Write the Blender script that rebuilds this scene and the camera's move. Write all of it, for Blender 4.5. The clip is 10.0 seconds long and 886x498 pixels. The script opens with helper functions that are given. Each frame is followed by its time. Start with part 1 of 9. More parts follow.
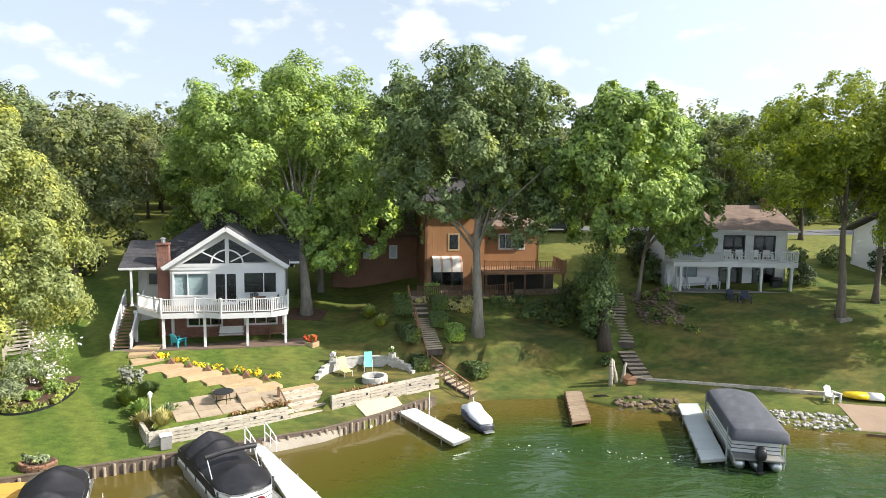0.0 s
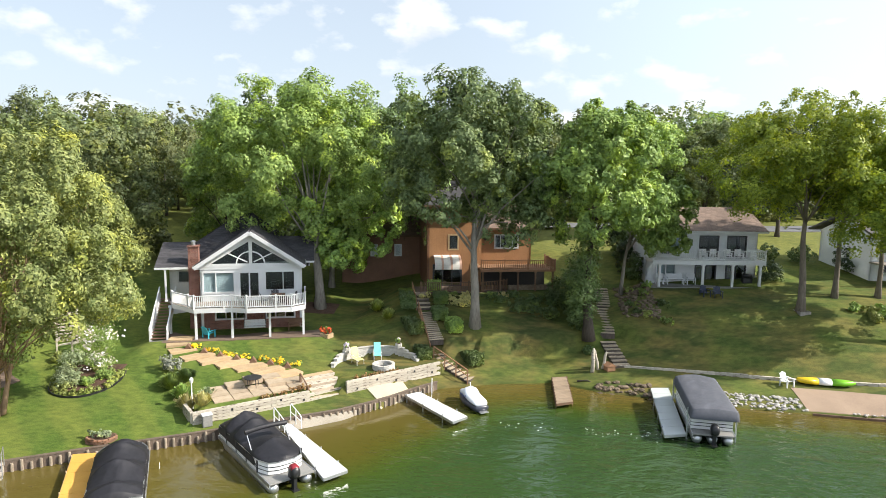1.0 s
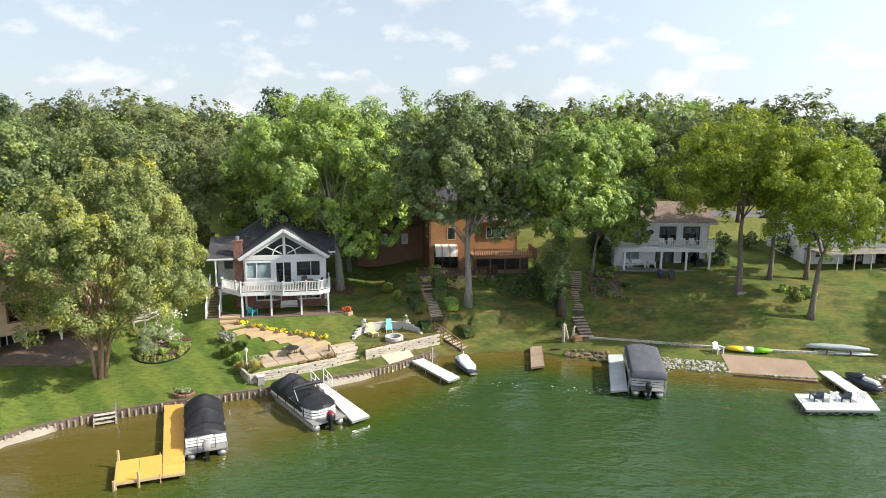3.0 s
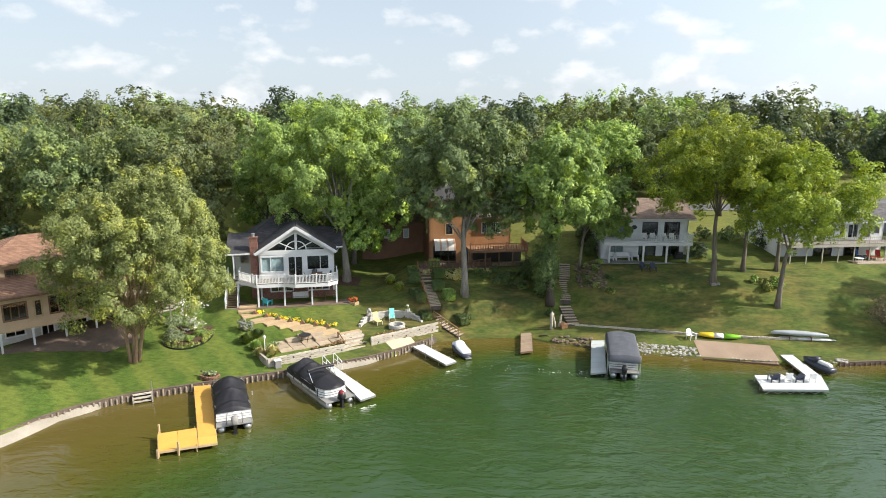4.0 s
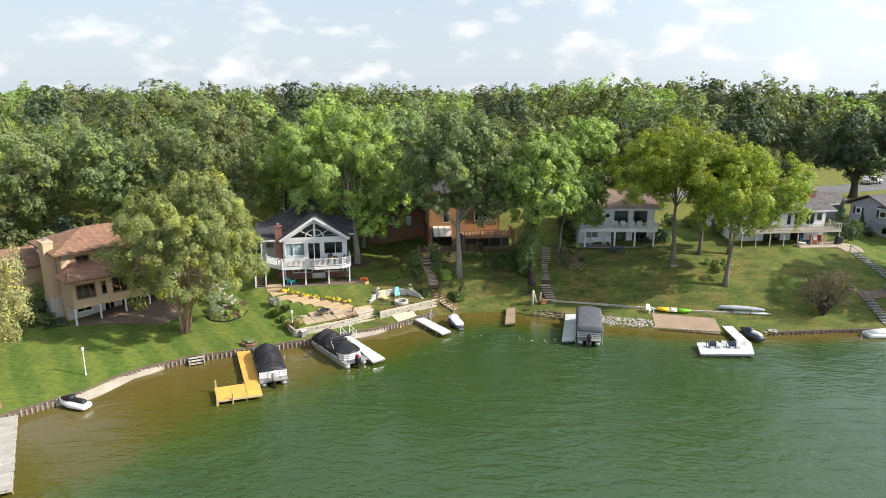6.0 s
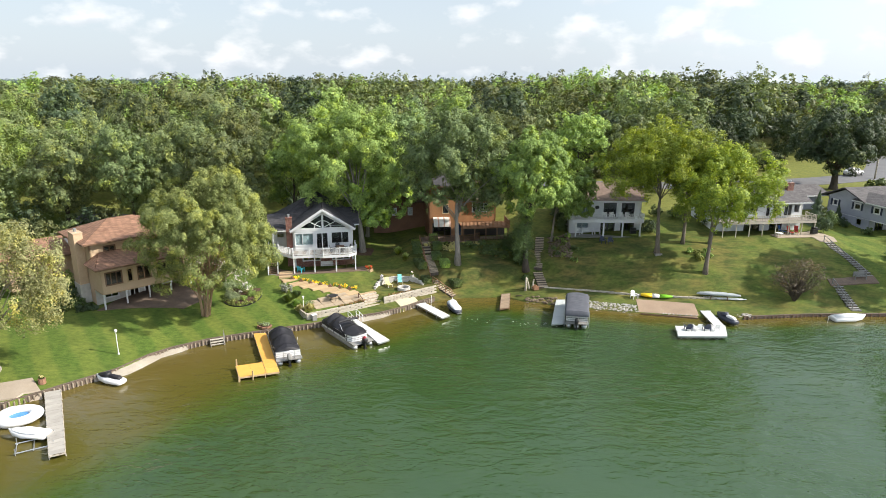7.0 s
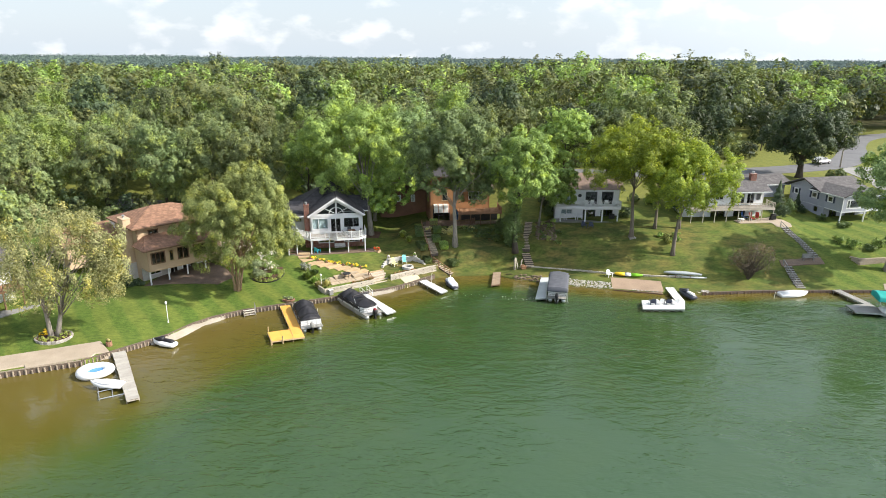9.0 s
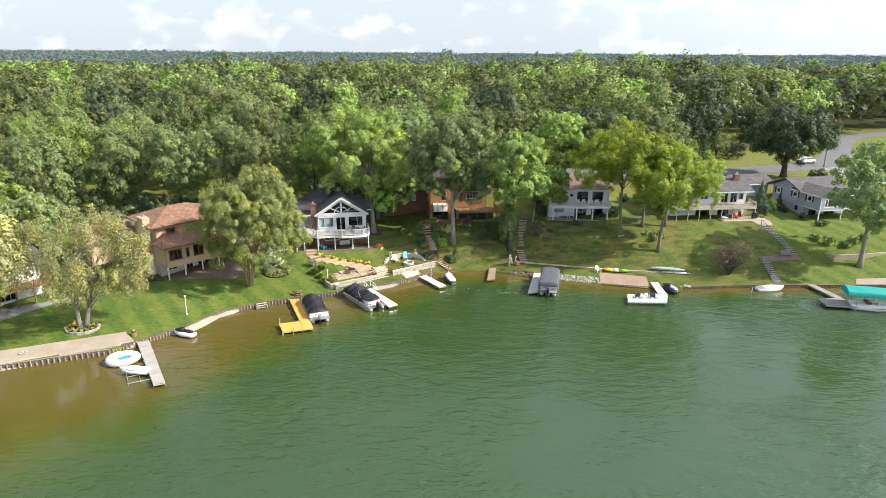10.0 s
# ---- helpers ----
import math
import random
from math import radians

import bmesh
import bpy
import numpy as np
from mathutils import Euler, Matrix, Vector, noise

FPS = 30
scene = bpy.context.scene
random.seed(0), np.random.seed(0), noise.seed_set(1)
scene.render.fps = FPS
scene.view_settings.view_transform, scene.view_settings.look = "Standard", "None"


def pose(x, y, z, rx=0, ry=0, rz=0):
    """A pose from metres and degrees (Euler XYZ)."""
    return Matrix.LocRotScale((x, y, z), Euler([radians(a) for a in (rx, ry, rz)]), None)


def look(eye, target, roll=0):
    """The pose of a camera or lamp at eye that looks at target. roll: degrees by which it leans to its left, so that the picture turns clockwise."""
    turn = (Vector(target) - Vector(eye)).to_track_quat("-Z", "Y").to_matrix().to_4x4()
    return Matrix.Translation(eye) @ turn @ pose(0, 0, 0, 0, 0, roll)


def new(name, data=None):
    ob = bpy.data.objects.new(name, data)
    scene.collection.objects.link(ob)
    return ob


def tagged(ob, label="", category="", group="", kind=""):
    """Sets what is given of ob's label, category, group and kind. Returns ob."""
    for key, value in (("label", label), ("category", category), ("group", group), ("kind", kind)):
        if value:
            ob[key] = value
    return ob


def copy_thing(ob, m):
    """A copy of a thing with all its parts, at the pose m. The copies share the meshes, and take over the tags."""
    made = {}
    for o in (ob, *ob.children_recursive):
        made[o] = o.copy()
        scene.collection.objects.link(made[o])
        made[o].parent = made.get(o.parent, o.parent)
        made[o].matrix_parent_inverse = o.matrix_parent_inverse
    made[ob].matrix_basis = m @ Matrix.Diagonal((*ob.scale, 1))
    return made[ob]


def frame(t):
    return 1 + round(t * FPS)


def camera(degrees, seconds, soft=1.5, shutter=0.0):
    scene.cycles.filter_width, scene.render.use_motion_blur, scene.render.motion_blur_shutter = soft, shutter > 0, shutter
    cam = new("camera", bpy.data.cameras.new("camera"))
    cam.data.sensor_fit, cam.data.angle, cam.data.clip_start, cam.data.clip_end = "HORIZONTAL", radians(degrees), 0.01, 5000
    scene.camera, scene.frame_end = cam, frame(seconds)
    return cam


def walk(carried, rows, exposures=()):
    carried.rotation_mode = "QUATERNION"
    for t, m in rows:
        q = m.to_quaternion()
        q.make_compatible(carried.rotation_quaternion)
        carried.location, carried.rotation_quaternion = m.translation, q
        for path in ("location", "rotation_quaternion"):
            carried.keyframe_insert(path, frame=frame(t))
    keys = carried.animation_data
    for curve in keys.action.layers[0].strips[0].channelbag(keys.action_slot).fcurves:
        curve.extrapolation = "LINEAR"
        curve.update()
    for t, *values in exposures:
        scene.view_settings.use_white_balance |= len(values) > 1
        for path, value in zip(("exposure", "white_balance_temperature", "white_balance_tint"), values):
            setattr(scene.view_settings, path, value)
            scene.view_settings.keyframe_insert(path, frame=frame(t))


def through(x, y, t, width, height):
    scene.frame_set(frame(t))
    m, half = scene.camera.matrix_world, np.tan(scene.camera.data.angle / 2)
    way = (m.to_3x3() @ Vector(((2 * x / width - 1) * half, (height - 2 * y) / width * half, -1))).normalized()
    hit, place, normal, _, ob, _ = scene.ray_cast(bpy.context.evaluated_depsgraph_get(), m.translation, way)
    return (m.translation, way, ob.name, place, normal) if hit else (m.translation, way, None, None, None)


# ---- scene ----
import collections

cam = camera(69.95, 10.0, soft=0.75)
# seconds, eye, yaw, pitch, roll
PATH = [
    (0.0, -1.093, 2.201, 14.736, -0.369, -6.059, 0.824),
    (0.5, -1.172, -0.408, 15.575, -0.404, -6.586, 0.829),
    (1.0, -1.155, -3.054, 16.470, -0.335, -7.225, 0.781),
    (1.5, -1.065, -5.730, 17.410, -0.217, -7.941, 0.702),
    (2.0, -0.925, -8.430, 18.384, -0.085, -8.691, 0.607),
    (2.5, -0.755, -11.146, 19.382, 0.039, -9.434, 0.510),
    (3.0, -0.572, -13.874, 20.395, 0.142, -10.144, 0.418),
    (3.5, -0.387, -16.611, 21.417, 0.219, -10.810, 0.338),
    (4.0, -0.214, -19.352, 22.441, 0.273, -11.436, 0.274),
    (4.5, -0.059, -22.096, 23.464, 0.307, -12.036, 0.226),
    (5.0, 0.073, -24.840, 24.483, 0.325, -12.631, 0.197),
    (5.5, 0.179, -27.583, 25.494, 0.334, -13.239, 0.186),
    (6.0, 0.260, -30.327, 26.499, 0.337, -13.872, 0.191),
    (6.5, 0.320, -33.071, 27.497, 0.338, -14.529, 0.212),
    (7.0, 0.365, -35.817, 28.491, 0.339, -15.194, 0.245),
    (7.5, 0.405, -38.568, 29.484, 0.341, -15.835, 0.286),
    (8.0, 0.451, -41.327, 30.480, 0.346, -16.413, 0.330),
    (8.5, 0.519, -44.099, 31.487, 0.355, -16.886, 0.370),
    (9.0, 0.627, -46.889, 32.511, 0.374, -17.234, 0.395),
    (9.5, 0.796, -49.702, 33.560, 0.412, -17.473, 0.394),
    (10.0, 1.050, -52.545, 34.645, 0.487, -17.698, 0.349),
]
walk(cam, [(t, pose(x, y, z, 90 + pitch, 0, yaw) @ pose(0, 0, 0, 0, 0, roll)) for t, x, y, z, yaw, pitch, roll in PATH], exposures=((0.0, 0.68), (2.5, 0.54), (5.0, 0.47), (7.5, 0.55), (10.0, 0.66)))

# ---------------------------------------------------------------- sky, sun, exposure
SUN_ELEVATION, SUN_AZIMUTH = radians(37), radians(-8)
world = bpy.data.worlds.new("sky")
scene.world = world
world.use_nodes = True
wn, wl = world.node_tree.nodes, world.node_tree.links
wn.clear()
sky = wn.new("ShaderNodeTexSky")
sky.sky_type = "NISHITA"
sky.sun_disc = False
sky.sun_elevation = SUN_ELEVATION
sky.sun_rotation = radians(90) - SUN_AZIMUTH
sky.dust_density = 1.6
sky.air_density = 1.0
sky.ozone_density = 1.2
coord = wn.new("ShaderNodeTexCoord")
sep = wn.new("ShaderNodeSeparateXYZ")
wl.new(coord.outputs["Generated"], sep.inputs[0])


def wmath(op, a, b=None, c=None, clamp=False):
    n = wn.new("ShaderNodeMath")
    n.operation, n.use_clamp = op, clamp
    for i, v in enumerate((a, b, c)):
        if v is None:
            continue
        if isinstance(v, (int, float)):
            n.inputs[i].default_value = v
        else:
            wl.new(v, n.inputs[i])
    return n.outputs[0]


# small fair-weather clouds, flattened towards the horizon
up = wmath("MAXIMUM", sep.outputs[2], 0.0)
flat = wn.new("ShaderNodeCombineXYZ")
wl.new(sep.outputs[0], flat.inputs[0])
wl.new(sep.outputs[1], flat.inputs[1])
wl.new(wmath("MULTIPLY", sep.outputs[2], 1.9), flat.inputs[2])
def puffs(scale, detail, lift=0.0):
    t = wn.new("ShaderNodeTexNoise")
    t.inputs["Scale"].default_value, t.inputs["Detail"].default_value, t.inputs["Roughness"].default_value = scale, detail, 0.52
    v = wn.new("ShaderNodeVectorMath")
    v.operation = "ADD"
    wl.new(flat.outputs[0], v.inputs[0])
    v.inputs[1].default_value = (0, 0, lift)
    wl.new(v.outputs[0], t.inputs["Vector"])
    return t.outputs["Fac"]


def heaped(lift):
    """Heaps of cloud that gather in loose groups."""
    return wmath("MULTIPLY_ADD", puffs(3.4, 2, lift), 0.42, puffs(13.0, 7, lift))


cover = wn.new("ShaderNodeMapRange")
wl.new(heaped(0.0), cover.inputs["Value"])
cover.inputs["From Min"].default_value = 0.745
cover.inputs["From Max"].default_value = 0.94
cover.inputs["To Max"].default_value = 0.85
# the undersides are greyer than the tops
under = wn.new("ShaderNodeMapRange")
wl.new(wmath("SUBTRACT", heaped(0.035), heaped(-0.01)), under.inputs["Value"])
under.inputs["From Min"].default_value, under.inputs["From Max"].default_value = -0.05, 0.13
haze = wmath("POWER", wmath("SUBTRACT", 1.0, up, clamp=True), 7.0)
veil = wmath("ADD", wmath("MULTIPLY", haze, 0.22), 0.62, clamp=True)
skymix = wn.new("ShaderNodeMixRGB")
wl.new(veil, skymix.inputs["Fac"])
wl.new(sky.outputs[0], skymix.inputs["Color1"])
skymix.inputs["Color2"].default_value = (4.65, 5.22, 5.82, 1)
cloudmix = wn.new("ShaderNodeMixRGB")
wl.new(cover.outputs[0], cloudmix.inputs["Fac"])
# the veil is brighter on the sun's side
toward = wn.new("ShaderNodeVectorMath")
toward.operation = "DOT_PRODUCT"
wl.new(coord.outputs["Generated"], toward.inputs[0])
toward.inputs[1].default_value = (math.cos(SUN_ELEVATION) * math.cos(SUN_AZIMUTH), math.cos(SUN_ELEVATION) * math.sin(SUN_AZIMUTH), math.sin(SUN_ELEVATION))
glare = wmath("MULTIPLY_ADD", wmath("POWER", wmath("MAXIMUM", toward.outputs["Value"], 0.0), 1.25), 0.8, 1.0)
bright = wn.new("ShaderNodeVectorMath")
bright.operation = "SCALE"
wl.new(skymix.outputs[0], bright.inputs[0])
wl.new(glare, bright.inputs["Scale"])
wl.new(bright.outputs[0], cloudmix.inputs["Color1"])
cloudtone = wn.new("ShaderNodeMixRGB")
wl.new(under.outputs[0], cloudtone.inputs["Fac"])
cloudtone.inputs["Color1"].default_value, cloudtone.inputs["Color2"].default_value = (6.9, 6.95, 7.0, 1), (5.2, 5.45, 5.8, 1)
wl.new(cloudtone.outputs[0], cloudmix.inputs["Color2"])
background = wn.new("ShaderNodeBackground")
background.inputs["Strength"].default_value = 0.116
wl.new(cloudmix.outputs[0], background.inputs["Color"])
wout = wn.new("ShaderNodeOutputWorld")
wl.new(background.outputs[0], wout.inputs["Surface"])

sun = new("sun", bpy.data.lights.new("sun", "SUN"))
sun.data.energy = 5.0
sun.data.angle = radians(0.6)
sun.data.color = (1.0, 0.93, 0.82)
sun_way = Vector((math.cos(SUN_ELEVATION) * math.cos(SUN_AZIMUTH), math.cos(SUN_ELEVATION) * math.sin(SUN_AZIMUTH), math.sin(SUN_ELEVATION)))
sun.matrix_world = look(sun_way * 200, (0, 0, 0))

# ---------------------------------------------------------------- materials
MATS = {}


def nodes_of(name):
    m = bpy.data.materials.new(name)
    m.use_nodes = True
    return m, m.node_tree.nodes, m.node_tree.links, m.node_tree.nodes["Principled BSDF"]


def surface(name, c1, c2=None, rough=0.6, scale=1.5, fine=18.0, bump=0.15, stretch=(1, 1, 1), metal=0.0, piece=0.0, wear=None, wear_at=0.62, spec=0.4):
    """Paint, wood, stone and the like: two colours mixed by coarse and fine noise, a bump, worn spots, and a little change from piece to piece."""
    if name in MATS:
        return MATS[name]
    m, n, l, b = nodes_of(name)
    c2 = c2 or tuple(v * 0.8 for v in c1)
    tc = n.new("ShaderNodeTexCoord")
    mp = n.new("ShaderNodeMapping")
    mp.inputs["Scale"].default_value = stretch
    l.new(tc.outputs["Object"], mp.inputs["Vector"])
    big, small = n.new("ShaderNodeTexNoise"), n.new("ShaderNodeTexNoise")
    for t, s, d in ((big, scale, 4), (small, fine, 5)):
        t.inputs["Scale"].default_value, t.inputs["Detail"].default_value = s, d
        l.new(mp.outputs[0], t.inputs["Vector"])
    mid = n.new("ShaderNodeMixRGB")
    mid.inputs["Fac"].default_value = 0.5
    l.new(big.outputs["Fac"], mid.inputs["Color1"])
    l.new(small.outputs["Fac"], mid.inputs["Color2"])
    ramp = n.new("ShaderNodeMapRange")
    ramp.inputs["From Min"].default_value, ramp.inputs["From Max"].default_value = 0.36, 0.64
    l.new(mid.outputs[0], ramp.inputs["Value"])
    mix = n.new("ShaderNodeMixRGB")
    l.new(ramp.outputs[0], mix.inputs["Fac"])
    mix.inputs["Color1"].default_value, mix.inputs["Color2"].default_value = (*c1, 1), (*c2, 1)
    colour = mix.outputs[0]
    if wear:
        spots = n.new("ShaderNodeTexNoise")
        spots.inputs["Scale"].default_value, spots.inputs["Detail"].default_value = scale * 2.3, 6
        l.new(mp.outputs[0], spots.inputs["Vector"])
        wr = n.new("ShaderNodeMapRange")
        wr.inputs["From Min"].default_value, wr.inputs["From Max"].default_value = wear_at - 0.05, wear_at + 0.05
        l.new(spots.outputs["Fac"], wr.inputs["Value"])
        wm = n.new("ShaderNodeMixRGB")
        l.new(wr.outputs[0], wm.inputs["Fac"])
        l.new(colour, wm.inputs["Color1"])
        wm.inputs["Color2"].default_value = (*wear, 1)
        colour = wm.outputs[0]
    if piece:
        info = n.new("ShaderNodeObjectInfo")
        pr = n.new("ShaderNodeMapRange")
        pr.inputs["To Min"].default_value, pr.inputs["To Max"].default_value = 1 - piece, 1 + piece
        l.new(info.outputs["Random"], pr.inputs["Value"])
        hs = n.new("ShaderNodeHueSaturation")
        l.new(pr.outputs[0], hs.inputs["Value"])
        l.new(colour, hs.inputs["Color"])
        colour = hs.outputs[0]
    l.new(colour, b.inputs["Base Color"])
    b.inputs["Roughness"].default_value = rough
    b.inputs["Metallic"].default_value = metal
    b.inputs["Specular IOR Level"].default_value = spec
    if bump:
        bp = n.new("ShaderNodeBump")
        bp.inputs["Strength"].default_value = bump
        bp.inputs["Distance"].default_value = 0.03
        l.new(small.outputs["Fac"], bp.inputs["Height"])
        l.new(bp.outputs[0], b.inputs["Normal"])
    MATS[name] = m
    return m


def banded(name, c1, c2, axis=2, pitch=0.16, depth=0.5, rough=0.55, gap=None):
    """Lap siding or boards: ridges every pitch metres along an axis, over mottled paint."""
    if name in MATS:
        return MATS[name]
    m = surface(name, c1, c2, rough=rough, scale=0.9, fine=9, bump=0)
    n, l = m.node_tree.nodes, m.node_tree.links
    b = n["Principled BSDF"]
    tc = n.new("ShaderNodeTexCoord")
    sp = n.new("ShaderNodeSeparateXYZ")
    l.new(tc.outputs["Object"], sp.inputs[0])
    dv = n.new("ShaderNodeMath")
    dv.operation = "DIVIDE"
    dv.inputs[1].default_value = pitch
    l.new(sp.outputs[axis], dv.inputs[0])
    fr = n.new("ShaderNodeMath")
    fr.operation = "FRACT"
    l.new(dv.outputs[0], fr.inputs[0])
    bp = n.new("ShaderNodeBump")
    bp.inputs["Strength"].default_value, bp.inputs["Distance"].default_value = depth, 0.03
    bp.invert = True
    l.new(fr.outputs[0], bp.inputs["Height"])
    l.new(bp.outputs[0], b.inputs["Normal"])
    return m


def leafy(name, c1, c2, gloss=0.25, through=0.19, piece=0.2):
    """Leaves: each one its own shade between two greens, lit from both sides."""
    if name in MATS:
        return MATS[name]
    c1, c2 = tuple(v * k for v, k in zip(c1, (1.27, 1.17, 1.65))), tuple(v * k for v, k in zip(c2, (1.27, 1.17, 1.65)))
    m, n, l, b = nodes_of(name)
    geo, info = n.new("ShaderNodeNewGeometry"), n.new("ShaderNodeObjectInfo")
    mix = n.new("ShaderNodeMixRGB")
    l.new(geo.outputs["Random Per Island"], mix.inputs["Fac"])
    mix.inputs["Color1"].default_value, mix.inputs["Color2"].default_value = (*c1, 1), (*c2, 1)
    tc, patch = n.new("ShaderNodeTexCoord"), n.new("ShaderNodeTexNoise")
    patch.inputs["Scale"].default_value = 0.5
    l.new(tc.outputs["Object"], patch.inputs["Vector"])
    add = n.new("ShaderNodeMath")
    add.operation = "ADD"
    l.new(info.outputs["Random"], add.inputs[0])
    l.new(patch.outputs["Fac"], add.inputs[1])
    pr = n.new("ShaderNodeMapRange")
    pr.inputs["From Min"].default_value, pr.inputs["From Max"].default_value = 0.2, 1.4
    pr.inputs["To Min"].default_value, pr.inputs["To Max"].default_value = 1 - 2 * piece, 1 + 2 * piece
    l.new(add.outputs[0], pr.inputs["Value"])
    hs = n.new("ShaderNodeHueSaturation")
    l.new(pr.outputs[0], hs.inputs["Value"])
    # whole crowns lean to a bluer or a yellower green
    broad = n.new("ShaderNodeTexNoise")
    broad.inputs["Scale"].default_value, broad.inputs["Detail"].default_value = 0.09, 2
    l.new(tc.outputs["Object"], broad.inputs["Vector"])
    lean_to = n.new("ShaderNodeMath")
    lean_to.operation = "ADD"
    l.new(broad.outputs["Fac"], lean_to.inputs[0])
    l.new(info.outputs["Random"], lean_to.inputs[1])
    hue = n.new("ShaderNodeMapRange")
    hue.inputs["From Min"].default_value, hue.inputs["From Max"].default_value = 0.3, 1.3
    hue.inputs["To Min"].default_value, hue.inputs["To Max"].default_value = 0.493, 0.507
    l.new(lean_to.outputs[0], hue.inputs["Value"])
    l.new(hue.outputs[0], hs.inputs["Hue"])
    # some boughs are paler and yellower: lit foliage put into the colour
    bough = n.new("ShaderNodeMapRange")
    bough.inputs["From Min"].default_value, bough.inputs["From Max"].default_value = 0.52, 0.68
    l.new(patch.outputs["Fac"], bough.inputs["Value"])
    pale = n.new("ShaderNodeMixRGB")
    pale.blend_type = "MULTIPLY"
    l.new(bough.outputs[0], pale.inputs["Fac"])
    l.new(mix.outputs[0], pale.inputs["Color1"])
    pale.inputs["Color2"].default_value = (1.45, 1.3, 0.75, 1)
    l.new(pale.outputs[0], hs.inputs["Color"])
    l.new(hs.outputs[0], b.inputs["Base Color"])
    b.inputs["Roughness"].default_value = 0.5
    b.inputs["Specular IOR Level"].default_value = gloss + 0.05
    tr = n.new("ShaderNodeBsdfTranslucent")
    warm = n.new("ShaderNodeMixRGB")
    warm.blend_type = "MULTIPLY"
    warm.inputs["Fac"].default_value = 1.0
    warm.inputs["Color2"].default_value = (1.3, 1.25, 0.5, 1)
    l.new(hs.outputs[0], warm.inputs["Color1"])
    l.new(warm.outputs[0], tr.inputs["Color"])
    ms = n.new("ShaderNodeMixShader")
    ms.inputs["Fac"].default_value = through
    l.new(b.outputs[0], ms.inputs[1])
    l.new(tr.outputs[0], ms.inputs[2])
    l.new(ms.outputs[0], n["Material Output"].inputs["Surface"])
    MATS[name] = m
    return m


white_paint = surface("white paint", (0.70, 0.71, 0.72), (0.62, 0.63, 0.64), rough=0.45, scale=0.8, bump=0.04)
white_plastic = surface("white plastic", (0.8, 0.8, 0.8), (0.72, 0.72, 0.72), rough=0.35, bump=0.02)
white_siding = banded("white siding", (0.79, 0.80, 0.81), (0.70, 0.715, 0.73))
grey_siding = banded("grey-blue siding", (0.36, 0.375, 0.44), (0.295, 0.31, 0.37))
tan_siding = banded("tan siding", (0.56, 0.41, 0.275), (0.48, 0.345, 0.225), pitch=0.2)
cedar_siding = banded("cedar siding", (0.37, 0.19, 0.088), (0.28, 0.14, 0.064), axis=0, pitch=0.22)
dark_cedar = banded("darker cedar", (0.25, 0.125, 0.075), (0.18, 0.09, 0.055), axis=0, pitch=0.22)
brick = surface("red brick", (0.25, 0.10, 0.07), (0.15, 0.06, 0.045), rough=0.85, scale=3, fine=14, bump=0.3)


def course_lines(m, width=0.22, height=0.075, joint=(1.6, 2.6, 3.0), size=0.009, dark=0.62, light=1.2):
    """Joints between courses of brick or shingle, laid over an existing colour."""
    n, l = m.node_tree.nodes, m.node_tree.links
    b = n["Principled BSDF"]
    old = b.inputs["Base Color"].links[0].from_socket
    tc, sp, put = n.new("ShaderNodeTexCoord"), n.new("ShaderNodeSeparateXYZ"), n.new("ShaderNodeCombineXYZ")
    l.new(tc.outputs["Object"], sp.inputs[0])
    run = n.new("ShaderNodeMath")
    run.operation = "ADD"
    l.new(sp.outputs[0], run.inputs[0])
    l.new(sp.outputs[1], run.inputs[1])
    l.new(run.outputs[0], put.inputs[0])
    l.new(sp.outputs[2], put.inputs[1])
    t = n.new("ShaderNodeTexBrick")
    l.new(put.outputs[0], t.inputs["Vector"])
    for k, v in (("Scale", 1.0), ("Mortar Size", size), ("Brick Width", width), ("Row Height", height)):
        t.inputs[k].default_value = v
    t.inputs["Color1"].default_value, t.inputs["Color2"].default_value = (dark, dark, dark, 1), (light, light, light, 1)
    t.inputs["Mortar"].default_value = (*joint, 1)
    mul = n.new("ShaderNodeMixRGB")
    mul.blend_type = "MULTIPLY"
    mul.inputs["Fac"].default_value = 1.0
    l.new(old, mul.inputs["Color1"])
    l.new(t.outputs["Color"], mul.inputs["Color2"])
    l.new(mul.outputs[0], b.inputs["Base Color"])


course_lines(brick)
mortar = surface("mortar", (0.36, 0.33, 0.30), rough=0.9)
dark_shingle = surface("charcoal shingle", (0.075, 0.072, 0.078), (0.045, 0.043, 0.048), rough=0.9, scale=1.2, fine=22, bump=0.6, stretch=(1, 1, 2))
brown_shingle = surface("brown shingle", (0.24, 0.17, 0.13), (0.17, 0.12, 0.095), rough=0.9, scale=1.0, fine=20, bump=0.6)
red_shingle = surface("terracotta shingle", (0.30, 0.17, 0.11), (0.21, 0.112, 0.072), rough=0.9, scale=1.0, fine=18, bump=0.6)
grey_shingle = surface("grey shingle", (0.135, 0.125, 0.125), (0.09, 0.083, 0.085), rough=0.9, scale=1.0, fine=18, bump=0.6)
for roofing in (dark_shingle, brown_shingle, red_shingle, grey_shingle):
    course_lines(roofing, 0.55, 0.085, (0.45, 0.45, 0.45), 0.008, 0.78, 1.22)
concrete = surface("concrete", (0.38, 0.315, 0.245), (0.29, 0.24, 0.185), rough=0.85, scale=0.7, fine=12, bump=0.2, piece=0.06)
grey_concrete = surface("grey concrete", (0.28, 0.275, 0.26), (0.20, 0.195, 0.185), rough=0.85, scale=0.8, fine=12, bump=0.25, piece=0.08)
asphalt = surface("asphalt", (0.16, 0.16, 0.165), (0.11, 0.11, 0.115), rough=0.9, scale=0.4, fine=14, bump=0.2)
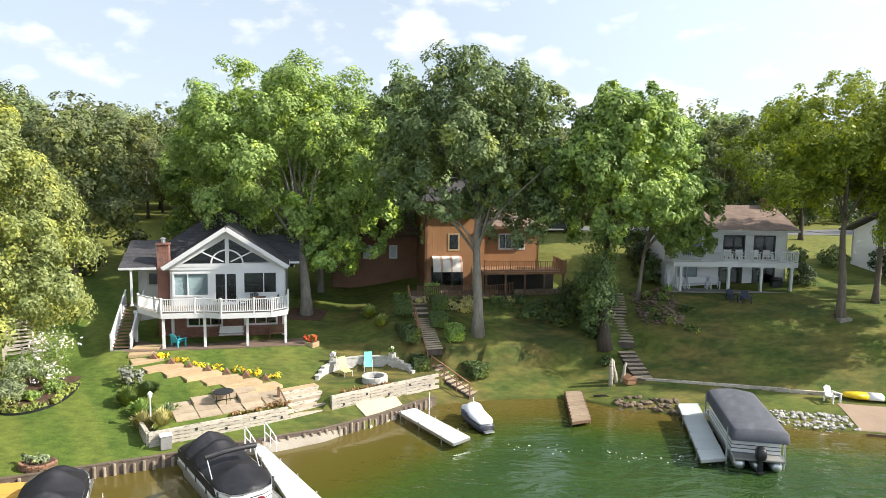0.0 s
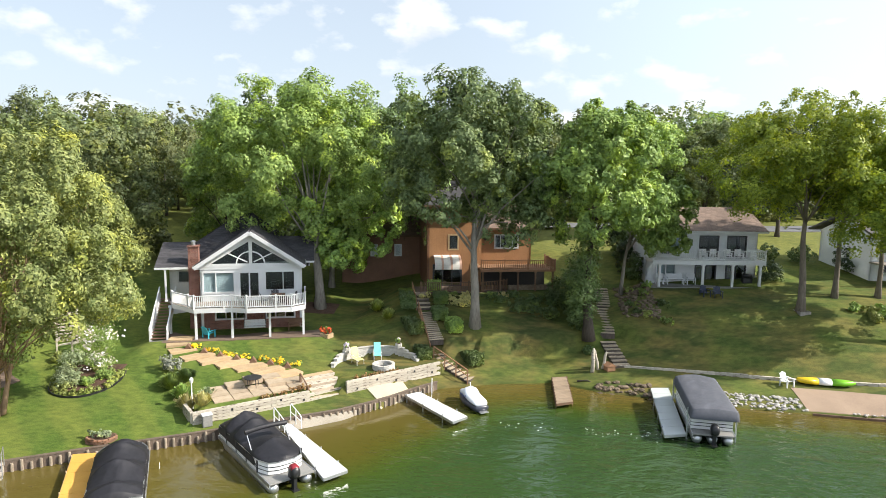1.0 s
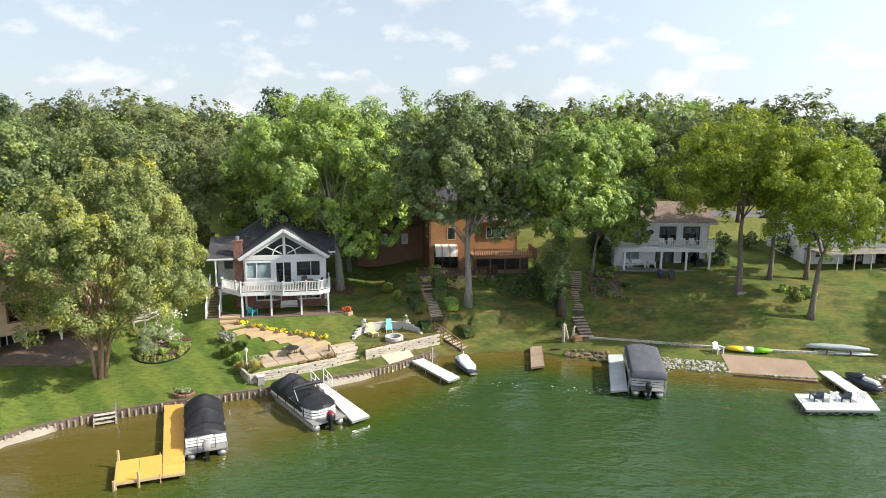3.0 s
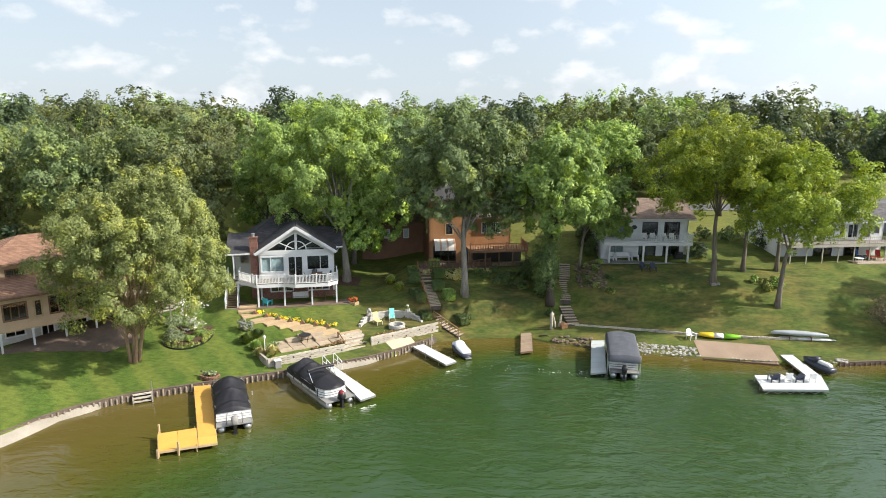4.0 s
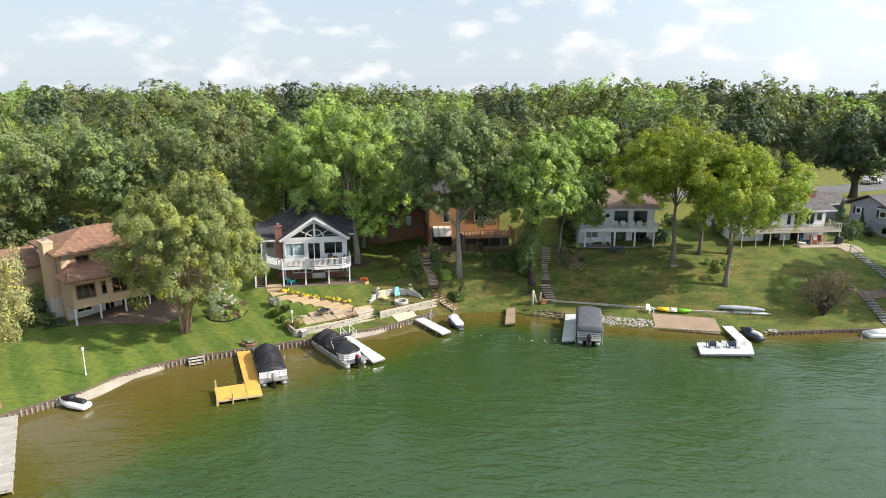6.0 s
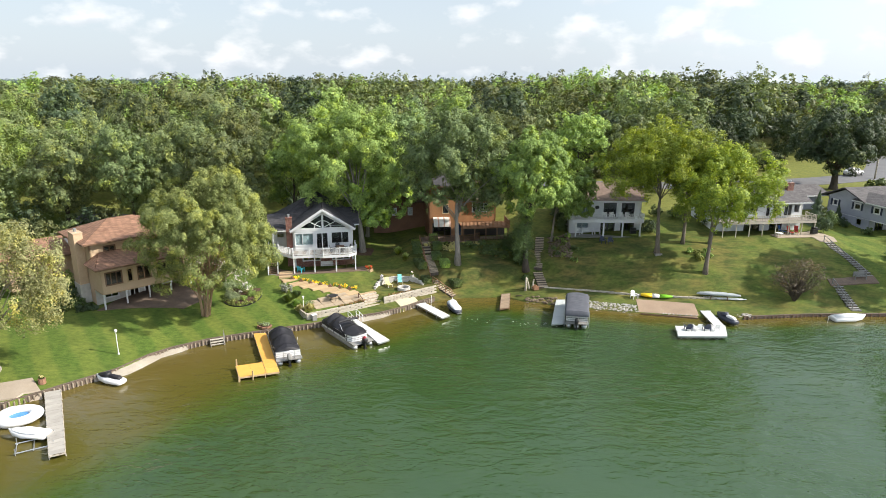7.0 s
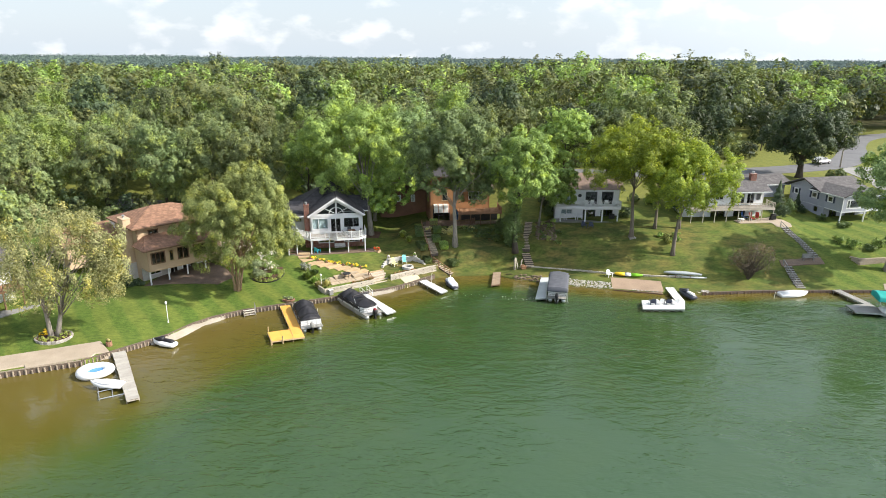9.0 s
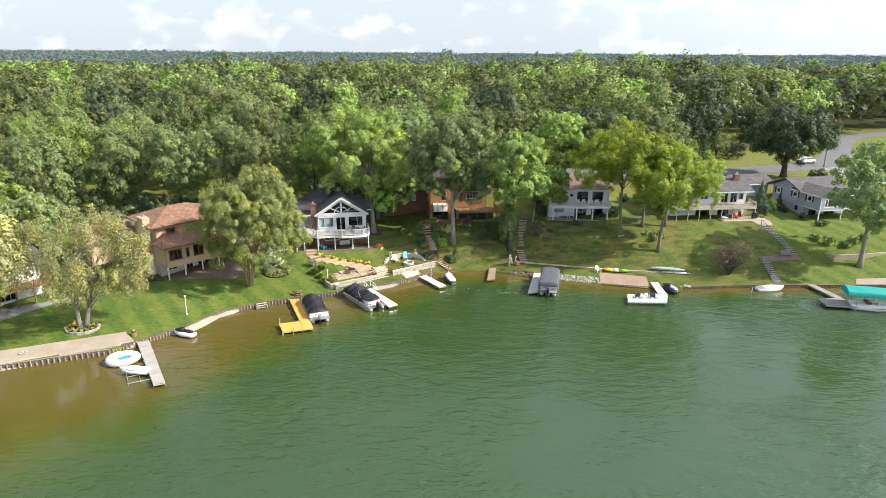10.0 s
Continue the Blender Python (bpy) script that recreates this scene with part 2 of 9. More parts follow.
paver = surface("brown paver", (0.19, 0.135, 0.10), (0.12, 0.088, 0.068), rough=0.85, scale=1.5, fine=8, bump=0.3)
sand = surface("pale sand", (0.37, 0.335, 0.28), (0.25, 0.22, 0.175), rough=0.95, scale=0.8, fine=20, bump=0.3)
beach_sand = surface("damp brown sand", (0.36, 0.265, 0.19), (0.25, 0.18, 0.13), rough=0.95, scale=0.5, fine=20, bump=0.3)
mulch = surface("mulch", (0.12, 0.07, 0.045), (0.07, 0.04, 0.028), rough=1.0, scale=3, fine=25, bump=0.8)
timber_grey = surface("weathered pale timber", (0.52, 0.475, 0.40), (0.37, 0.33, 0.27), rough=0.85, scale=1.0, fine=9, bump=0.4, stretch=(1, 1, 5), piece=0.14, wear=(0.14, 0.11, 0.085), wear_at=0.60)
tread_wood = surface("worn brown treads", (0.46, 0.38, 0.28), (0.30, 0.24, 0.18), rough=0.9, scale=1.5, fine=9, bump=0.4, piece=0.2)
paving_tan = surface("tan paving stone", (0.44, 0.35, 0.25), (0.33, 0.26, 0.18), rough=0.9, scale=1.2, fine=12, bump=0.3, piece=0.12)
deck_grey = surface("grey deck boards", (0.30, 0.27, 0.235), (0.22, 0.195, 0.17), rough=0.85, scale=1.3, fine=9, bump=0.3)
weathered = surface("bleached deck timber", (0.52, 0.475, 0.40), (0.40, 0.36, 0.30), rough=0.85, scale=1.3, fine=9, bump=0.3)
timber_tan = surface("tan timber", (0.50, 0.37, 0.22), (0.38, 0.27, 0.155), rough=0.8, scale=1.0, fine=9, bump=0.3, piece=0.1)
timber_brown = surface("brown timber", (0.20, 0.12, 0.075), (0.13, 0.078, 0.05), rough=0.85, scale=1.3, fine=9, bump=0.4, piece=0.15)
deck_brown = surface("brown deck boards", (0.33, 0.18, 0.10), (0.24, 0.13, 0.07), rough=0.8, scale=1.3, fine=9, bump=0.3, piece=0.1)
seawall_wood = surface("seawall timber", (0.32, 0.265, 0.20), (0.20, 0.165, 0.125), rough=0.9, scale=2, fine=9, bump=0.5, piece=0.18)
rust_steel = surface("rusty sheet pile", (0.17, 0.13, 0.10), (0.10, 0.075, 0.058), rough=0.85, scale=2.5, fine=12, bump=0.5)
dock_white = surface("white dock panel", (0.74, 0.75, 0.74), (0.64, 0.65, 0.64), rough=0.5, scale=0.7, bump=0.05, piece=0.03)
dock_yellow = surface("yellow dock panel", (0.74, 0.40, 0.09), (0.64, 0.33, 0.07), rough=0.6, scale=0.8, bump=0.1, piece=0.04)
aluminium = surface("aluminium", (0.62, 0.63, 0.65), (0.5, 0.51, 0.53), rough=0.35, scale=2, bump=0.03, metal=0.85)
dark_steel = surface("dark steel", (0.05, 0.05, 0.055), rough=0.45, metal=0.4)
black_vinyl = surface("black vinyl cover", (0.012, 0.012, 0.015), (0.022, 0.021, 0.026), rough=0.55, scale=1.5, fine=6, bump=0.25)
grey_canvas = surface("slate canvas", (0.10, 0.105, 0.125), (0.078, 0.082, 0.098), rough=0.8, scale=0.9, fine=8, bump=0.25)
black_plastic = surface("black plastic", (0.02, 0.02, 0.022), rough=0.35, bump=0.03)
teal_canvas = surface("teal canvas", (0.012, 0.33, 0.29), (0.01, 0.26, 0.235), rough=0.7, scale=0.8, bump=0.15)
gelcoat = surface("white gelcoat", (0.80, 0.80, 0.80), (0.74, 0.74, 0.74), rough=0.22, bump=0.0, spec=0.5)
red_paint = surface("dark red paint", (0.25, 0.02, 0.03), rough=0.3, bump=0)
blue_paint = surface("blue print", (0.06, 0.10, 0.28), rough=0.5, bump=0)
turquoise = surface("turquoise resin", (0.06, 0.42, 0.50), (0.05, 0.36, 0.44), rough=0.5)
aqua_mesh = surface("aqua sling fabric", (0.25, 0.72, 0.66), rough=0.8)
yellow_mesh = surface("pale yellow sling fabric", (0.78, 0.74, 0.30), rough=0.8)
navy_plastic = surface("navy resin", (0.03, 0.04, 0.075), rough=0.5)
terracotta = surface("terracotta", (0.33, 0.18, 0.11), (0.24, 0.13, 0.085), rough=0.85)
stone = surface("field stone", (0.44, 0.40, 0.36), (0.30, 0.28, 0.26), rough=0.9, scale=4, fine=22, bump=0.5, piece=0.35)
pale_stone = surface("pale block stone", (0.56, 0.54, 0.50), (0.44, 0.42, 0.39), rough=0.9, scale=3, fine=20, bump=0.4, piece=0.12)
brown_stone = surface("brown rock", (0.22, 0.17, 0.12), (0.10, 0.075, 0.05), rough=0.95, scale=4, fine=20, bump=0.6, piece=0.3)
riprap_stone = surface("grey riprap stone", (0.50, 0.475, 0.44), (0.32, 0.30, 0.275), rough=0.9, scale=3, fine=20, bump=0.4, piece=0.3)
dock_brown = surface("weathered brown dock boards", (0.34, 0.255, 0.18), (0.24, 0.18, 0.125), rough=0.85, scale=1.3, fine=9, bump=0.3, piece=0.12)
bark = surface("grey bark", (0.31, 0.28, 0.24), (0.18, 0.16, 0.135), rough=0.95, scale=3, fine=9, bump=1.0, stretch=(1, 1, 0.25))
dark_bark = surface("dark bark", (0.105, 0.085, 0.07), (0.06, 0.05, 0.04), rough=0.95, scale=3, fine=9, bump=1.0, stretch=(1, 1, 0.25))
locust_bark = surface("grey-brown bark", (0.215, 0.18, 0.145), (0.125, 0.105, 0.085), rough=0.95, scale=3, fine=9, bump=1.0, stretch=(1, 1, 0.25))
tan_bark = surface("tan peeling bark", (0.43, 0.285, 0.185), (0.25, 0.165, 0.11), rough=0.95, scale=2.5, fine=8, bump=0.9, stretch=(1, 1, 0.3))
curtain = surface("pale blind", (0.36, 0.45, 0.47), (0.31, 0.39, 0.41), rough=0.8, bump=0.05)
awning_white = surface("white awning", (0.78, 0.75, 0.70), rough=0.7, bump=0.05)
awning_rust = surface("rust awning stripe", (0.60, 0.38, 0.29), rough=0.7, bump=0.05)
# near-black colour stands in for shade inside rooms and under the cedar deck
shade_dark = surface("dark shade tone", (0.055, 0.05, 0.045), rough=0.9)
kayak_yellow = surface("yellow hull", (0.75, 0.52, 0.02), rough=0.35, bump=0)
kayak_green = surface("lime hull", (0.22, 0.55, 0.03), rough=0.35, bump=0)

glass, gn, gl, gb = nodes_of("window glass")
gb.inputs["Base Color"].default_value = (0.75, 0.80, 0.82, 1)
gb.inputs["Roughness"].default_value = 0.03
gb.inputs["Transmission Weight"].default_value = 1.0
gb.inputs["IOR"].default_value = 1.45

oak_leaf = leafy("oak leaves", (0.082, 0.132, 0.038), (0.185, 0.262, 0.08), gloss=0.2)
maple_leaf = leafy("lime maple leaves", (0.125, 0.215, 0.04), (0.29, 0.42, 0.085), gloss=0.2)
gold_leaf = leafy("yellowing leaves", (0.085, 0.135, 0.018), (0.235, 0.295, 0.034), gloss=0.2, through=0.32)
golden_leaf = leafy("golden green leaves", (0.10, 0.165, 0.018), (0.30, 0.395, 0.038), gloss=0.2, through=0.32)
willow_leaf = leafy("pale willow leaves", (0.07, 0.098, 0.022), (0.205, 0.24, 0.062), gloss=0.2)
ash_leaf = leafy("pale ash leaves", (0.16, 0.19, 0.055), (0.36, 0.39, 0.13), gloss=0.2)
fresh_leaf = leafy("fresh green leaves", (0.088, 0.15, 0.029), (0.225, 0.325, 0.064), gloss=0.2)
wood_leaf = leafy("woodland leaves", (0.066, 0.100, 0.029), (0.155, 0.198, 0.060), piece=0.3, gloss=0.18)
dark_leaf = leafy("dark evergreen leaves", (0.028, 0.05, 0.018), (0.065, 0.098, 0.036))
ivy_leaf = leafy("ivy leaves", (0.05, 0.085, 0.02), (0.10, 0.15, 0.04))
sage_leaf = leafy("sage leaves", (0.12, 0.165, 0.065), (0.24, 0.30, 0.125))
straw_leaf = leafy("straw grass", (0.28, 0.30, 0.085), (0.50, 0.48, 0.165))
rust_leaf = leafy("bronze twigs", (0.085, 0.078, 0.042), (0.165, 0.135, 0.07), through=0.2)
bronze_leaf = leafy("rust-brown leaves", (0.15, 0.105, 0.035), (0.30, 0.19, 0.06), through=0.2)
bloom_white = leafy("cream blossom", (0.60, 0.60, 0.48), (0.78, 0.77, 0.66), through=0.2)
bloom_yellow = leafy("yellow blossom", (0.70, 0.52, 0.02), (0.88, 0.72, 0.05), through=0.2)
bloom_red = leafy("red blossom", (0.30, 0.035, 0.015), (0.46, 0.08, 0.02), through=0.2)

# ---------------------------------------------------------------- building helpers
def link_mesh(name, verts, faces, material, parent=None, smooth=False):
    me = bpy.data.meshes.new(name)
    me.from_pydata(verts, [], faces)
    me.materials.append(material)
    if smooth:
        me.polygons.foreach_set("use_smooth", [True] * len(me.polygons))
    me.update()
    ob = new(name, me)
    ob.parent = parent
    return ob


def part(name, bm, material, parent=None, label="", smooth=False, m=None):
    """Links a bmesh as one mesh object under a thing or a part."""
    me = bpy.data.meshes.new(name)
    if smooth:
        for f in bm.faces:
            f.smooth = True
    bm.to_mesh(me)
    bm.free()
    me.materials.append(material)
    ob = new(name, me)
    ob.parent = parent
    if m is not None:
        ob.matrix_basis = m
    return tagged(ob, label)


def thing(name, m, label, category, group="", kind=""):
    ob = new(name)
    ob.matrix_basis = m
    return tagged(ob, label, category, group, kind)


def box(bm, x0, x1, y0, y1, z0, z1, m=None, bevel=0.0):
    vs = [bm.verts.new(v if m is None else m @ Vector(v)) for v in
          ((x0, y0, z0), (x1, y0, z0), (x1, y1, z0), (x0, y1, z0), (x0, y0, z1), (x1, y0, z1), (x1, y1, z1), (x0, y1, z1))]
    fs = [bm.faces.new([vs[i] for i in q]) for q in ((3, 2, 1, 0), (4, 5, 6, 7), (0, 1, 5, 4), (1, 2, 6, 5), (2, 3, 7, 6), (3, 0, 4, 7))]
    if bevel:
        bmesh.ops.bevel(bm, geom=list({e for f in fs for e in f.edges}), offset=bevel, segments=2, affect="EDGES")
    return bm


def boxes(*rows, bevel=0.0):
    bm = bmesh.new()
    for r in rows:
        box(bm, *r, bevel=bevel)
    return bm


def beam(bm, a, b, w, h=None, up=(0, 0, 1)):
    """A bar of section w x h from a to b."""
    a, b = Vector(a), Vector(b)
    h = h or w
    d = (b - a).normalized()
    side = d.cross(Vector(up))
    side = side.normalized() if side.length > 1e-4 else Vector((1, 0, 0))
    top = side.cross(d)
    ring = [[bm.verts.new(p + side * sx * w / 2 + top * sz * h / 2) for sx, sz in ((-1, -1), (1, -1), (1, 1), (-1, 1))] for p in (a, b)]
    for i in range(4):
        j = (i + 1) % 4
        bm.faces.new((ring[0][i], ring[0][j], ring[1][j], ring[1][i]))
    bm.faces.new(ring[0][::-1])
    bm.faces.new(ring[1])
    return bm


def tube(bm, points, radii, sides=8, caps=True):
    """A round tapering tube through points."""
    rings, last = [], Vector((0.3, 0.9, 0.1))
    pts = [Vector(p) for p in points]
    for i, p in enumerate(pts):
        d = (pts[min(i + 1, len(pts) - 1)] - pts[max(i - 1, 0)]).normalized()
        s = d.cross(last)
        if s.length < 1e-3:
            s = d.cross(Vector((1, 0, 0)))
        s.normalize()
        t = d.cross(s)
        r = radii[i] if hasattr(radii, "__len__") else radii
        rings.append([bm.verts.new(p + (s * math.cos(a) + t * math.sin(a)) * r) for a in (k * 2 * math.pi / sides for k in range(sides))])
    for a, b in zip(rings, rings[1:]):
        for i in range(sides):
            j = (i + 1) % sides
            bm.faces.new((a[i], a[j], b[j], b[i]))
    if caps:
        bm.faces.new(rings[0][::-1])
        bm.faces.new(rings[-1])
    return bm


def prism(bm, outline, a, b, axis="y"):
    """Pushes an outline of (u, v) from a to b along an axis."""
    def at(u, v, w):
        return {"x": (w, u, v), "y": (u, w, v), "z": (u, v, w)}[axis]
    r0 = [bm.verts.new(at(u, v, a)) for u, v in outline]
    r1 = [bm.verts.new(at(u, v, b)) for u, v in outline]
    n = len(outline)
    for i in range(n):
        j = (i + 1) % n
        bm.faces.new((r0[i], r0[j], r1[j], r1[i]))
    bm.faces.new(r0[::-1])
    bm.faces.new(r1)
    bmesh.ops.recalc_face_normals(bm, faces=bm.faces[:])
    return bm


def turned(x, y, z, degrees=0.0):
    return pose(x, y, z, 0, 0, degrees)


# ---------------------------------------------------------------- shore line and ground heights
SHORE_X = (-300, -120, -75, -49, -38.3, -35.9, -31.8, -30.0, -25.8, -21, -15, -11, -7.7, -5, -3, -1, 3, 8, 11, 14.5, 20, 26, 31, 36.5, 45, 60, 80, 130, 300)
SHORE_Y = (-60, -10, 0, 10, 14.4, 17.2, 21.4, 25.4, 28.6, 30.8, 33.4, 35.4, 37, 39, 41.2, 43, 44.1, 44.6, 42.6, 41.5, 39.8, 38.5, 37.5, 37, 38, 38.5, 39, 42, 60)
COLUMN_X = (-75, -42, -28, -20, -10, 2, 13, 24, 36, 50, 66)
STATIONS = (0, 2, 5, 8, 12, 17, 24, 40)
HEIGHTS = (
    (0.6, 0.8, 1.1, 1.3, 1.6, 2.0, 3.0, 5.2),
    (0.6, 0.7, 0.95, 1.2, 1.5, 1.75, 1.9, 5.0),
    (0.6, 0.75, 1.05, 1.35, 1.7, 2.3, 3.6, 5.8),
    (0.6, 0.8, 1.1, 1.75, 2.8, 3.2, 4.6, 6.0),
    (0.6, 0.8, 1.3, 2.2, 2.9, 3.3, 4.5, 7.0),
    (0.1, 0.9, 2.6, 4.25, 5.35, 5.6, 7.4, 8.8),
    (0.1, 0.55, 1.3, 2.6, 4.3, 5.7, 7.7, 8.9),
    (0.1, 0.5, 0.95, 2.8, 4.8, 5.75, 7.6, 8.9),
    (0.3, 0.5, 0.95, 2.8, 4.7, 5.9, 7.0, 8.8),
    (0.36, 0.6, 1.9, 3.2, 4.7, 5.9, 6.6, 8.9),
    (0.36, 0.6, 1.5, 3.0, 4.3, 5.3, 5.8, 8.6),
)
HEIGHT_GRID = np.array(HEIGHTS)
# the timber retaining wall below the first house: its foot, from one end to the other
WALL_LINE = ((-16.1, 34.05), (-9.5, 38.3), (-7.5, 39.5), (-1.0, 44.3))


STEPS_AT = (-9.45, 38.2, 34)
SEAT_AT = (-5.55, 42.6)


def shore(x):
    return float(np.interp(x, SHORE_X, SHORE_Y))


def wall_y(x):
    return float(np.interp(x, [p[0] for p in WALL_LINE], [p[1] for p in WALL_LINE]))


def smooth_step(a, b, v):
    t = min(1.0, max(0.0, (v - a) / (b - a)))
    return t * t * (3 - 2 * t)


# level pads: house corner, turn, then the pad in the house's own plan and its height
PADS = (
    (19.3, 55.2, 1.0, -1.4, 11.0, -1.0, 6.0, 5.74),
    (-2.3, 56.0, 8.0, -1.6, 12.0, -3.5, 4.0, 5.36),
    (40.7, 54.5, 7.0, 6.0, 16.5, -1.8, 4.0, 5.95),
    (-20.0, 44.95, 12.3, -3.4, 9.8, -0.7, 4.0, 2.97),
    (66.7, 57.0, 13.0, -0.4, 10.6, -0.8, 4.0, 5.2),
)
PLANK_PATH = ((-21.7, 45.4, 2.98), (-20.8, 43.6, 2.76), (-19.4, 42.5, 2.54), (-15.6, 41.5, 2.12), (-12.0, 40.7, 1.76), (-10.8, 39.7, 1.62))


def path_level(x, y):
    """Height of the plank path beside a place, and how far away its middle line is."""
    best = (0.0, 99.0)
    for (ax, ay, az), (bx, by, bz) in zip(PLANK_PATH, PLANK_PATH[1:]):
        dx, dy = bx - ax, by - ay
        t = min(1.0, max(0.0, ((x - ax) * dx + (y - ay) * dy) / (dx * dx + dy * dy)))
        d = math.hypot(x - ax - dx * t, y - ay - dy * t)
        if d < best[1]:
            best = (az + (bz - az) * t, d)
    return best


def ground(x, y):
    """Height of the ground at a place in the plan."""
    s = y - shore(x)
    if s < 0:
        steep = 1.0 if (x < -1.5 or x > 36) else 0.25
        return max(-2.5, -0.35 * steep + 0.16 * s)
    i = int(np.clip(np.searchsorted(COLUMN_X, x) - 1, 0, len(COLUMN_X) - 2))
    u = min(1.0, max(0.0, (x - COLUMN_X[i]) / (COLUMN_X[i + 1] - COLUMN_X[i])))
    u = u * u * (3 - 2 * u)
    a = np.interp(s, STATIONS, HEIGHT_GRID[i])
    b = np.interp(s, STATIONS, HEIGHT_GRID[i + 1])
    z = float(a + (b - a) * u)
    if s > 40:
        z += (9.6 - z) * smooth_step(40, 75, s)
        z -= 24.0 * smooth_step(200, 1000, s)
        z += 1.2 * noise.noise((x / 160, y / 160, 3)) * smooth_step(80, 200, s)
        z += 10.0 * noise.noise((x / 420, y / 600, 8)) * smooth_step(500, 1200, s)
    in_steps = False
    # terrace held by the timber wall
    if -16.2 < x < -0.6:
        back = y - wall_y(x)
        level = 1.5 if x < -9.6 else 1.62
        c, si = math.cos(radians(STEPS_AT[2])), math.sin(radians(STEPS_AT[2]))
        u, v = c * (x - STEPS_AT[0]) + si * (y - STEPS_AT[1]), c * (y - STEPS_AT[1]) - si * (x - STEPS_AT[0])
        if -0.1 < u < 2.4 and v < 2.3:
            back, in_steps = 0.0, True
        if back > 0.15:
            side = smooth_step(-16.3, -15.9, x) * (1 - smooth_step(-1.2, -0.6, x))
            z += max(0.0, level - z) * smooth_step(0.15, 0.35, back) * side
    # level ground in front of the houses, and under the plank path
    for px, py, turn, x0, x1, y0, y1, level in PADS:
        dx, dy = x - px, y - py
        c, si = math.cos(radians(turn)), math.sin(radians(turn))
        u, v = c * dx + si * dy, c * dy - si * dx
        away = math.hypot(max(x0 - u, 0, u - x1), max(y0 - v, 0, v - y1))
        if away < 6:
            z = max(z, level - max(0.0, away) * 0.42)
    if not in_steps and -25 < x < -7 and 35 < y < 49 and (x < -16.2 or y > wall_y(x) + 0.3):
        level, away = path_level(x, y)
        z = max(z, level - 0.05 - max(0.0, away - 1.25) * 0.4)
    # the round lawn inside the seat wall
    away = math.hypot(x - SEAT_AT[0], y - SEAT_AT[1])
    if away < 3.9 and not in_steps and y > wall_y(x) + 0.3:
        z += (1.62 - z) * (1 - smooth_step(3.35, 3.85, away))
    if s > 1.0 and s < 70:
        z += 0.05 * noise.noise((x / 2.2, y / 2.2, 1.3)) * min(1, s / 6)
    return z


def graded(a, b, first, growth):
    out, step = [a], first
    while out[-1] < b:
        out.append(out[-1] + step)
        step *= growth
    return out


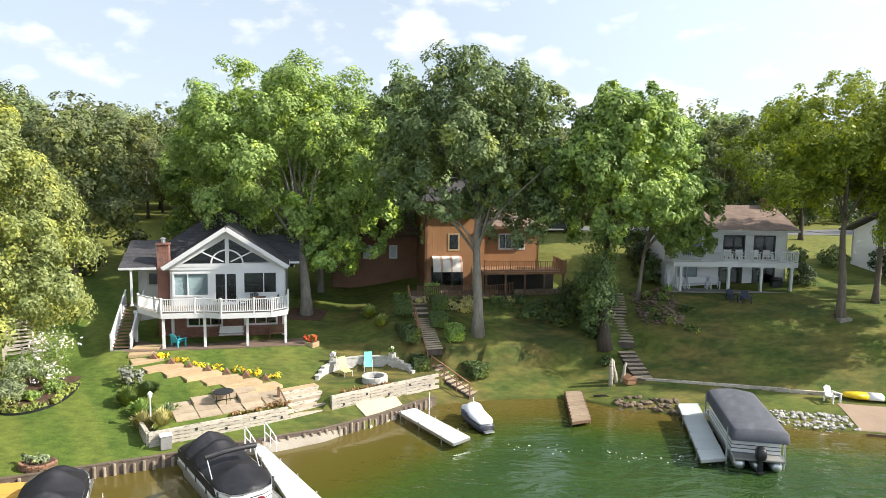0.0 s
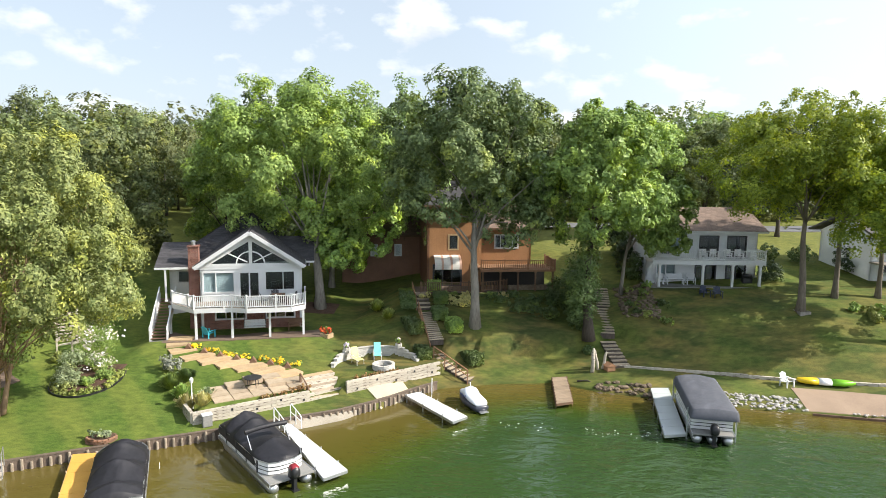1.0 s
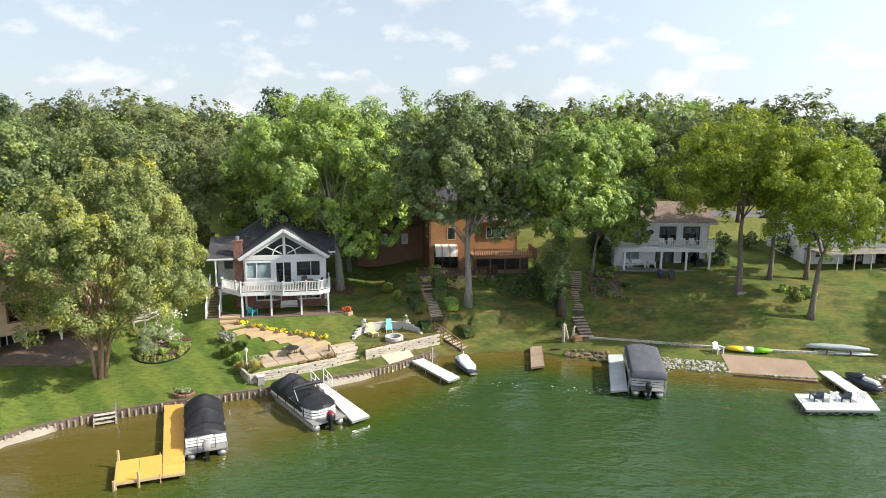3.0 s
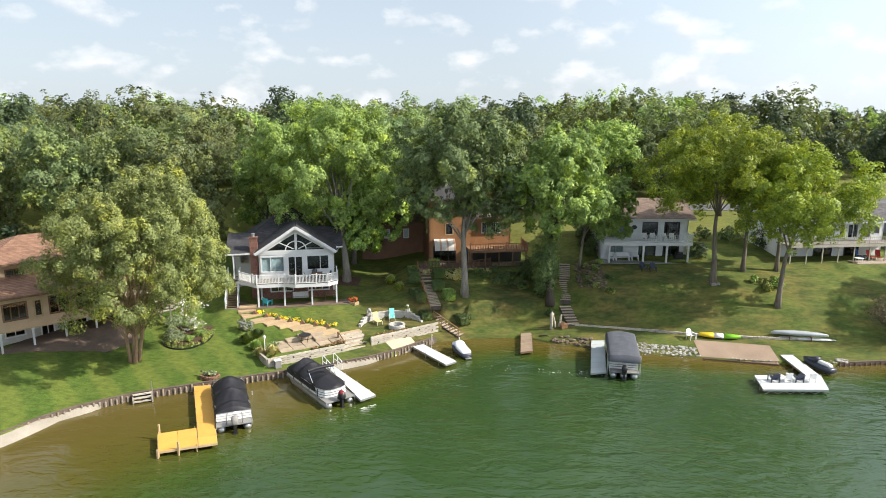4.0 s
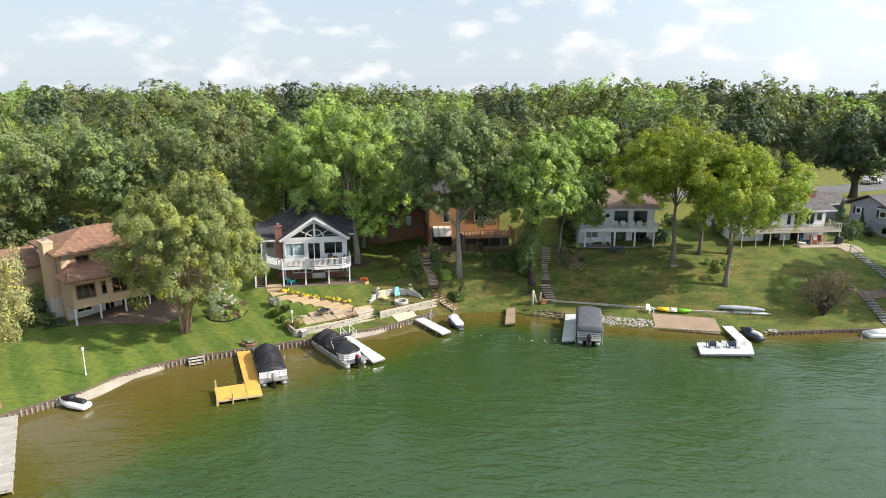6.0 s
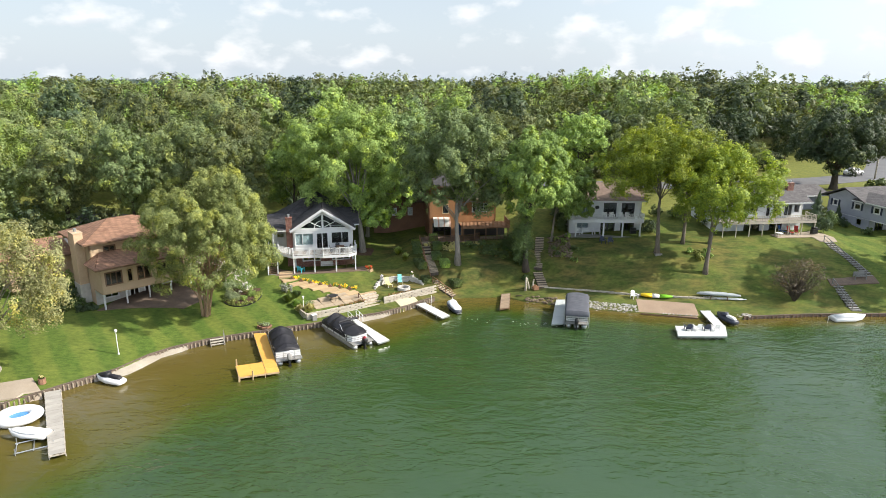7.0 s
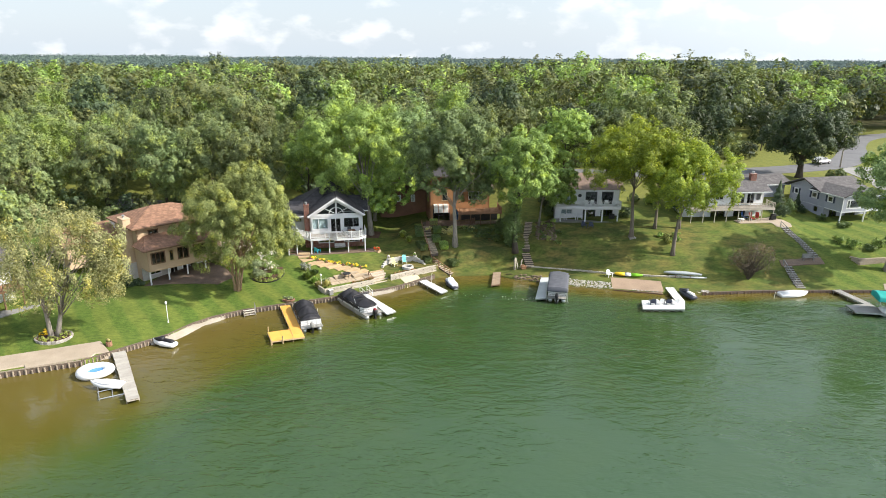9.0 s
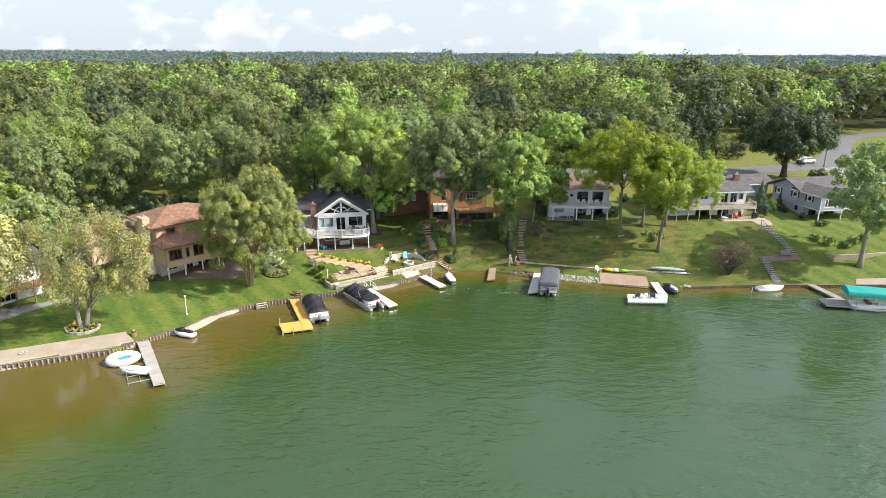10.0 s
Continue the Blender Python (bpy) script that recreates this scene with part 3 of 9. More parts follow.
def make_ground():
    xs = list(np.arange(-78, 88.01, 0.5))
    right = graded(88, 3600, 1.2, 1.16)[1:]
    left = [-78 - (v - 88) for v in right][::-1]
    xs = left + xs + right
    ss = [-30, -14, -6, -2.5, -0.6, -0.03, 0.0, 0.25] + list(np.arange(0.6, 46, 0.42)) + graded(46, 5200, 0.6, 1.09)
    verts = []
    for s in ss:
        for x in xs:
            y = shore(x) + s
            verts.append((x, y, ground(x, y)))
    w = len(xs)
    faces = [(r * w + c, r * w + c + 1, (r + 1) * w + c + 1, (r + 1) * w + c) for r in range(len(ss) - 1) for c in range(w - 1)]
    m, n, l, b = nodes_of("grass")
    tc = n.new("ShaderNodeTexCoord")

    def tex(scale, detail=4, stretch=None):
        t = n.new("ShaderNodeTexNoise")
        t.inputs["Scale"].default_value, t.inputs["Detail"].default_value = scale, detail
        if stretch:
            mp = n.new("ShaderNodeMapping")
            mp.inputs["Scale"].default_value = stretch[:3]
            mp.inputs["Rotation"].default_value = (0, 0, stretch[3])
            l.new(tc.outputs["Object"], mp.inputs["Vector"])
            l.new(mp.outputs[0], t.inputs["Vector"])
        else:
            l.new(tc.outputs["Object"], t.inputs["Vector"])
        return t.outputs["Fac"]

    def ranged(v, a, b2, lo=0.0, hi=1.0):
        r = n.new("ShaderNodeMapRange")
        l.new(v, r.inputs["Value"])
        for k, q in (("From Min", a), ("From Max", b2), ("To Min", lo), ("To Max", hi)):
            r.inputs[k].default_value = q
        return r.outputs[0]

    def mixed(f, c1, c2):
        x = n.new("ShaderNodeMixRGB")
        for k, q in (("Fac", f), ("Color1", c1), ("Color2", c2)):
            if isinstance(q, tuple):
                x.inputs[k].default_value = (*q, 1)
            else:
                l.new(q, x.inputs[k])
        return x.outputs[0]

    lawn = mixed(ranged(tex(9.0, 6), 0.35, 0.65), (0.062, 0.108, 0.020), (0.122, 0.165, 0.034))
    lawn = mixed(ranged(tex(0.4, 6), 0.4, 0.66, 0.0, 0.6), lawn, (0.14, 0.17, 0.04))
    lawn = mixed(ranged(tex(1.1, 6, (1.0, 0.3, 1.0, 0.5)), 0.48, 0.68, 0.0, 0.4), lawn, (0.054, 0.094, 0.02))
    # mowing stripes: broad bands of bent grass
    wave = n.new("ShaderNodeTexWave")
    wave.inputs["Scale"].default_value, wave.inputs["Distortion"].default_value = 0.095, 3.2
    wave.inputs["Detail"].default_value, wave.inputs["Detail Scale"].default_value = 3, 0.6
    mp = n.new("ShaderNodeMapping")
    mp.inputs["Rotation"].default_value = (0, 0, radians(-37))
    l.new(tc.outputs["Object"], mp.inputs["Vector"])
    l.new(mp.outputs[0], wave.inputs["Vector"])
    lawn = mixed(ranged(wave.outputs["Fac"], 0.25, 0.6, 0.3, 0.0), lawn, (0.052, 0.105, 0.016))
    lawn = mixed(ranged(wave.outputs["Fac"], 0.4, 0.75, 0.0, 0.24), lawn, (0.185, 0.2, 0.04))
    # dry patches on the banks, streaked light and dark for dappled tree shade
    sx = n.new("ShaderNodeSeparateXYZ")
    l.new(tc.outputs["Object"], sx.inputs[0])
    east = ranged(sx.outputs[0], -16, -8)
    dry = n.new("ShaderNodeMath")
    dry.operation = "MULTIPLY"
    l.new(ranged(tex(0.22, 6), 0.36, 0.6, 0.35, 0.98), dry.inputs[0])
    bank = n.new("ShaderNodeMath")
    bank.operation = "MULTIPLY"
    l.new(east, bank.inputs[0])
    l.new(ranged(sx.outputs[0], 14, 30, 1.0, 0.75), bank.inputs[1])
    slope = n.new("ShaderNodeMath")
    slope.operation = "MULTIPLY"
    l.new(bank.outputs[0], slope.inputs[0])
    l.new(ranged(sx.outputs[1], 54, 60, 1.0, 0.3), slope.inputs[1])
    tended = n.new("ShaderNodeMath")
    tended.operation = "MULTIPLY"
    l.new(slope.outputs[0], tended.inputs[0])
    l.new(ranged(sx.outputs[0], 53, 59, 1.0, 0.15), tended.inputs[1])
    l.new(tended.outputs[0], dry.inputs[1])
    # lawn behind the houses: paler and yellower, its sunlight in the colour
    lawn = mixed(ranged(sx.outputs[1], 58, 66, 0.0, 0.7), lawn, (0.17, 0.17, 0.045))
    lawn = mixed(dry.outputs[0], lawn, mixed(ranged(tex(0.9, 6, (0.35, 1.0, 1.0, 0.15)), 0.4, 0.6), (0.155, 0.127, 0.043), (0.058, 0.071, 0.023)))
    # leaf litter and scrub under the woods, fields beyond
    wild = mixed(ranged(tex(0.6, 6), 0.4, 0.6), (0.045, 0.06, 0.018), (0.075, 0.06, 0.03))
    base = mixed(ranged(sx.outputs[1], 150, 180), lawn, wild)
    # tufts, and lighter and darker streaks
    tuft = n.new("ShaderNodeMixRGB")
    tuft.blend_type = "MULTIPLY"
    tuft.inputs["Fac"].default_value = 1.0
    l.new(base, tuft.inputs["Color1"])
    l.new(mixed(ranged(tex(3.4, 9, (0.5, 1.0, 1.0, 0.25)), 0.34, 0.66), (0.76, 0.79, 0.8), (1.18, 1.15, 1.1)), tuft.inputs["Color2"])
    l.new(tuft.outputs[0], b.inputs["Base Color"])
    b.inputs["Roughness"].default_value = 0.9
    b.inputs["Specular IOR Level"].default_value = 0.15
    bp = n.new("ShaderNodeBump")
    bp.inputs["Strength"].default_value, bp.inputs["Distance"].default_value = 0.6, 0.05
    l.new(tex(14.0, 6), bp.inputs["Height"])
    l.new(bp.outputs[0], b.inputs["Normal"])
    ob = link_mesh("ground", verts, faces, m, smooth=True)
    return tagged(ob, "mown green lawn banks with dry, shade-streaked patches above the lake", "lawn", kind="structure")


make_ground()


def make_water():
    """The lake: one level sheet, brown over the shallows and green farther out."""
    xs = graded(90, 4800, 4, 1.3)[1:]
    xs = [-90 - (v - 90) for v in xs][::-1] + list(np.arange(-90, 90.1, 1.5)) + xs
    ys = graded(72, 4800, 4, 1.3)[1:]
    ys = [-(v) for v in ys][::-1] + list(np.arange(-72, 47.1, 1.2))
    verts = [(x, y, 0.0) for y in ys for x in xs]
    w = len(xs)
    faces = [(r * w + c, r * w + c + 1, (r + 1) * w + c + 1, (r + 1) * w + c) for r in range(len(ys) - 1) for c in range(w - 1)]
    m, n, l, b = nodes_of("lake water")
    ob = link_mesh("lake_water", verts, faces, m, smooth=True)
    shallow = ob.data.attributes.new("shallow", "FLOAT", "POINT")
    values = []
    for x, y, _ in verts:
        reach = float(np.interp(x, (-60, -40, -25, -5, 5, 20, 40, 80), (26, 24, 17, 8, 5, 4.0, 3.2, 3.5)))
        d = min(math.hypot(x - q, y - shore(q)) for q in (x - 8, x - 4, x - 2, x, x + 2, x + 4, x + 8)) if y < shore(x) else 0
        values.append(max(0.0, 1 - d / (reach * 1.5)) ** 1.3)
    shallow.data.foreach_set("value", values)
    # teal grows lakeward and eastward: sky reflection put into the colour
    sky_tint = ob.data.attributes.new("sky_tint", "FLOAT", "POINT")
    sky_tint.data.foreach_set("value", [smooth_step(14, 70, shore(x) - y) * smooth_step(-45, 25, x) for x, y, _ in verts])
    at = n.new("ShaderNodeAttribute")
    at.attribute_name = "shallow"
    tc = n.new("ShaderNodeTexCoord")
    drift = n.new("ShaderNodeTexNoise")
    drift.inputs["Scale"].default_value, drift.inputs["Detail"].default_value = 0.13, 4
    l.new(tc.outputs["Object"], drift.inputs["Vector"])
    wob = n.new("ShaderNodeMath")
    wob.operation = "MULTIPLY_ADD"
    l.new(drift.outputs["Fac"], wob.inputs[0])
    wob.inputs[1].default_value = 0.35
    l.new(at.outputs["Fac"], wob.inputs[2])
    ramp = n.new("ShaderNodeValToRGB")
    l.new(wob.outputs[0], ramp.inputs["Fac"])
    e = ramp.color_ramp.elements
    e[0].position, e[0].color = 0.15, (0.029, 0.06, 0.018, 1)
    e[1].position, e[1].color = 1.05, (0.108, 0.084, 0.021, 1)
    k = e.new(0.42)
    k.color = (0.042, 0.07, 0.012, 1)
    k = e.new(0.66)
    k.color = (0.078, 0.072, 0.013, 1)
    far_out = n.new("ShaderNodeAttribute")
    far_out.attribute_name = "sky_tint"
    teal = n.new("ShaderNodeMixRGB")
    l.new(far_out.outputs["Fac"], teal.inputs["Fac"])
    l.new(ramp.outputs[0], teal.inputs["Color1"])
    teal.inputs["Color2"].default_value = (0.036, 0.074, 0.036, 1)
    l.new(teal.outputs[0], b.inputs["Base Color"])
    b.inputs["Roughness"].default_value = 0.06
    b.inputs["IOR"].default_value = 1.5
    b.inputs["Specular IOR Level"].default_value = 0.5

    def ripple(scale, stretch, turn, detail, dist):
        mp = n.new("ShaderNodeMapping")
        mp.inputs["Scale"].default_value = stretch
        mp.inputs["Rotation"].default_value = (0, 0, radians(turn))
        t = n.new("ShaderNodeTexNoise")
        t.inputs["Scale"].default_value, t.inputs["Detail"].default_value, t.inputs["Distortion"].default_value = scale, detail, dist
        l.new(tc.outputs["Object"], mp.inputs["Vector"])
        l.new(mp.outputs[0], t.inputs["Vector"])
        return t.outputs["Fac"]

    calm = n.new("ShaderNodeMapRange")
    l.new(ripple(0.04, (1, 1.5, 1), 25, 4, 0.8), calm.inputs["Value"])
    calm.inputs["From Min"].default_value, calm.inputs["From Max"].default_value = 0.36, 0.62
    calm.inputs["To Min"].default_value, calm.inputs["To Max"].default_value = 0.16, 1.0
    wavelets = n.new("ShaderNodeMath")
    wavelets.operation = "MULTIPLY_ADD"
    l.new(ripple(2.6, (0.55, 1, 1), 28, 3, 0.4), wavelets.inputs[0])
    wavelets.inputs[1].default_value = 0.34
    l.new(ripple(0.75, (0.5, 1, 1), 35, 4, 0.6), wavelets.inputs[2])
    bp = n.new("ShaderNodeBump")
    bp.inputs["Distance"].default_value = 0.36
    lee = n.new("ShaderNodeMapRange")
    l.new(at.outputs["Fac"], lee.inputs["Value"])
    lee.inputs["From Min"].default_value, lee.inputs["From Max"].default_value = 0.1, 0.75
    lee.inputs["To Min"].default_value, lee.inputs["To Max"].default_value = 1.0, 0.22
    stir = n.new("ShaderNodeMath")
    stir.operation = "MULTIPLY"
    l.new(calm.outputs[0], stir.inputs[0])
    l.new(lee.outputs[0], stir.inputs[1])
    l.new(stir.outputs[0], bp.inputs["Strength"])
    l.new(wavelets.outputs[0], bp.inputs["Height"])
    l.new(bp.outputs[0], b.inputs["Normal"])
    return tagged(ob, "rippled green lake water, brown over the shallows", "water", kind="structure")


make_water()


def drape(name, corners, material, label, category, lift=0.04, nu=12, nv=8, kind="structure", sink=0.25):
    """A slab that follows the ground between four corners of the plan, with a skirt that goes into the ground."""
    (ax, ay), (bx, by), (cx, cy), (dx, dy) = corners
    verts, faces = [], []
    for j in range(nv + 1):
        for i in range(nu + 1):
            u, v = i / nu, j / nv
            x = (ax * (1 - u) + bx * u) * (1 - v) + (dx * (1 - u) + cx * u) * v
            y = (ay * (1 - u) + by * u) * (1 - v) + (dy * (1 - u) + cy * u) * v
            verts.append((x, y, ground(x, y) + lift))
    w = nu + 1
    faces = [(j * w + i, j * w + i + 1, (j + 1) * w + i + 1, (j + 1) * w + i) for j in range(nv) for i in range(nu)]
    rim = [i for i in range(nu)] + [j * w + nu for j in range(nv)] + [nv * w + i for i in range(nu, 0, -1)] + [j * w for j in range(nv, 0, -1)]
    start = len(verts)
    verts += [(verts[k][0], verts[k][1], verts[k][2] - sink) for k in rim]
    for a in range(len(rim)):
        b2 = (a + 1) % len(rim)
        faces.append((rim[b2], rim[a], start + a, start + b2))
    ob = link_mesh(name, verts, faces, material)
    return tagged(ob, label, category, kind=kind)


# road and drives behind the houses
def lane(name, points, width, label):
    """A paved lane along a curved middle line, laid on the ground, with a thin edge."""
    pts = [Vector(p) for p in points]
    line = []
    for i in range(len(pts) - 1):
        p0, p1, p2, p3 = pts[max(i - 1, 0)], pts[i], pts[i + 1], pts[min(i + 2, len(pts) - 1)]
        for k in range(10):
            t = k / 10
            line.append(0.5 * (2 * p1 + (p2 - p0) * t + (2 * p0 - 5 * p1 + 4 * p2 - p3) * t * t + (3 * p1 - p0 - 3 * p2 + p3) * t ** 3))
    line.append(pts[-1])
    verts = []
    for i, p in enumerate(line):
        d = (line[min(i + 1, len(line) - 1)] - line[max(i - 1, 0)]).normalized()
        side = Vector((d.y, -d.x)) * width / 2
        for f, drop in ((-1.02, -0.3), (-1, 0.07), (-0.5, 0.1), (0, 0.12), (0.5, 0.1), (1, 0.07), (1.02, -0.3)):
            q = p + side * f
            verts.append((q.x, q.y, ground(q.x, q.y) + drop))
    faces = [(i * 7 + j, i * 7 + j + 1, i * 7 + j + 8, i * 7 + j + 7) for i in range(len(line) - 1) for j in range(6)]
    return tagged(link_mesh(name, verts, faces, asphalt), label, "road", kind="structure")


lane("road", ((47, 82.5), (62, 86.5), (78, 91), (90, 97), (99, 108), (108, 123), (120, 138), (136, 148), (165, 158)), 6.4, "grey asphalt lane that bends away between trees")
drape("road_1", ((-30, 84), (48, 79), (46, 86), (-30, 90)), asphalt, "grey asphalt lane behind the houses", "road", nu=40, nv=4, lift=0.06)
drape("driveway_1", ((84, 74), (92, 76), (95, 93), (86, 92)), grey_concrete, "pale concrete drive beside the grey house", "driveway", nu=8, nv=12, lift=0.05)
drape("driveway", ((-58, 46), (-50.5, 45), (-50, 64), (-58, 64)), asphalt, "asphalt drive beside the tan house", "driveway", nu=10, nv=14, lift=0.05)
drape("pavement", ((-50.5, 8.75), (-36.2, 15.9), (-38.6, 18.3), (-52.5, 12.0)), concrete, "worn concrete walk along the seawall", "pavement", nu=24, nv=5, lift=0.13)
drape("patio", ((-40.6, 33.6), (-31.0, 35.0), (-29.5, 38.6), (-38.5, 44)), paver, "brown paver patio in the shade", "patio", nu=16, nv=12, lift=0.05)
drape("mulch_bed", ((-13.6, 52.6), (-10.6, 52.8), (-10.4, 55.2), (-13.4, 55.0)), mulch, "brown mulch under the maple", "garden bed", nu=8, nv=8, lift=0.05)
drape("beach", ((24.5, 38.5), (31.4, 36.9), (32.0, 40.6), (25.0, 42.1)), beach_sand, "small bank of damp brown sand", "beach", nu=24, nv=14, lift=0.03)


bm = bmesh.new()
for k in range(4):
    p, q = ((24.6 + 1.65 * (k + j) + (0.02 if j == 0 else -0.02), 38.52 - 0.38 * (k + j)) for j in (0, 1))
    beam(bm, (*p, max(0.05, ground(*p) + 0.05)), (*q, max(0.05, ground(*q) + 0.05)), 0.1, 0.22)
tagged(part("edging_board", bm, timber_brown), "dark timber edging along the foot of the sand", "edging")


def apron(name, x0, x1, width, material, label, top=0.5):
    """A bank of sand at the foot of the seawall, sloping into the water and tapering to both ends."""
    n, verts, faces = 24, [], []
    for i in range(n + 1):
        u = i / n
        x = x0 + (x1 - x0) * u
        e = 0.3
        dx, dy = e, shore(x + e) - shore(x)
        k = math.hypot(dx, dy)
        nx, ny = dy / k, -dx / k
        w = width * math.sin(math.pi * min(0.97, max(0.03, u))) ** 0.6 * (1 + 0.15 * math.sin(7 * u))
        for f, z in ((-0.1, top), (0.5, top * 0.62), (1.0, 0.02), (1.3, -0.3)):
            verts.append((x + nx * w * f, shore(x) + ny * w * f, z))
    faces = [(i * 4 + j, i * 4 + j + 1, i * 4 + j + 5, i * 4 + j + 4) for i in range(n) for j in range(3)]
    return tagged(link_mesh(name, verts, faces, material, smooth=True), label, "sand", kind="structure")


apron("sand_bank", -33.6, -27.6, 0.85, sand, "strip of pale sand below the lawn")
apron("sand_bank_1", -12.0, -6.6, 0.55, sand, "strip of pale sand below the seawall")
drape("pavement_1", ((-4.95, 38.62), (-2.5, 40.3), (-3.85, 42.25), (-6.25, 40.45)), surface("pale concrete", (0.52, 0.46, 0.33), (0.44, 0.385, 0.27), rough=0.85, scale=0.7, fine=12, bump=0.2), "square concrete pad at the head of a dock", "pavement", nu=6, nv=6, lift=0.06)

# ---------------------------------------------------------------- foliage


def leaf_arrays(centres, normals, sizes, rng, three=False, slim=1.0):
    """Folded leaf quads: a diamond bent along its middle, one for each centre."""
    n = len(centres)
    nn = normals / np.maximum(np.linalg.norm(normals, axis=1, keepdims=True), 1e-6)
    rnd = rng.normal(size=(n, 3))
    u = np.cross(nn, rnd)
    if slim < 1:
        # slender leaves hang with their tips down
        hang = np.array([0, 0, -1.0]) + rnd * 1.3
        u = hang - nn * (hang * nn).sum(axis=1, keepdims=True)
    u /= np.maximum(np.linalg.norm(u, axis=1, keepdims=True), 1e-6)
    v = np.cross(nn, u)
    s = sizes[:, None]
    fold = nn * s * rng.uniform(-0.05, 0.28, size=(n, 1))
    wide = rng.uniform(0.3, 0.55, size=(n, 1)) * slim
    quad = np.stack([centres - u * s * 0.55, centres - v * s * wide + fold, centres + u * s * 0.6, centres + v * s * wide + fold * 0.7], axis=1)
    if three:
        quad = np.stack([quad[:, 0], quad[:, 2], centres + v * s * wide * 1.6 + fold], axis=1)
    return quad.reshape(-1, 3)


def leaf_object(name, coords, material, parent=None, m=None, k=4):
    n = len(coords) // k
    me = bpy.data.meshes.new(name)
    me.vertices.add(n * k)
    me.vertices.foreach_set("co", coords.astype(np.float32).ravel())
    me.loops.add(n * k)
    me.loops.foreach_set("vertex_index", np.arange(n * k, dtype=np.int32))
    me.polygons.add(n)
    me.polygons.foreach_set("loop_start", np.arange(0, n * k, k, dtype=np.int32))
    me.update(calc_edges=True)
    me.materials.append(material)
    ob = new(name, me)
    ob.parent = parent
    if m is not None:
        ob.matrix_basis = m
    return ob


def crown_points(rng, centre, radii, clumps, leaves, size, droop=0.0, lumpy=0.24, hollow=0.45, dome=0.0, tufts=10):
    """Leaf places for a crown of upward-reaching boughs, each a plume of small leafy tufts; also the boughs' middles."""
    centre, radii = np.array(centre, float), np.array(radii, float)
    d = rng.normal(size=(clumps * 3, 3))
    d /= np.linalg.norm(d, axis=1, keepdims=True)
    r = hollow + (1 - hollow) * rng.random(clumps * 3) ** 0.6
    # the outline swells and shrinks with direction
    lobes = np.array([1 + 0.2 * noise.noise(Vector(v) * 1.7 + Vector(centre)) + 0.18 * noise.noise(Vector(v) * 3.9 + Vector(radii)) for v in d])
    unit = d * (r * lobes)[:, None]
    keep = (unit[:, 2] > -0.85) & ((unit[:, 2] > -0.3) | (rng.random(len(unit)) < 0.75))
    unit = unit[keep][:clumps]
    cc = centre + unit * radii * (1 - lumpy * 0.95)
    cr = radii.mean() * lumpy * rng.uniform(0.55, 1.35, size=len(cc))
    # plumes lean outwards and up
    axis = unit / np.maximum(np.linalg.norm(unit, axis=1, keepdims=True), 1e-6) + np.array([0, 0, 0.9]) + rng.normal(size=unit.shape) * 0.25
    axis /= np.linalg.norm(axis, axis=1, keepdims=True)
    k = len(cc)
    q = rng.normal(size=(k, tufts, 3)) + axis[:, None, :] * 0.55
    q /= np.linalg.norm(q, axis=2, keepdims=True)
    along = (q * axis[:, None, :]).sum(axis=2, keepdims=True)
    reach = cr[:, None, None] * (0.45 + 0.55 * rng.random((k, tufts, 1)) ** 0.5)
    tc = (cc[:, None, :] + (q + axis[:, None, :] * along * 0.55) * reach).reshape(-1, 3)
    tout = q.reshape(-1, 3)
    tr = np.repeat(cr, tufts) * rng.uniform(0.3, 0.52, size=k * tufts)
    which = rng.choice(k * tufts, size=leaves, p=tr ** 2 / (tr ** 2).sum())
    g = rng.normal(size=(leaves, 3)) + tout[which] * 0.45 + np.array([0, 0, 0.35])
    g /= np.linalg.norm(g, axis=1, keepdims=True)
    pts = tc[which] + g * (tr[which] * rng.random(leaves) ** 0.33)[:, None]
    if droop:
        pts[:, 2] -= droop * rng.random(leaves) ** 2 * 2.2
    out = pts - centre
    out /= np.maximum(np.linalg.norm(out, axis=1, keepdims=True), 1e-6)
    normals = g * 0.85 + tout[which] * 0.35 + out * (0.15 + dome * 0.5) + rng.normal(size=(leaves, 3)) * 0.24 + np.array([0, 0, 0.15])
    sizes = size * rng.uniform(0.6, 1.35, size=leaves)
    return pts, normals, sizes, cc


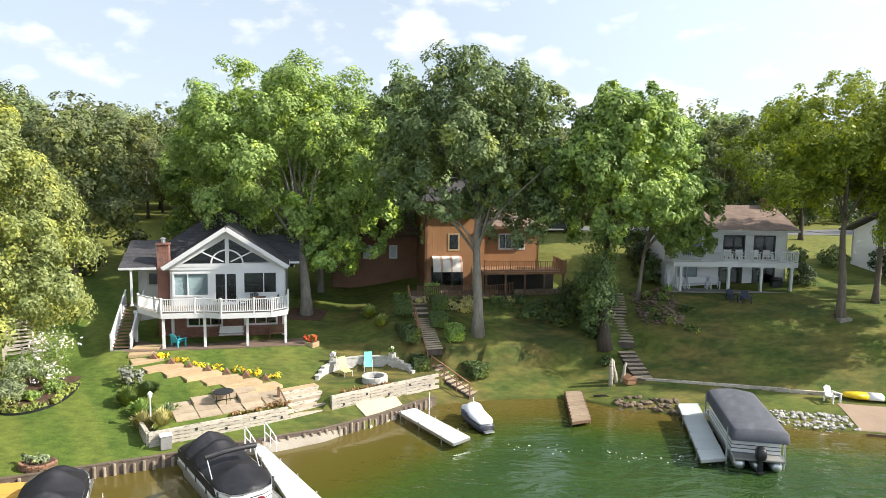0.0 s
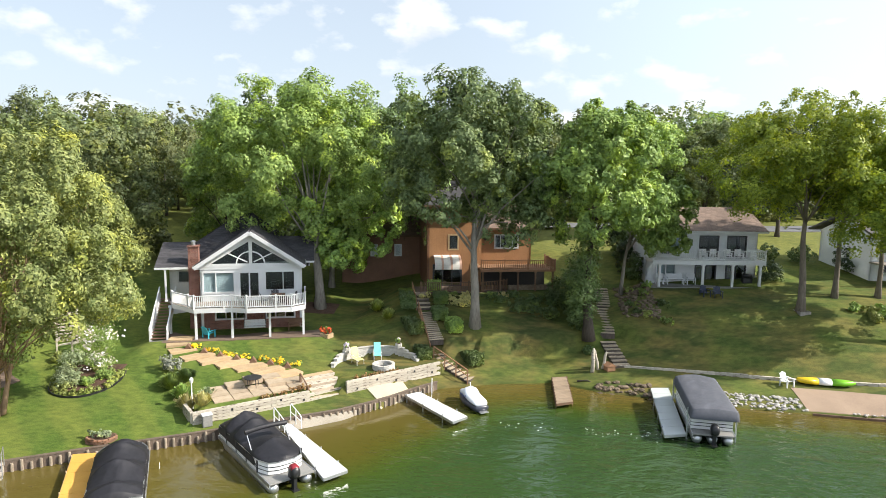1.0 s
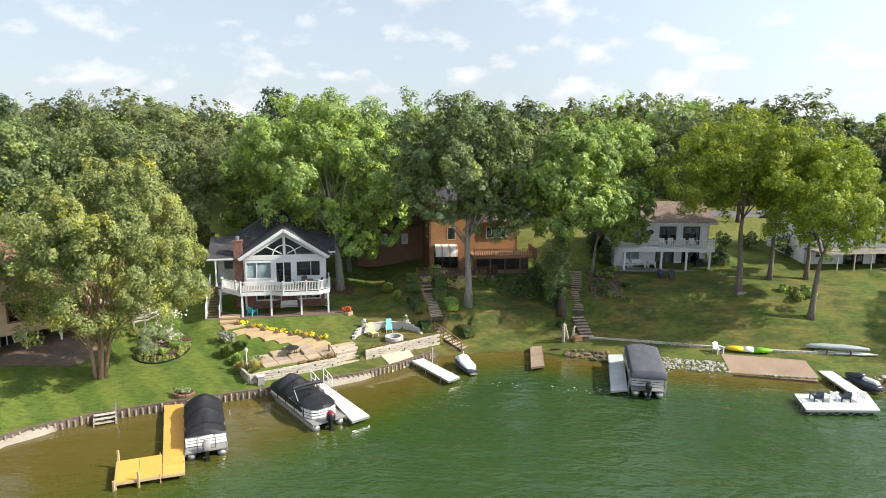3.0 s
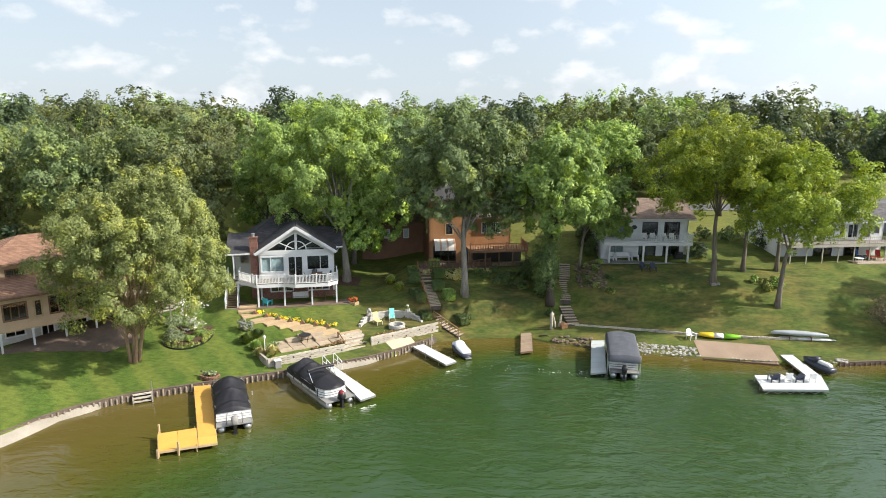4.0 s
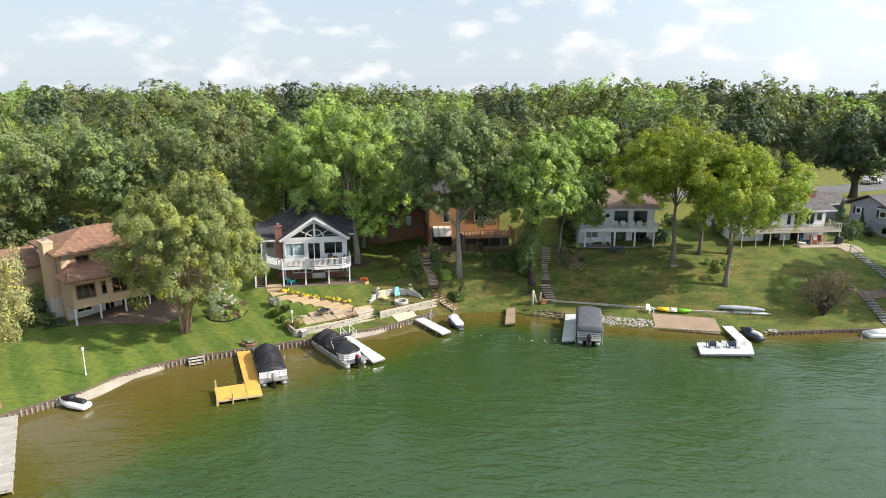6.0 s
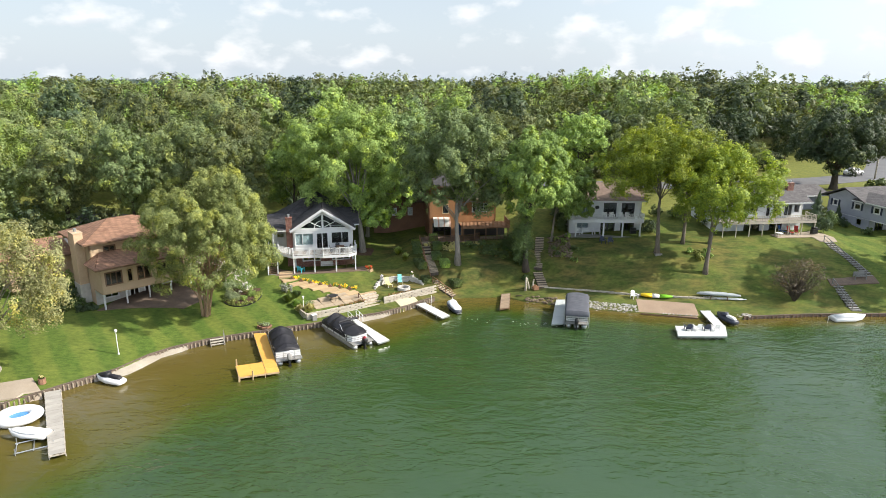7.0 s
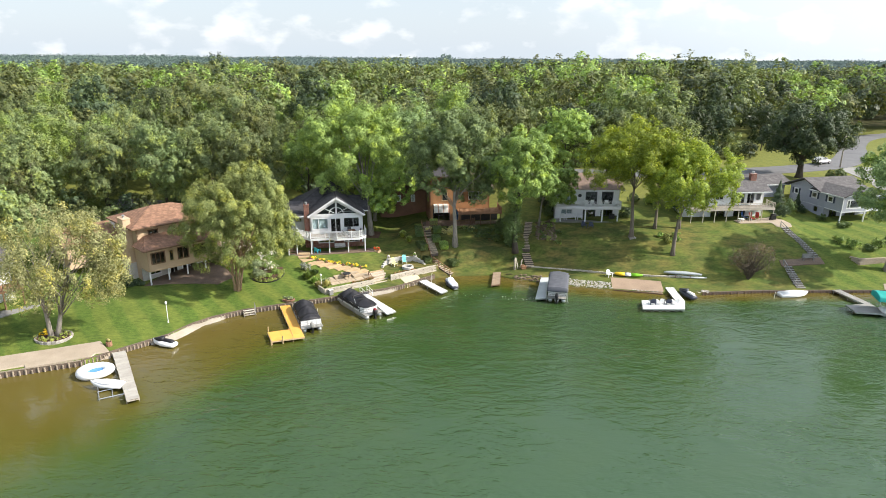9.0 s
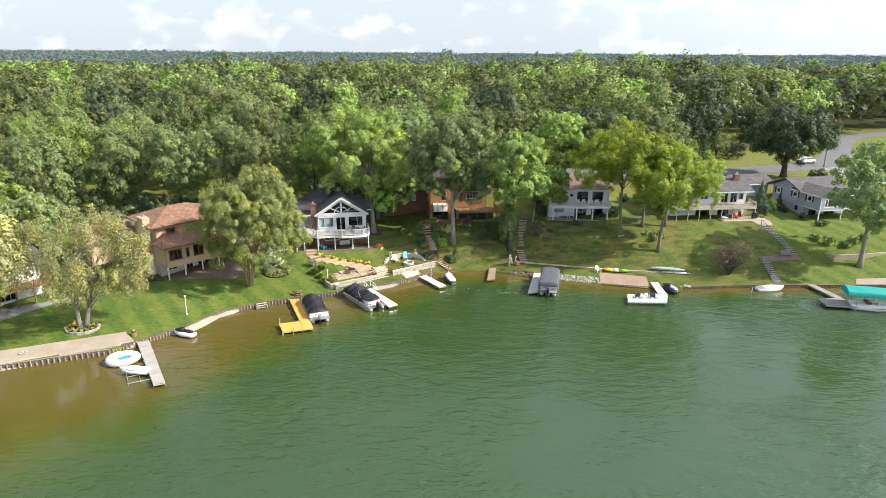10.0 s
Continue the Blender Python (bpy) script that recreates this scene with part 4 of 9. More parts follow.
def limbs(rng, root, wood, height, girth, fork, crown, clump_centres, stems=1, lean=(0, 0), count=16):
    """Trunk, and tapering limbs that reach to the clumps of the crown, each a part of its own."""
    cx, cy, cz = crown
    for k in range(stems):
        a = 2 * math.pi * k / max(stems, 1) + 0.6
        spread = 0.0 if stems == 1 else 1.0
        foot = Vector((math.cos(a) * 0.24 * spread, math.sin(a) * 0.24 * spread, -0.4))
        top = Vector((cx * 0.8 + math.cos(a) * 1.9 * spread, cy * 0.8 + math.sin(a) * 1.6 * spread, height * 0.8))
        pts, rad = [], []
        for i in range(9):
            u = i / 8
            p = foot.lerp(top, u)
            if stems == 1:
                p.x, p.y = foot.x + (top.x - foot.x) * u ** 1.9, foot.y + (top.y - foot.y) * u ** 1.9
            p += Vector((noise.noise((u * 3, k, girth)), noise.noise((u * 3, k + 9, girth)), 0)) * 0.45 * u + Vector((lean[0], lean[1], 0)) * u * (1 - u)
            pts.append(p)
            g = girth * (0.72 if stems > 1 else 1.0)
            rad.append(g * (1.35 if i == 0 else 1.0) * (1 - 0.86 * u ** 0.9))
        trunk = part("trunk", tube(bmesh.new(), pts, rad, 10), wood, root, smooth=True)
        for j in rng.permutation(len(clump_centres))[:count]:
            goal = Vector(clump_centres[j])
            u = float(np.clip(fork + 0.5 * rng.random() * (goal.z / height), 0.12, 0.85))
            at = u * 8
            i = min(int(at), 7)
            start = pts[i].lerp(pts[i + 1], at - i)
            if (goal - start).length < 0.6:
                continue
            mid = start.lerp(goal, 0.5) + Vector((rng.normal() * 0.3, rng.normal() * 0.3, 0.5))
            r0 = rad[i] * 0.4
            part("limb", tube(bmesh.new(), [start, start.lerp(mid, 0.55) + Vector((0, 0, 0.15)), mid, mid.lerp(goal, 0.6), goal], [r0, r0 * 0.8, r0 * 0.6, r0 * 0.38, r0 * 0.14], 6), wood, trunk, smooth=True)


def tree(name, place, height, crown, radii, girth, leaf, wood, leaves, size, clumps, label, seed, stems=1, fork=0.32, droop=0.0, lean=(0, 0), group="", lumpy=0.24, count=16, hollow=0.62, slim=1.0, bare=(), taper=0.0):
    """A tree at a place of the plan; crown: the crown's middle above the foot, and its radii; bare: stretches (x0, x1, z0, z1) without leaves."""
    rng = np.random.default_rng(seed)
    x, y = place
    if size < 0.4:
        clumps, leaves, size = int(clumps * 0.9), int(leaves * 2.3), size * 0.85
    root = thing(name, turned(x, y, ground(x, y)), label, "tree", group)
    pts, normals, sizes, cc = crown_points(rng, crown, radii, clumps, leaves, size, droop, lumpy, hollow)
    for q in (pts, cc):
        # crowns that narrow towards the top
        q[:, :2] = np.array(crown[:2]) + (q[:, :2] - np.array(crown[:2])) * (1 - taper * np.clip((q[:, 2:] - crown[2] + 2) / radii[2], 0, 1))
    for x0, x1, z0, z1 in bare:
        open_air = (pts[:, 0] > x0) & (pts[:, 0] < x1) & (pts[:, 2] > z0) & (pts[:, 2] < z1)
        pts, normals, sizes = pts[~open_air], normals[~open_air], sizes[~open_air]
        cc = np.array([q for q in cc if not (x0 < q[0] < x1 and z0 < q[2] < z1)])
    limbs(rng, root, wood, height, girth, fork, crown, cc, stems, lean, count)
    leaf_object("crown", leaf_arrays(pts, normals, sizes, rng, True, slim), leaf, root, k=3)
    return root


# the trees that stand between the houses
tree("willow", (-28.0, 34.0), 13, (1.1, 0, 9.6), (9.0, 7.2, 7.3), 0.25, willow_leaf, tan_bark, 60000, 0.215, 130, "broad pale willow with several tan stems on the lawn", 11, stems=4, fork=0.2, droop=0.08, lumpy=0.185, hollow=0.6, slim=0.78, taper=0.2, bare=((-20, 20, 0, 3.4), (2.4, 20, 0, 5.7)))
tree("ash_tree", (-44.2, 18.9), 12, (1.8, 0, 9.6), (7.8, 6.2, 6.2), 0.44, ash_leaf, bark, 15500, 0.25, 70, "sparse pale ash tree ringed by a flower bed", 12, stems=2, fork=0.25, droop=0.4, lumpy=0.2, slim=0.7)
tree("ash_tree", (-54.5, 17.5), 12, (0, 0, 9.5), (5.5, 5.5, 6.0), 0.32, ash_leaf, bark, 7000, 0.38, 55, "pale ash tree at the lawn's edge", 13, stems=2, droop=0.4)
tree("maple", (-12.0, 54.0), 17, (-2.8, 4.0, 12.3), (9.6, 8.0, 8.4), 0.5, maple_leaf, bark, 40000, 0.28, 120, "tall bright green maple beside the white gabled house", 14, fork=0.3, lumpy=0.2)
tree("maple", (-11.9, 59.5), 12, (1.9, -2.6, 6.6), (5.0, 3.6, 5.2), 0.34, maple_leaf, bark, 14000, 0.3, 50, "smaller bright green maple with low boughs", 25)
tree("oak", (1.9, 48.6), 18, (-0.6, 1.3, 12.9), (8.4, 4.9, 8.2), 0.45, oak_leaf, bark, 30000, 0.29, 125, "tall grey-green oak with a pale straight trunk", 15, fork=0.42, lumpy=0.19, count=16, hollow=0.35, bare=((-4.2, 0.4, 0, 8.4), (0.4, 9, 0, 6.0)))
tree("oak", (-5.5, 63.0), 16, (0, 0, 11.5), (6.5, 6.0, 7.2), 0.4, oak_leaf, dark_bark, 12000, 0.34, 80, "grey-green oak behind the brown house", 16)
tree("poplar", (11.4, 48.4), 16, (0.6, 0.6, 12.6), (6.0, 5.2, 6.5), 0.45, fresh_leaf, dark_bark, 23000, 0.3, 95, "light green tree with an ivy-clad leaning trunk", 17, fork=0.5, lean=(-1.2, 0), lumpy=0.21, bare=((0.6, 9, 0, 9.0),))
tree("poplar", (15.9, 55.4), 12, (2.2, -2.0, 7.4), (4.3, 3.2, 3.6), 0.2, fresh_leaf, bark, 8000, 0.3, 42, "slim light green tree beside the white porch", 26, fork=0.4)
tree("locust", (29.8, 49.9), 16, (-0.8, 0, 12.8), (7.9, 6.2, 6.2), 0.36, golden_leaf, locust_bark, 21000, 0.25, 100, "spreading locust with yellowing crown", 18, fork=0.55, lumpy=0.2, count=18, hollow=0.3, bare=((-20, 20, 0, 6.8),))
tree("locust", (34.3, 52.6), 15, (0.8, 0, 11.0), (5.0, 4.5, 4.6), 0.28, gold_leaf, locust_bark, 9500, 0.28, 60, "slim locust with yellowing crown", 19, fork=0.45, lumpy=0.2)
tree("locust", (38.2, 52.6), 14, (0.5, 0, 9.8), (4.6, 4.5, 4.4), 0.26, gold_leaf, locust_bark, 8500, 0.28, 55, "slim locust with yellowing crown", 20, fork=0.45, lumpy=0.2)
tree("locust", (35.2, 45.9), 14, (2.4, 0.3, 11.2), (7.2, 5.6, 6.1), 0.33, gold_leaf, locust_bark, 20000, 0.25, 85, "leaning locust with yellowing crown on the bank", 21, fork=0.55, lean=(-0.2, 0), lumpy=0.2, count=20)
tree("walnut", (66.9, 43.9), 15, (0.3, 0, 12.8), (7.2, 6.6, 7.0), 0.45, oak_leaf, bark, 18000, 0.31, 85, "tall walnut with a straight grey trunk on the lawn", 22, fork=0.4, lumpy=0.2)
tree("dark_maple", (72.3, 81.5), 12, (0, 0, 8.8), (8.8, 7.6, 6.4), 0.75, dark_leaf, dark_bark, 15000, 0.39, 80, "dark round maple beside the lane", 23, fork=0.2)
tree("maple", (127.0, 161.0), 13, (0, 0, 8.2), (5.2, 5.0, 6.0), 0.3, fresh_leaf, dark_bark, 5000, 0.5, 45, "bright lime green tree beyond the bend of the lane", 27)
tree("young_tree", (75.5, 75.0), 4, (0, 0, 2.2), (2.2, 2.0, 2.0), 0.13, wood_leaf, dark_bark, 1800, 0.35, 22, "young tree beside the grey house", 24)

for k, (x, y, s) in enumerate(((-24.5, 66.0, 0.8), (-33.0, 57.5, 0.95), (-39.0, 60.0, 1.0), (-47.0, 58.0, 0.95), (23.0, 74.0, 0.85), (31.5, 75.0, 0.8), (41.0, 75.5, 0.8), (3.5, 69.0, 0.95), (-63.0, 36.0, 0.75), (-57.5, 33.0, 0.75))):
    tree("yard_tree", (x, y), 13 * s, (0, 0, 10 * s), (6.2 * s, 5.8 * s, 6.8 * s), 0.3, (fresh_leaf, wood_leaf, wood_leaf, oak_leaf)[k % 4], dark_bark, 9500, 0.33, 60, "green tree behind the houses", 60 + k, count=8)


# ---------------------------------------------------------------- the woods
def wood_tree(label, seed, leaf, height, radius, leaves, size, clumps):
    rng = np.random.default_rng(seed)
    root = thing("woodland_tree", turned(0, 0, -80), label, "tree", "trees of the wood")
    pts, normals, sizes, cc = crown_points(rng, (0, 0, height * 0.55), (radius, radius, height * 0.47), clumps, leaves, size, 0, 0.25, 0.66, 0.75)
    limbs(rng, root, dark_bark, height * 0.8, 0.26, 0.35, (0, 0, height * 0.6), cc, 1, (0, 0), 0)
    leaf_object("crown", leaf_arrays(pts, normals, sizes, rng, True), leaf, root, k=3)
    return root


olive_leaf = leafy("olive leaves", (0.056, 0.074, 0.021), (0.115, 0.138, 0.041), piece=0.28, gloss=0.18)
NEAR_WOODS = [wood_tree("woodland tree with a dense green crown", 30, wood_leaf, 16, 6.3, 13500, 0.33, 58), wood_tree("woodland tree with an olive crown", 31, olive_leaf, 15, 5.6, 12500, 0.32, 52),
              wood_tree("woodland tree with a fresh green crown", 32, fresh_leaf, 17, 5.4, 12500, 0.33, 54), wood_tree("tall dark woodland tree", 33, dark_leaf, 15, 5.0, 11500, 0.33, 50)]
MID_WOODS = [wood_tree("woodland tree with a dense green crown", 40, wood_leaf, 17, 6.6, 6400, 0.52, 52), wood_tree("woodland tree with an olive crown", 41, olive_leaf, 16, 6.2, 6000, 0.52, 48),
             wood_tree("woodland tree with a fresh green crown", 42, fresh_leaf, 17, 5.8, 5800, 0.52, 48), wood_tree("tall dark woodland tree", 43, dark_leaf, 16, 5.6, 5400, 0.52, 46)]


def in_woods(x, y):
    """Where the wood stands: behind the lane, nearer the lake on the west side, clear of the lawns on the east."""
    edge = float(np.interp(x, (-140, -70, -58, -46, -34, -30, -14, -10, 6, 12, 44, 50, 62, 75, 90, 100, 160), (38, 42, 54, 60, 63, 74, 76, 73, 73, 90, 90, 93, 98, 103, 113, 128, 160)))
    return y > edge


def spots(rng, y0, y1, step):
    """Uneven places for trees, row by row, in the wood and within reach of the view."""
    y, row = y0, 0
    while y < y1:
        half = 20 + 0.73 * (y + 53)
        for x in np.arange(-half, half, step):
            px, py = x + (row % 2) * step / 2 + rng.uniform(-0.5, 0.5) * step, y + rng.uniform(-0.5, 0.5) * step
            clear = -190 < px < -60 and 590 < py < 690 or 60 < px - py * 0.25 < 190 and 760 < py < 840
            if in_woods(px, py) and not clear:
                yield px, py
        y += step * 0.9
        row += 1


rng = np.random.default_rng(5)
for x, y in spots(rng, 46, 118, 8.9):
    near = y < 92
    scale = rng.uniform(0.74, 1.14)
    scale *= 0.79 if x < -12 and y < 84 else 0.84 if x < -12 and y < 100 else 0.87 if 4 < x < 30 else 0.86 if 30 < x < 76 else 0.93
    source = (NEAR_WOODS if near else MID_WOODS)[rng.choice(4, p=(0.34, 0.16, 0.08, 0.42) if x > 16 else (0.42, 0.3, 0.2, 0.08))]
    m = turned(x, y, ground(x, y) - 0.2, rng.uniform(0, 360)) @ Matrix.Diagonal((scale * rng.uniform(0.9, 1.1), scale, scale * rng.uniform(0.9, 1.15), 1))
    copy_thing(source, m).matrix_basis = m
for source in NEAR_WOODS + MID_WOODS:
    for o in (*source.children_recursive, source):
        bpy.data.objects.remove(o)


def far_woods(bands, seed):
    """Woods to the horizon: crowns of leaf clumps, coarser with distance; one mesh for each kind of tree."""
    rng = np.random.default_rng(seed)
    kinds = ((wood_leaf, 0.36), (olive_leaf, 0.3), (fresh_leaf, 0.16), (dark_leaf, 0.18))
    out = [[] for _ in kinds]
    for y0, y1, step, leaves, size in bands:
        for px, py in spots(rng, y0, y1, step):
            h = rng.uniform(11, 19) if step < 12 else rng.uniform(9, 18) + (5 if rng.random() < 0.06 else 0)
            if py < 330:
                h *= float(np.interp(px / (py + 30), (-0.2, 0.02, 0.2, 0.45, 0.62, 0.78), (1.08, 1.06, 1.2, 1.2, 1.08, 1.0)))
            rough = noise.noise((px / 46, py / 60, 2.0)) + 0.6 * noise.noise((px / 140, py / 200, 5.0))
            if step > 12 and rough < -0.42:
                continue
            h *= 0.9 + 0.42 * rough
            r = step * rng.uniform(0.5, 0.8) * (1 if step < 20 else 1.15)
            z = ground(px, py)
            pts, normals, sizes, _ = crown_points(rng, (px, py, z + h * 0.58), (r, r, h * 0.42), 24 if step < 12 else 9, leaves, size, 0, 0.27, 0.78, 1.5, 7)
            seen = pts[:, 2] > z + h * 0.34
            pts, normals, sizes = pts[seen], normals[seen], sizes[seen]
            # like trees stand together
            pick = 0.75 * rng.random() + 0.5 * (noise.noise((px / 60, py / 80, 9.0)) + 0.5) - 0.12 + (0.22 if px > 10 and py < 210 else 0.0)
            k = int(np.searchsorted(np.cumsum([w for _, w in kinds])[:-1], pick))
            out[k].append(leaf_arrays(pts, normals, sizes, rng, True))
    for (leaf, _), rows in zip(kinds, out):
        tagged(leaf_object("far_woods", np.concatenate(rows), leaf, k=3), "broadleaf woods reaching to the horizon", "woods", kind="stuff")


far_woods(((118, 200, 10.0, 1700, 0.66), (200, 330, 11.0, 700, 0.98), (330, 620, 12.5, 180, 1.7), (620, 1250, 18, 50, 3.1)), 9)

# far-off last ridges: a blue glow in the material stands in for haze
ridge_leaf, rn, rl, rb = nodes_of("haze-glow ridge")
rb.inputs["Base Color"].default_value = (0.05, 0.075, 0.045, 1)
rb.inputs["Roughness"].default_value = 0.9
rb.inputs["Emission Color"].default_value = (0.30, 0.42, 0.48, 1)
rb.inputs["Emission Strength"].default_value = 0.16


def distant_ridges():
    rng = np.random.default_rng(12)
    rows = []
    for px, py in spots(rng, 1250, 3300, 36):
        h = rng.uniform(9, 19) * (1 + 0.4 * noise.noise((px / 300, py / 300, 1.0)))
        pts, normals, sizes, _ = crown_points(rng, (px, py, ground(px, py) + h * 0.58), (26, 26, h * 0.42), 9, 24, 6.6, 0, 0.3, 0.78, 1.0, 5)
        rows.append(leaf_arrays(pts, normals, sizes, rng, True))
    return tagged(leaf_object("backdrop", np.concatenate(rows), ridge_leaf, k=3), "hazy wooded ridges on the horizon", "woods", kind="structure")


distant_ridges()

# ---------------------------------------------------------------- house parts
def wall(parent, material, a, b, z0, z1, holes=(), m=None, thick=0.2, name="wall", label=""):
    """A wall in the plane y = 0, facing -y, from x = a to b, with openings (x0, x1, z0, z1) cut through it."""
    us = sorted({a, b, *[h[0] for h in holes], *[h[1] for h in holes]})
    zs = sorted({z0, z1, *[h[2] for h in holes], *[h[3] for h in holes]})
    bm = bmesh.new()
    for u0, u1 in zip(us, us[1:]):
        run = None
        for w0, w1 in zip(zs, zs[1:]):
            cu, cw = (u0 + u1) / 2, (w0 + w1) / 2
            solid = not any(h[0] < cu < h[1] and h[2] < cw < h[3] for h in holes)
            if solid:
                run = (run[0], w1) if run else (w0, w1)
            if (not solid or w1 == zs[-1]) and run:
                box(bm, u0, u1, 0, thick, run[0], run[1])
                run = None
    bmesh.ops.remove_doubles(bm, verts=bm.verts[:], dist=0.0005)
    return part(name, bm, material, parent, label, m=m)


def frame_ring(x0, x1, z0, z1, w, d0, d1):
    """One closed rectangular frame."""
    bm = bmesh.new()
    outer = [(x0, z0), (x1, z0), (x1, z1), (x0, z1)]
    inner = [(x0 + w, z0 + w), (x1 - w, z0 + w), (x1 - w, z1 - w), (x0 + w, z1 - w)]
    v = [[bm.verts.new((u, d, z)) for u, z in ring] for ring in (outer, inner) for d in (d0, d1)]
    for i in range(4):
        j = (i + 1) % 4
        for p, q in ((0, 1), (1, 3), (3, 2), (2, 0)):
            bm.faces.new((v[p][i], v[p][j], v[q][j], v[q][i]))
    bmesh.ops.recalc_face_normals(bm, faces=bm.faces[:])
    return bm


def window(parent, x0, x1, z0, z1, m, cols=2, rows=1, frame=None, name="window", bar=0.07, blind=False, split=None):
    """A framed window or sliding door set into an opening; one pane for each light."""
    frame = frame or white_paint
    d0, d1 = -0.035, 0.09
    w = part(name, frame_ring(x0 - 0.06, x1 + 0.06, z0 - 0.06, z1 + 0.06, bar + 0.06, d0, d1), frame, parent, m=m)
    cuts = split or [x0 + (x1 - x0) * i / cols for i in range(1, cols)]
    edges = [x0, *cuts, x1]
    for c in cuts:
        part("mullion", boxes((c - bar / 2, c + bar / 2, d0 + 0.01, d1 - 0.01, z0 + bar - 0.01, z1 - bar + 0.01)), frame, w)
    for r in range(1, rows):
        z = z0 + (z1 - z0) * r / rows
        part("transom", boxes((x0 + bar, x1 - bar, d0 + 0.015, d1 - 0.015, z - bar / 3, z + bar / 3)), frame, w)
    for e0, e1 in zip(edges, edges[1:]):
        p = part("pane", boxes((e0 + 0.02, e1 - 0.02, 0.03, 0.042, z0 + 0.02, z1 - 0.02)), glass, w)
        p.visible_shadow = False
    if blind:
        part("blind", boxes((x0 + bar, x1 - bar, 0.1, 0.12, z0 + bar, z1 - 0.02)), curtain if blind is True else blind, w, "pale drawn blind")
    return w


def slab_roof(parent, eave0, eave1, ridge0, ridge1, material, thick=0.18, name="roof_slope", trim=None):
    """One slope of a roof: a slab through four corners."""
    a, b, c, d = (Vector(v) for v in (eave0, eave1, ridge1, ridge0))
    up_way = (b - a).cross(d - a).normalized()
    if up_way.z < 0:
        up_way = -up_way
    bm = bmesh.new()
    lo = [bm.verts.new(v) for v in (a, b, c, d)] if (c - d).length > 0.01 else [bm.verts.new(v) for v in (a, b, c)]
    hi = [bm.verts.new(v.co + up_way * thick) for v in lo]
    n = len(lo)
    for i in range(n):
        j = (i + 1) % n
        bm.faces.new((lo[i], lo[j], hi[j], hi[i]))
    bm.faces.new(lo[::-1])
    bm.faces.new(hi)
    bmesh.ops.recalc_face_normals(bm, faces=bm.faces[:])
    r = part(name, bm, material, parent)
    if trim:
        e = bmesh.new()
        out = ((a + b) / 2 - (c + d) / 2)
        out.z = 0
        out.normalize()
        beam(e, a + out * 0.07 + Vector((0, 0, 0.06)), b + out * 0.07 + Vector((0, 0, 0.06)), 0.12, 0.16)
        part("gutter", e, trim, r)
    return r


def railing(parent, points, height, material, gap=0.16, top=0.09, slim=0.045, post=0.11, post_every=2.2, name="railing"):
    """A rail along points: posts, a top and a bottom rail, and balusters, each a mesh of its own."""
    first = Vector(points[0])
    rails = bmesh.new()
    for a, b in zip(points, points[1:]):
        for z, h in ((height, 0.05), (0.12, 0.05)):
            beam(rails, Vector(a) + Vector((0, 0, z)), Vector(b) + Vector((0, 0, z)), top, h)
    root = part(name, rails, material, parent)
    shaft = bpy.data.meshes.new("baluster")
    bm = bmesh.new()
    box(bm, -slim / 2, slim / 2, -slim / 2, slim / 2, 0.12, height)
    bm.to_mesh(shaft)
    bm.free()
    shaft.materials.append(material)
    thick = bpy.data.meshes.new("post")
    bm = bmesh.new()
    box(bm, -post / 2, post / 2, -post / 2, post / 2, -0.1, height + 0.08)
    box(bm, -post * 0.7, post * 0.7, -post * 0.7, post * 0.7, height + 0.08, height + 0.12)
    bm.to_mesh(thick)
    bm.free()
    thick.materials.append(material)
    for k, (a, b) in enumerate(zip(points, points[1:])):
        a, b = Vector(a), Vector(b)
        n = max(1, round((b - a).length / gap))
        turn = math.atan2(b.y - a.y, b.x - a.x)
        every = max(1, round(post_every / gap))
        for i in range(n + 1):
            if i == 0 and k > 0:
                continue
            is_post = i % every == 0 or i == n
            o = new("post" if is_post else "baluster", thick if is_post else shaft)
            o.parent = root
            o.matrix_basis = Matrix.Translation(a.lerp(b, i / n)) @ Matrix.Rotation(turn, 4, "Z")
    return root


def posts(parent, places, z0, z1, material, w=0.16, name="post"):
    me = bpy.data.meshes.new(name)
    bm = bmesh.new()
    box(bm, -w / 2, w / 2, -w / 2, w / 2, z0, z1)
    box(bm, -w * 0.75, w * 0.75, -w * 0.75, w * 0.75, z1 - 0.14, z1)
    box(bm, -w * 0.75, w * 0.75, -w * 0.75, w * 0.75, z0, z0 + 0.12)
    bm.to_mesh(me)
    bm.free()
    me.materials.append(material)
    for u, v in places:
        o = new(name, me)
        o.parent = parent
        o.location = (u, v, 0)


def chimney(parent, x, y, z0, z1, w, d, material, cap=True):
    bm = boxes((x - w / 2, x + w / 2, y - d / 2, y + d / 2, z0, z1), (x - w / 2 - 0.06, x + w / 2 + 0.06, y - d / 2 - 0.06, y + d / 2 + 0.06, z1, z1 + 0.12))
    c = part("chimney", bm, material, parent)
    if cap:
        bm = bmesh.new()
        tube(bm, [(x, y, z1 + 0.12), (x, y, z1 + 0.4)], 0.16, 12)
        tube(bm, [(x, y, z1 + 0.4), (x, y, z1 + 0.46), (x, y, z1 + 0.52)], [0.22, 0.22, 0.1], 12)
        part("flue", bm, aluminium, c)
    return c


def extrude_poly(outline, z0, z1):
    bm = bmesh.new()
    prism(bm, outline, z0, z1, "z")
    return bm


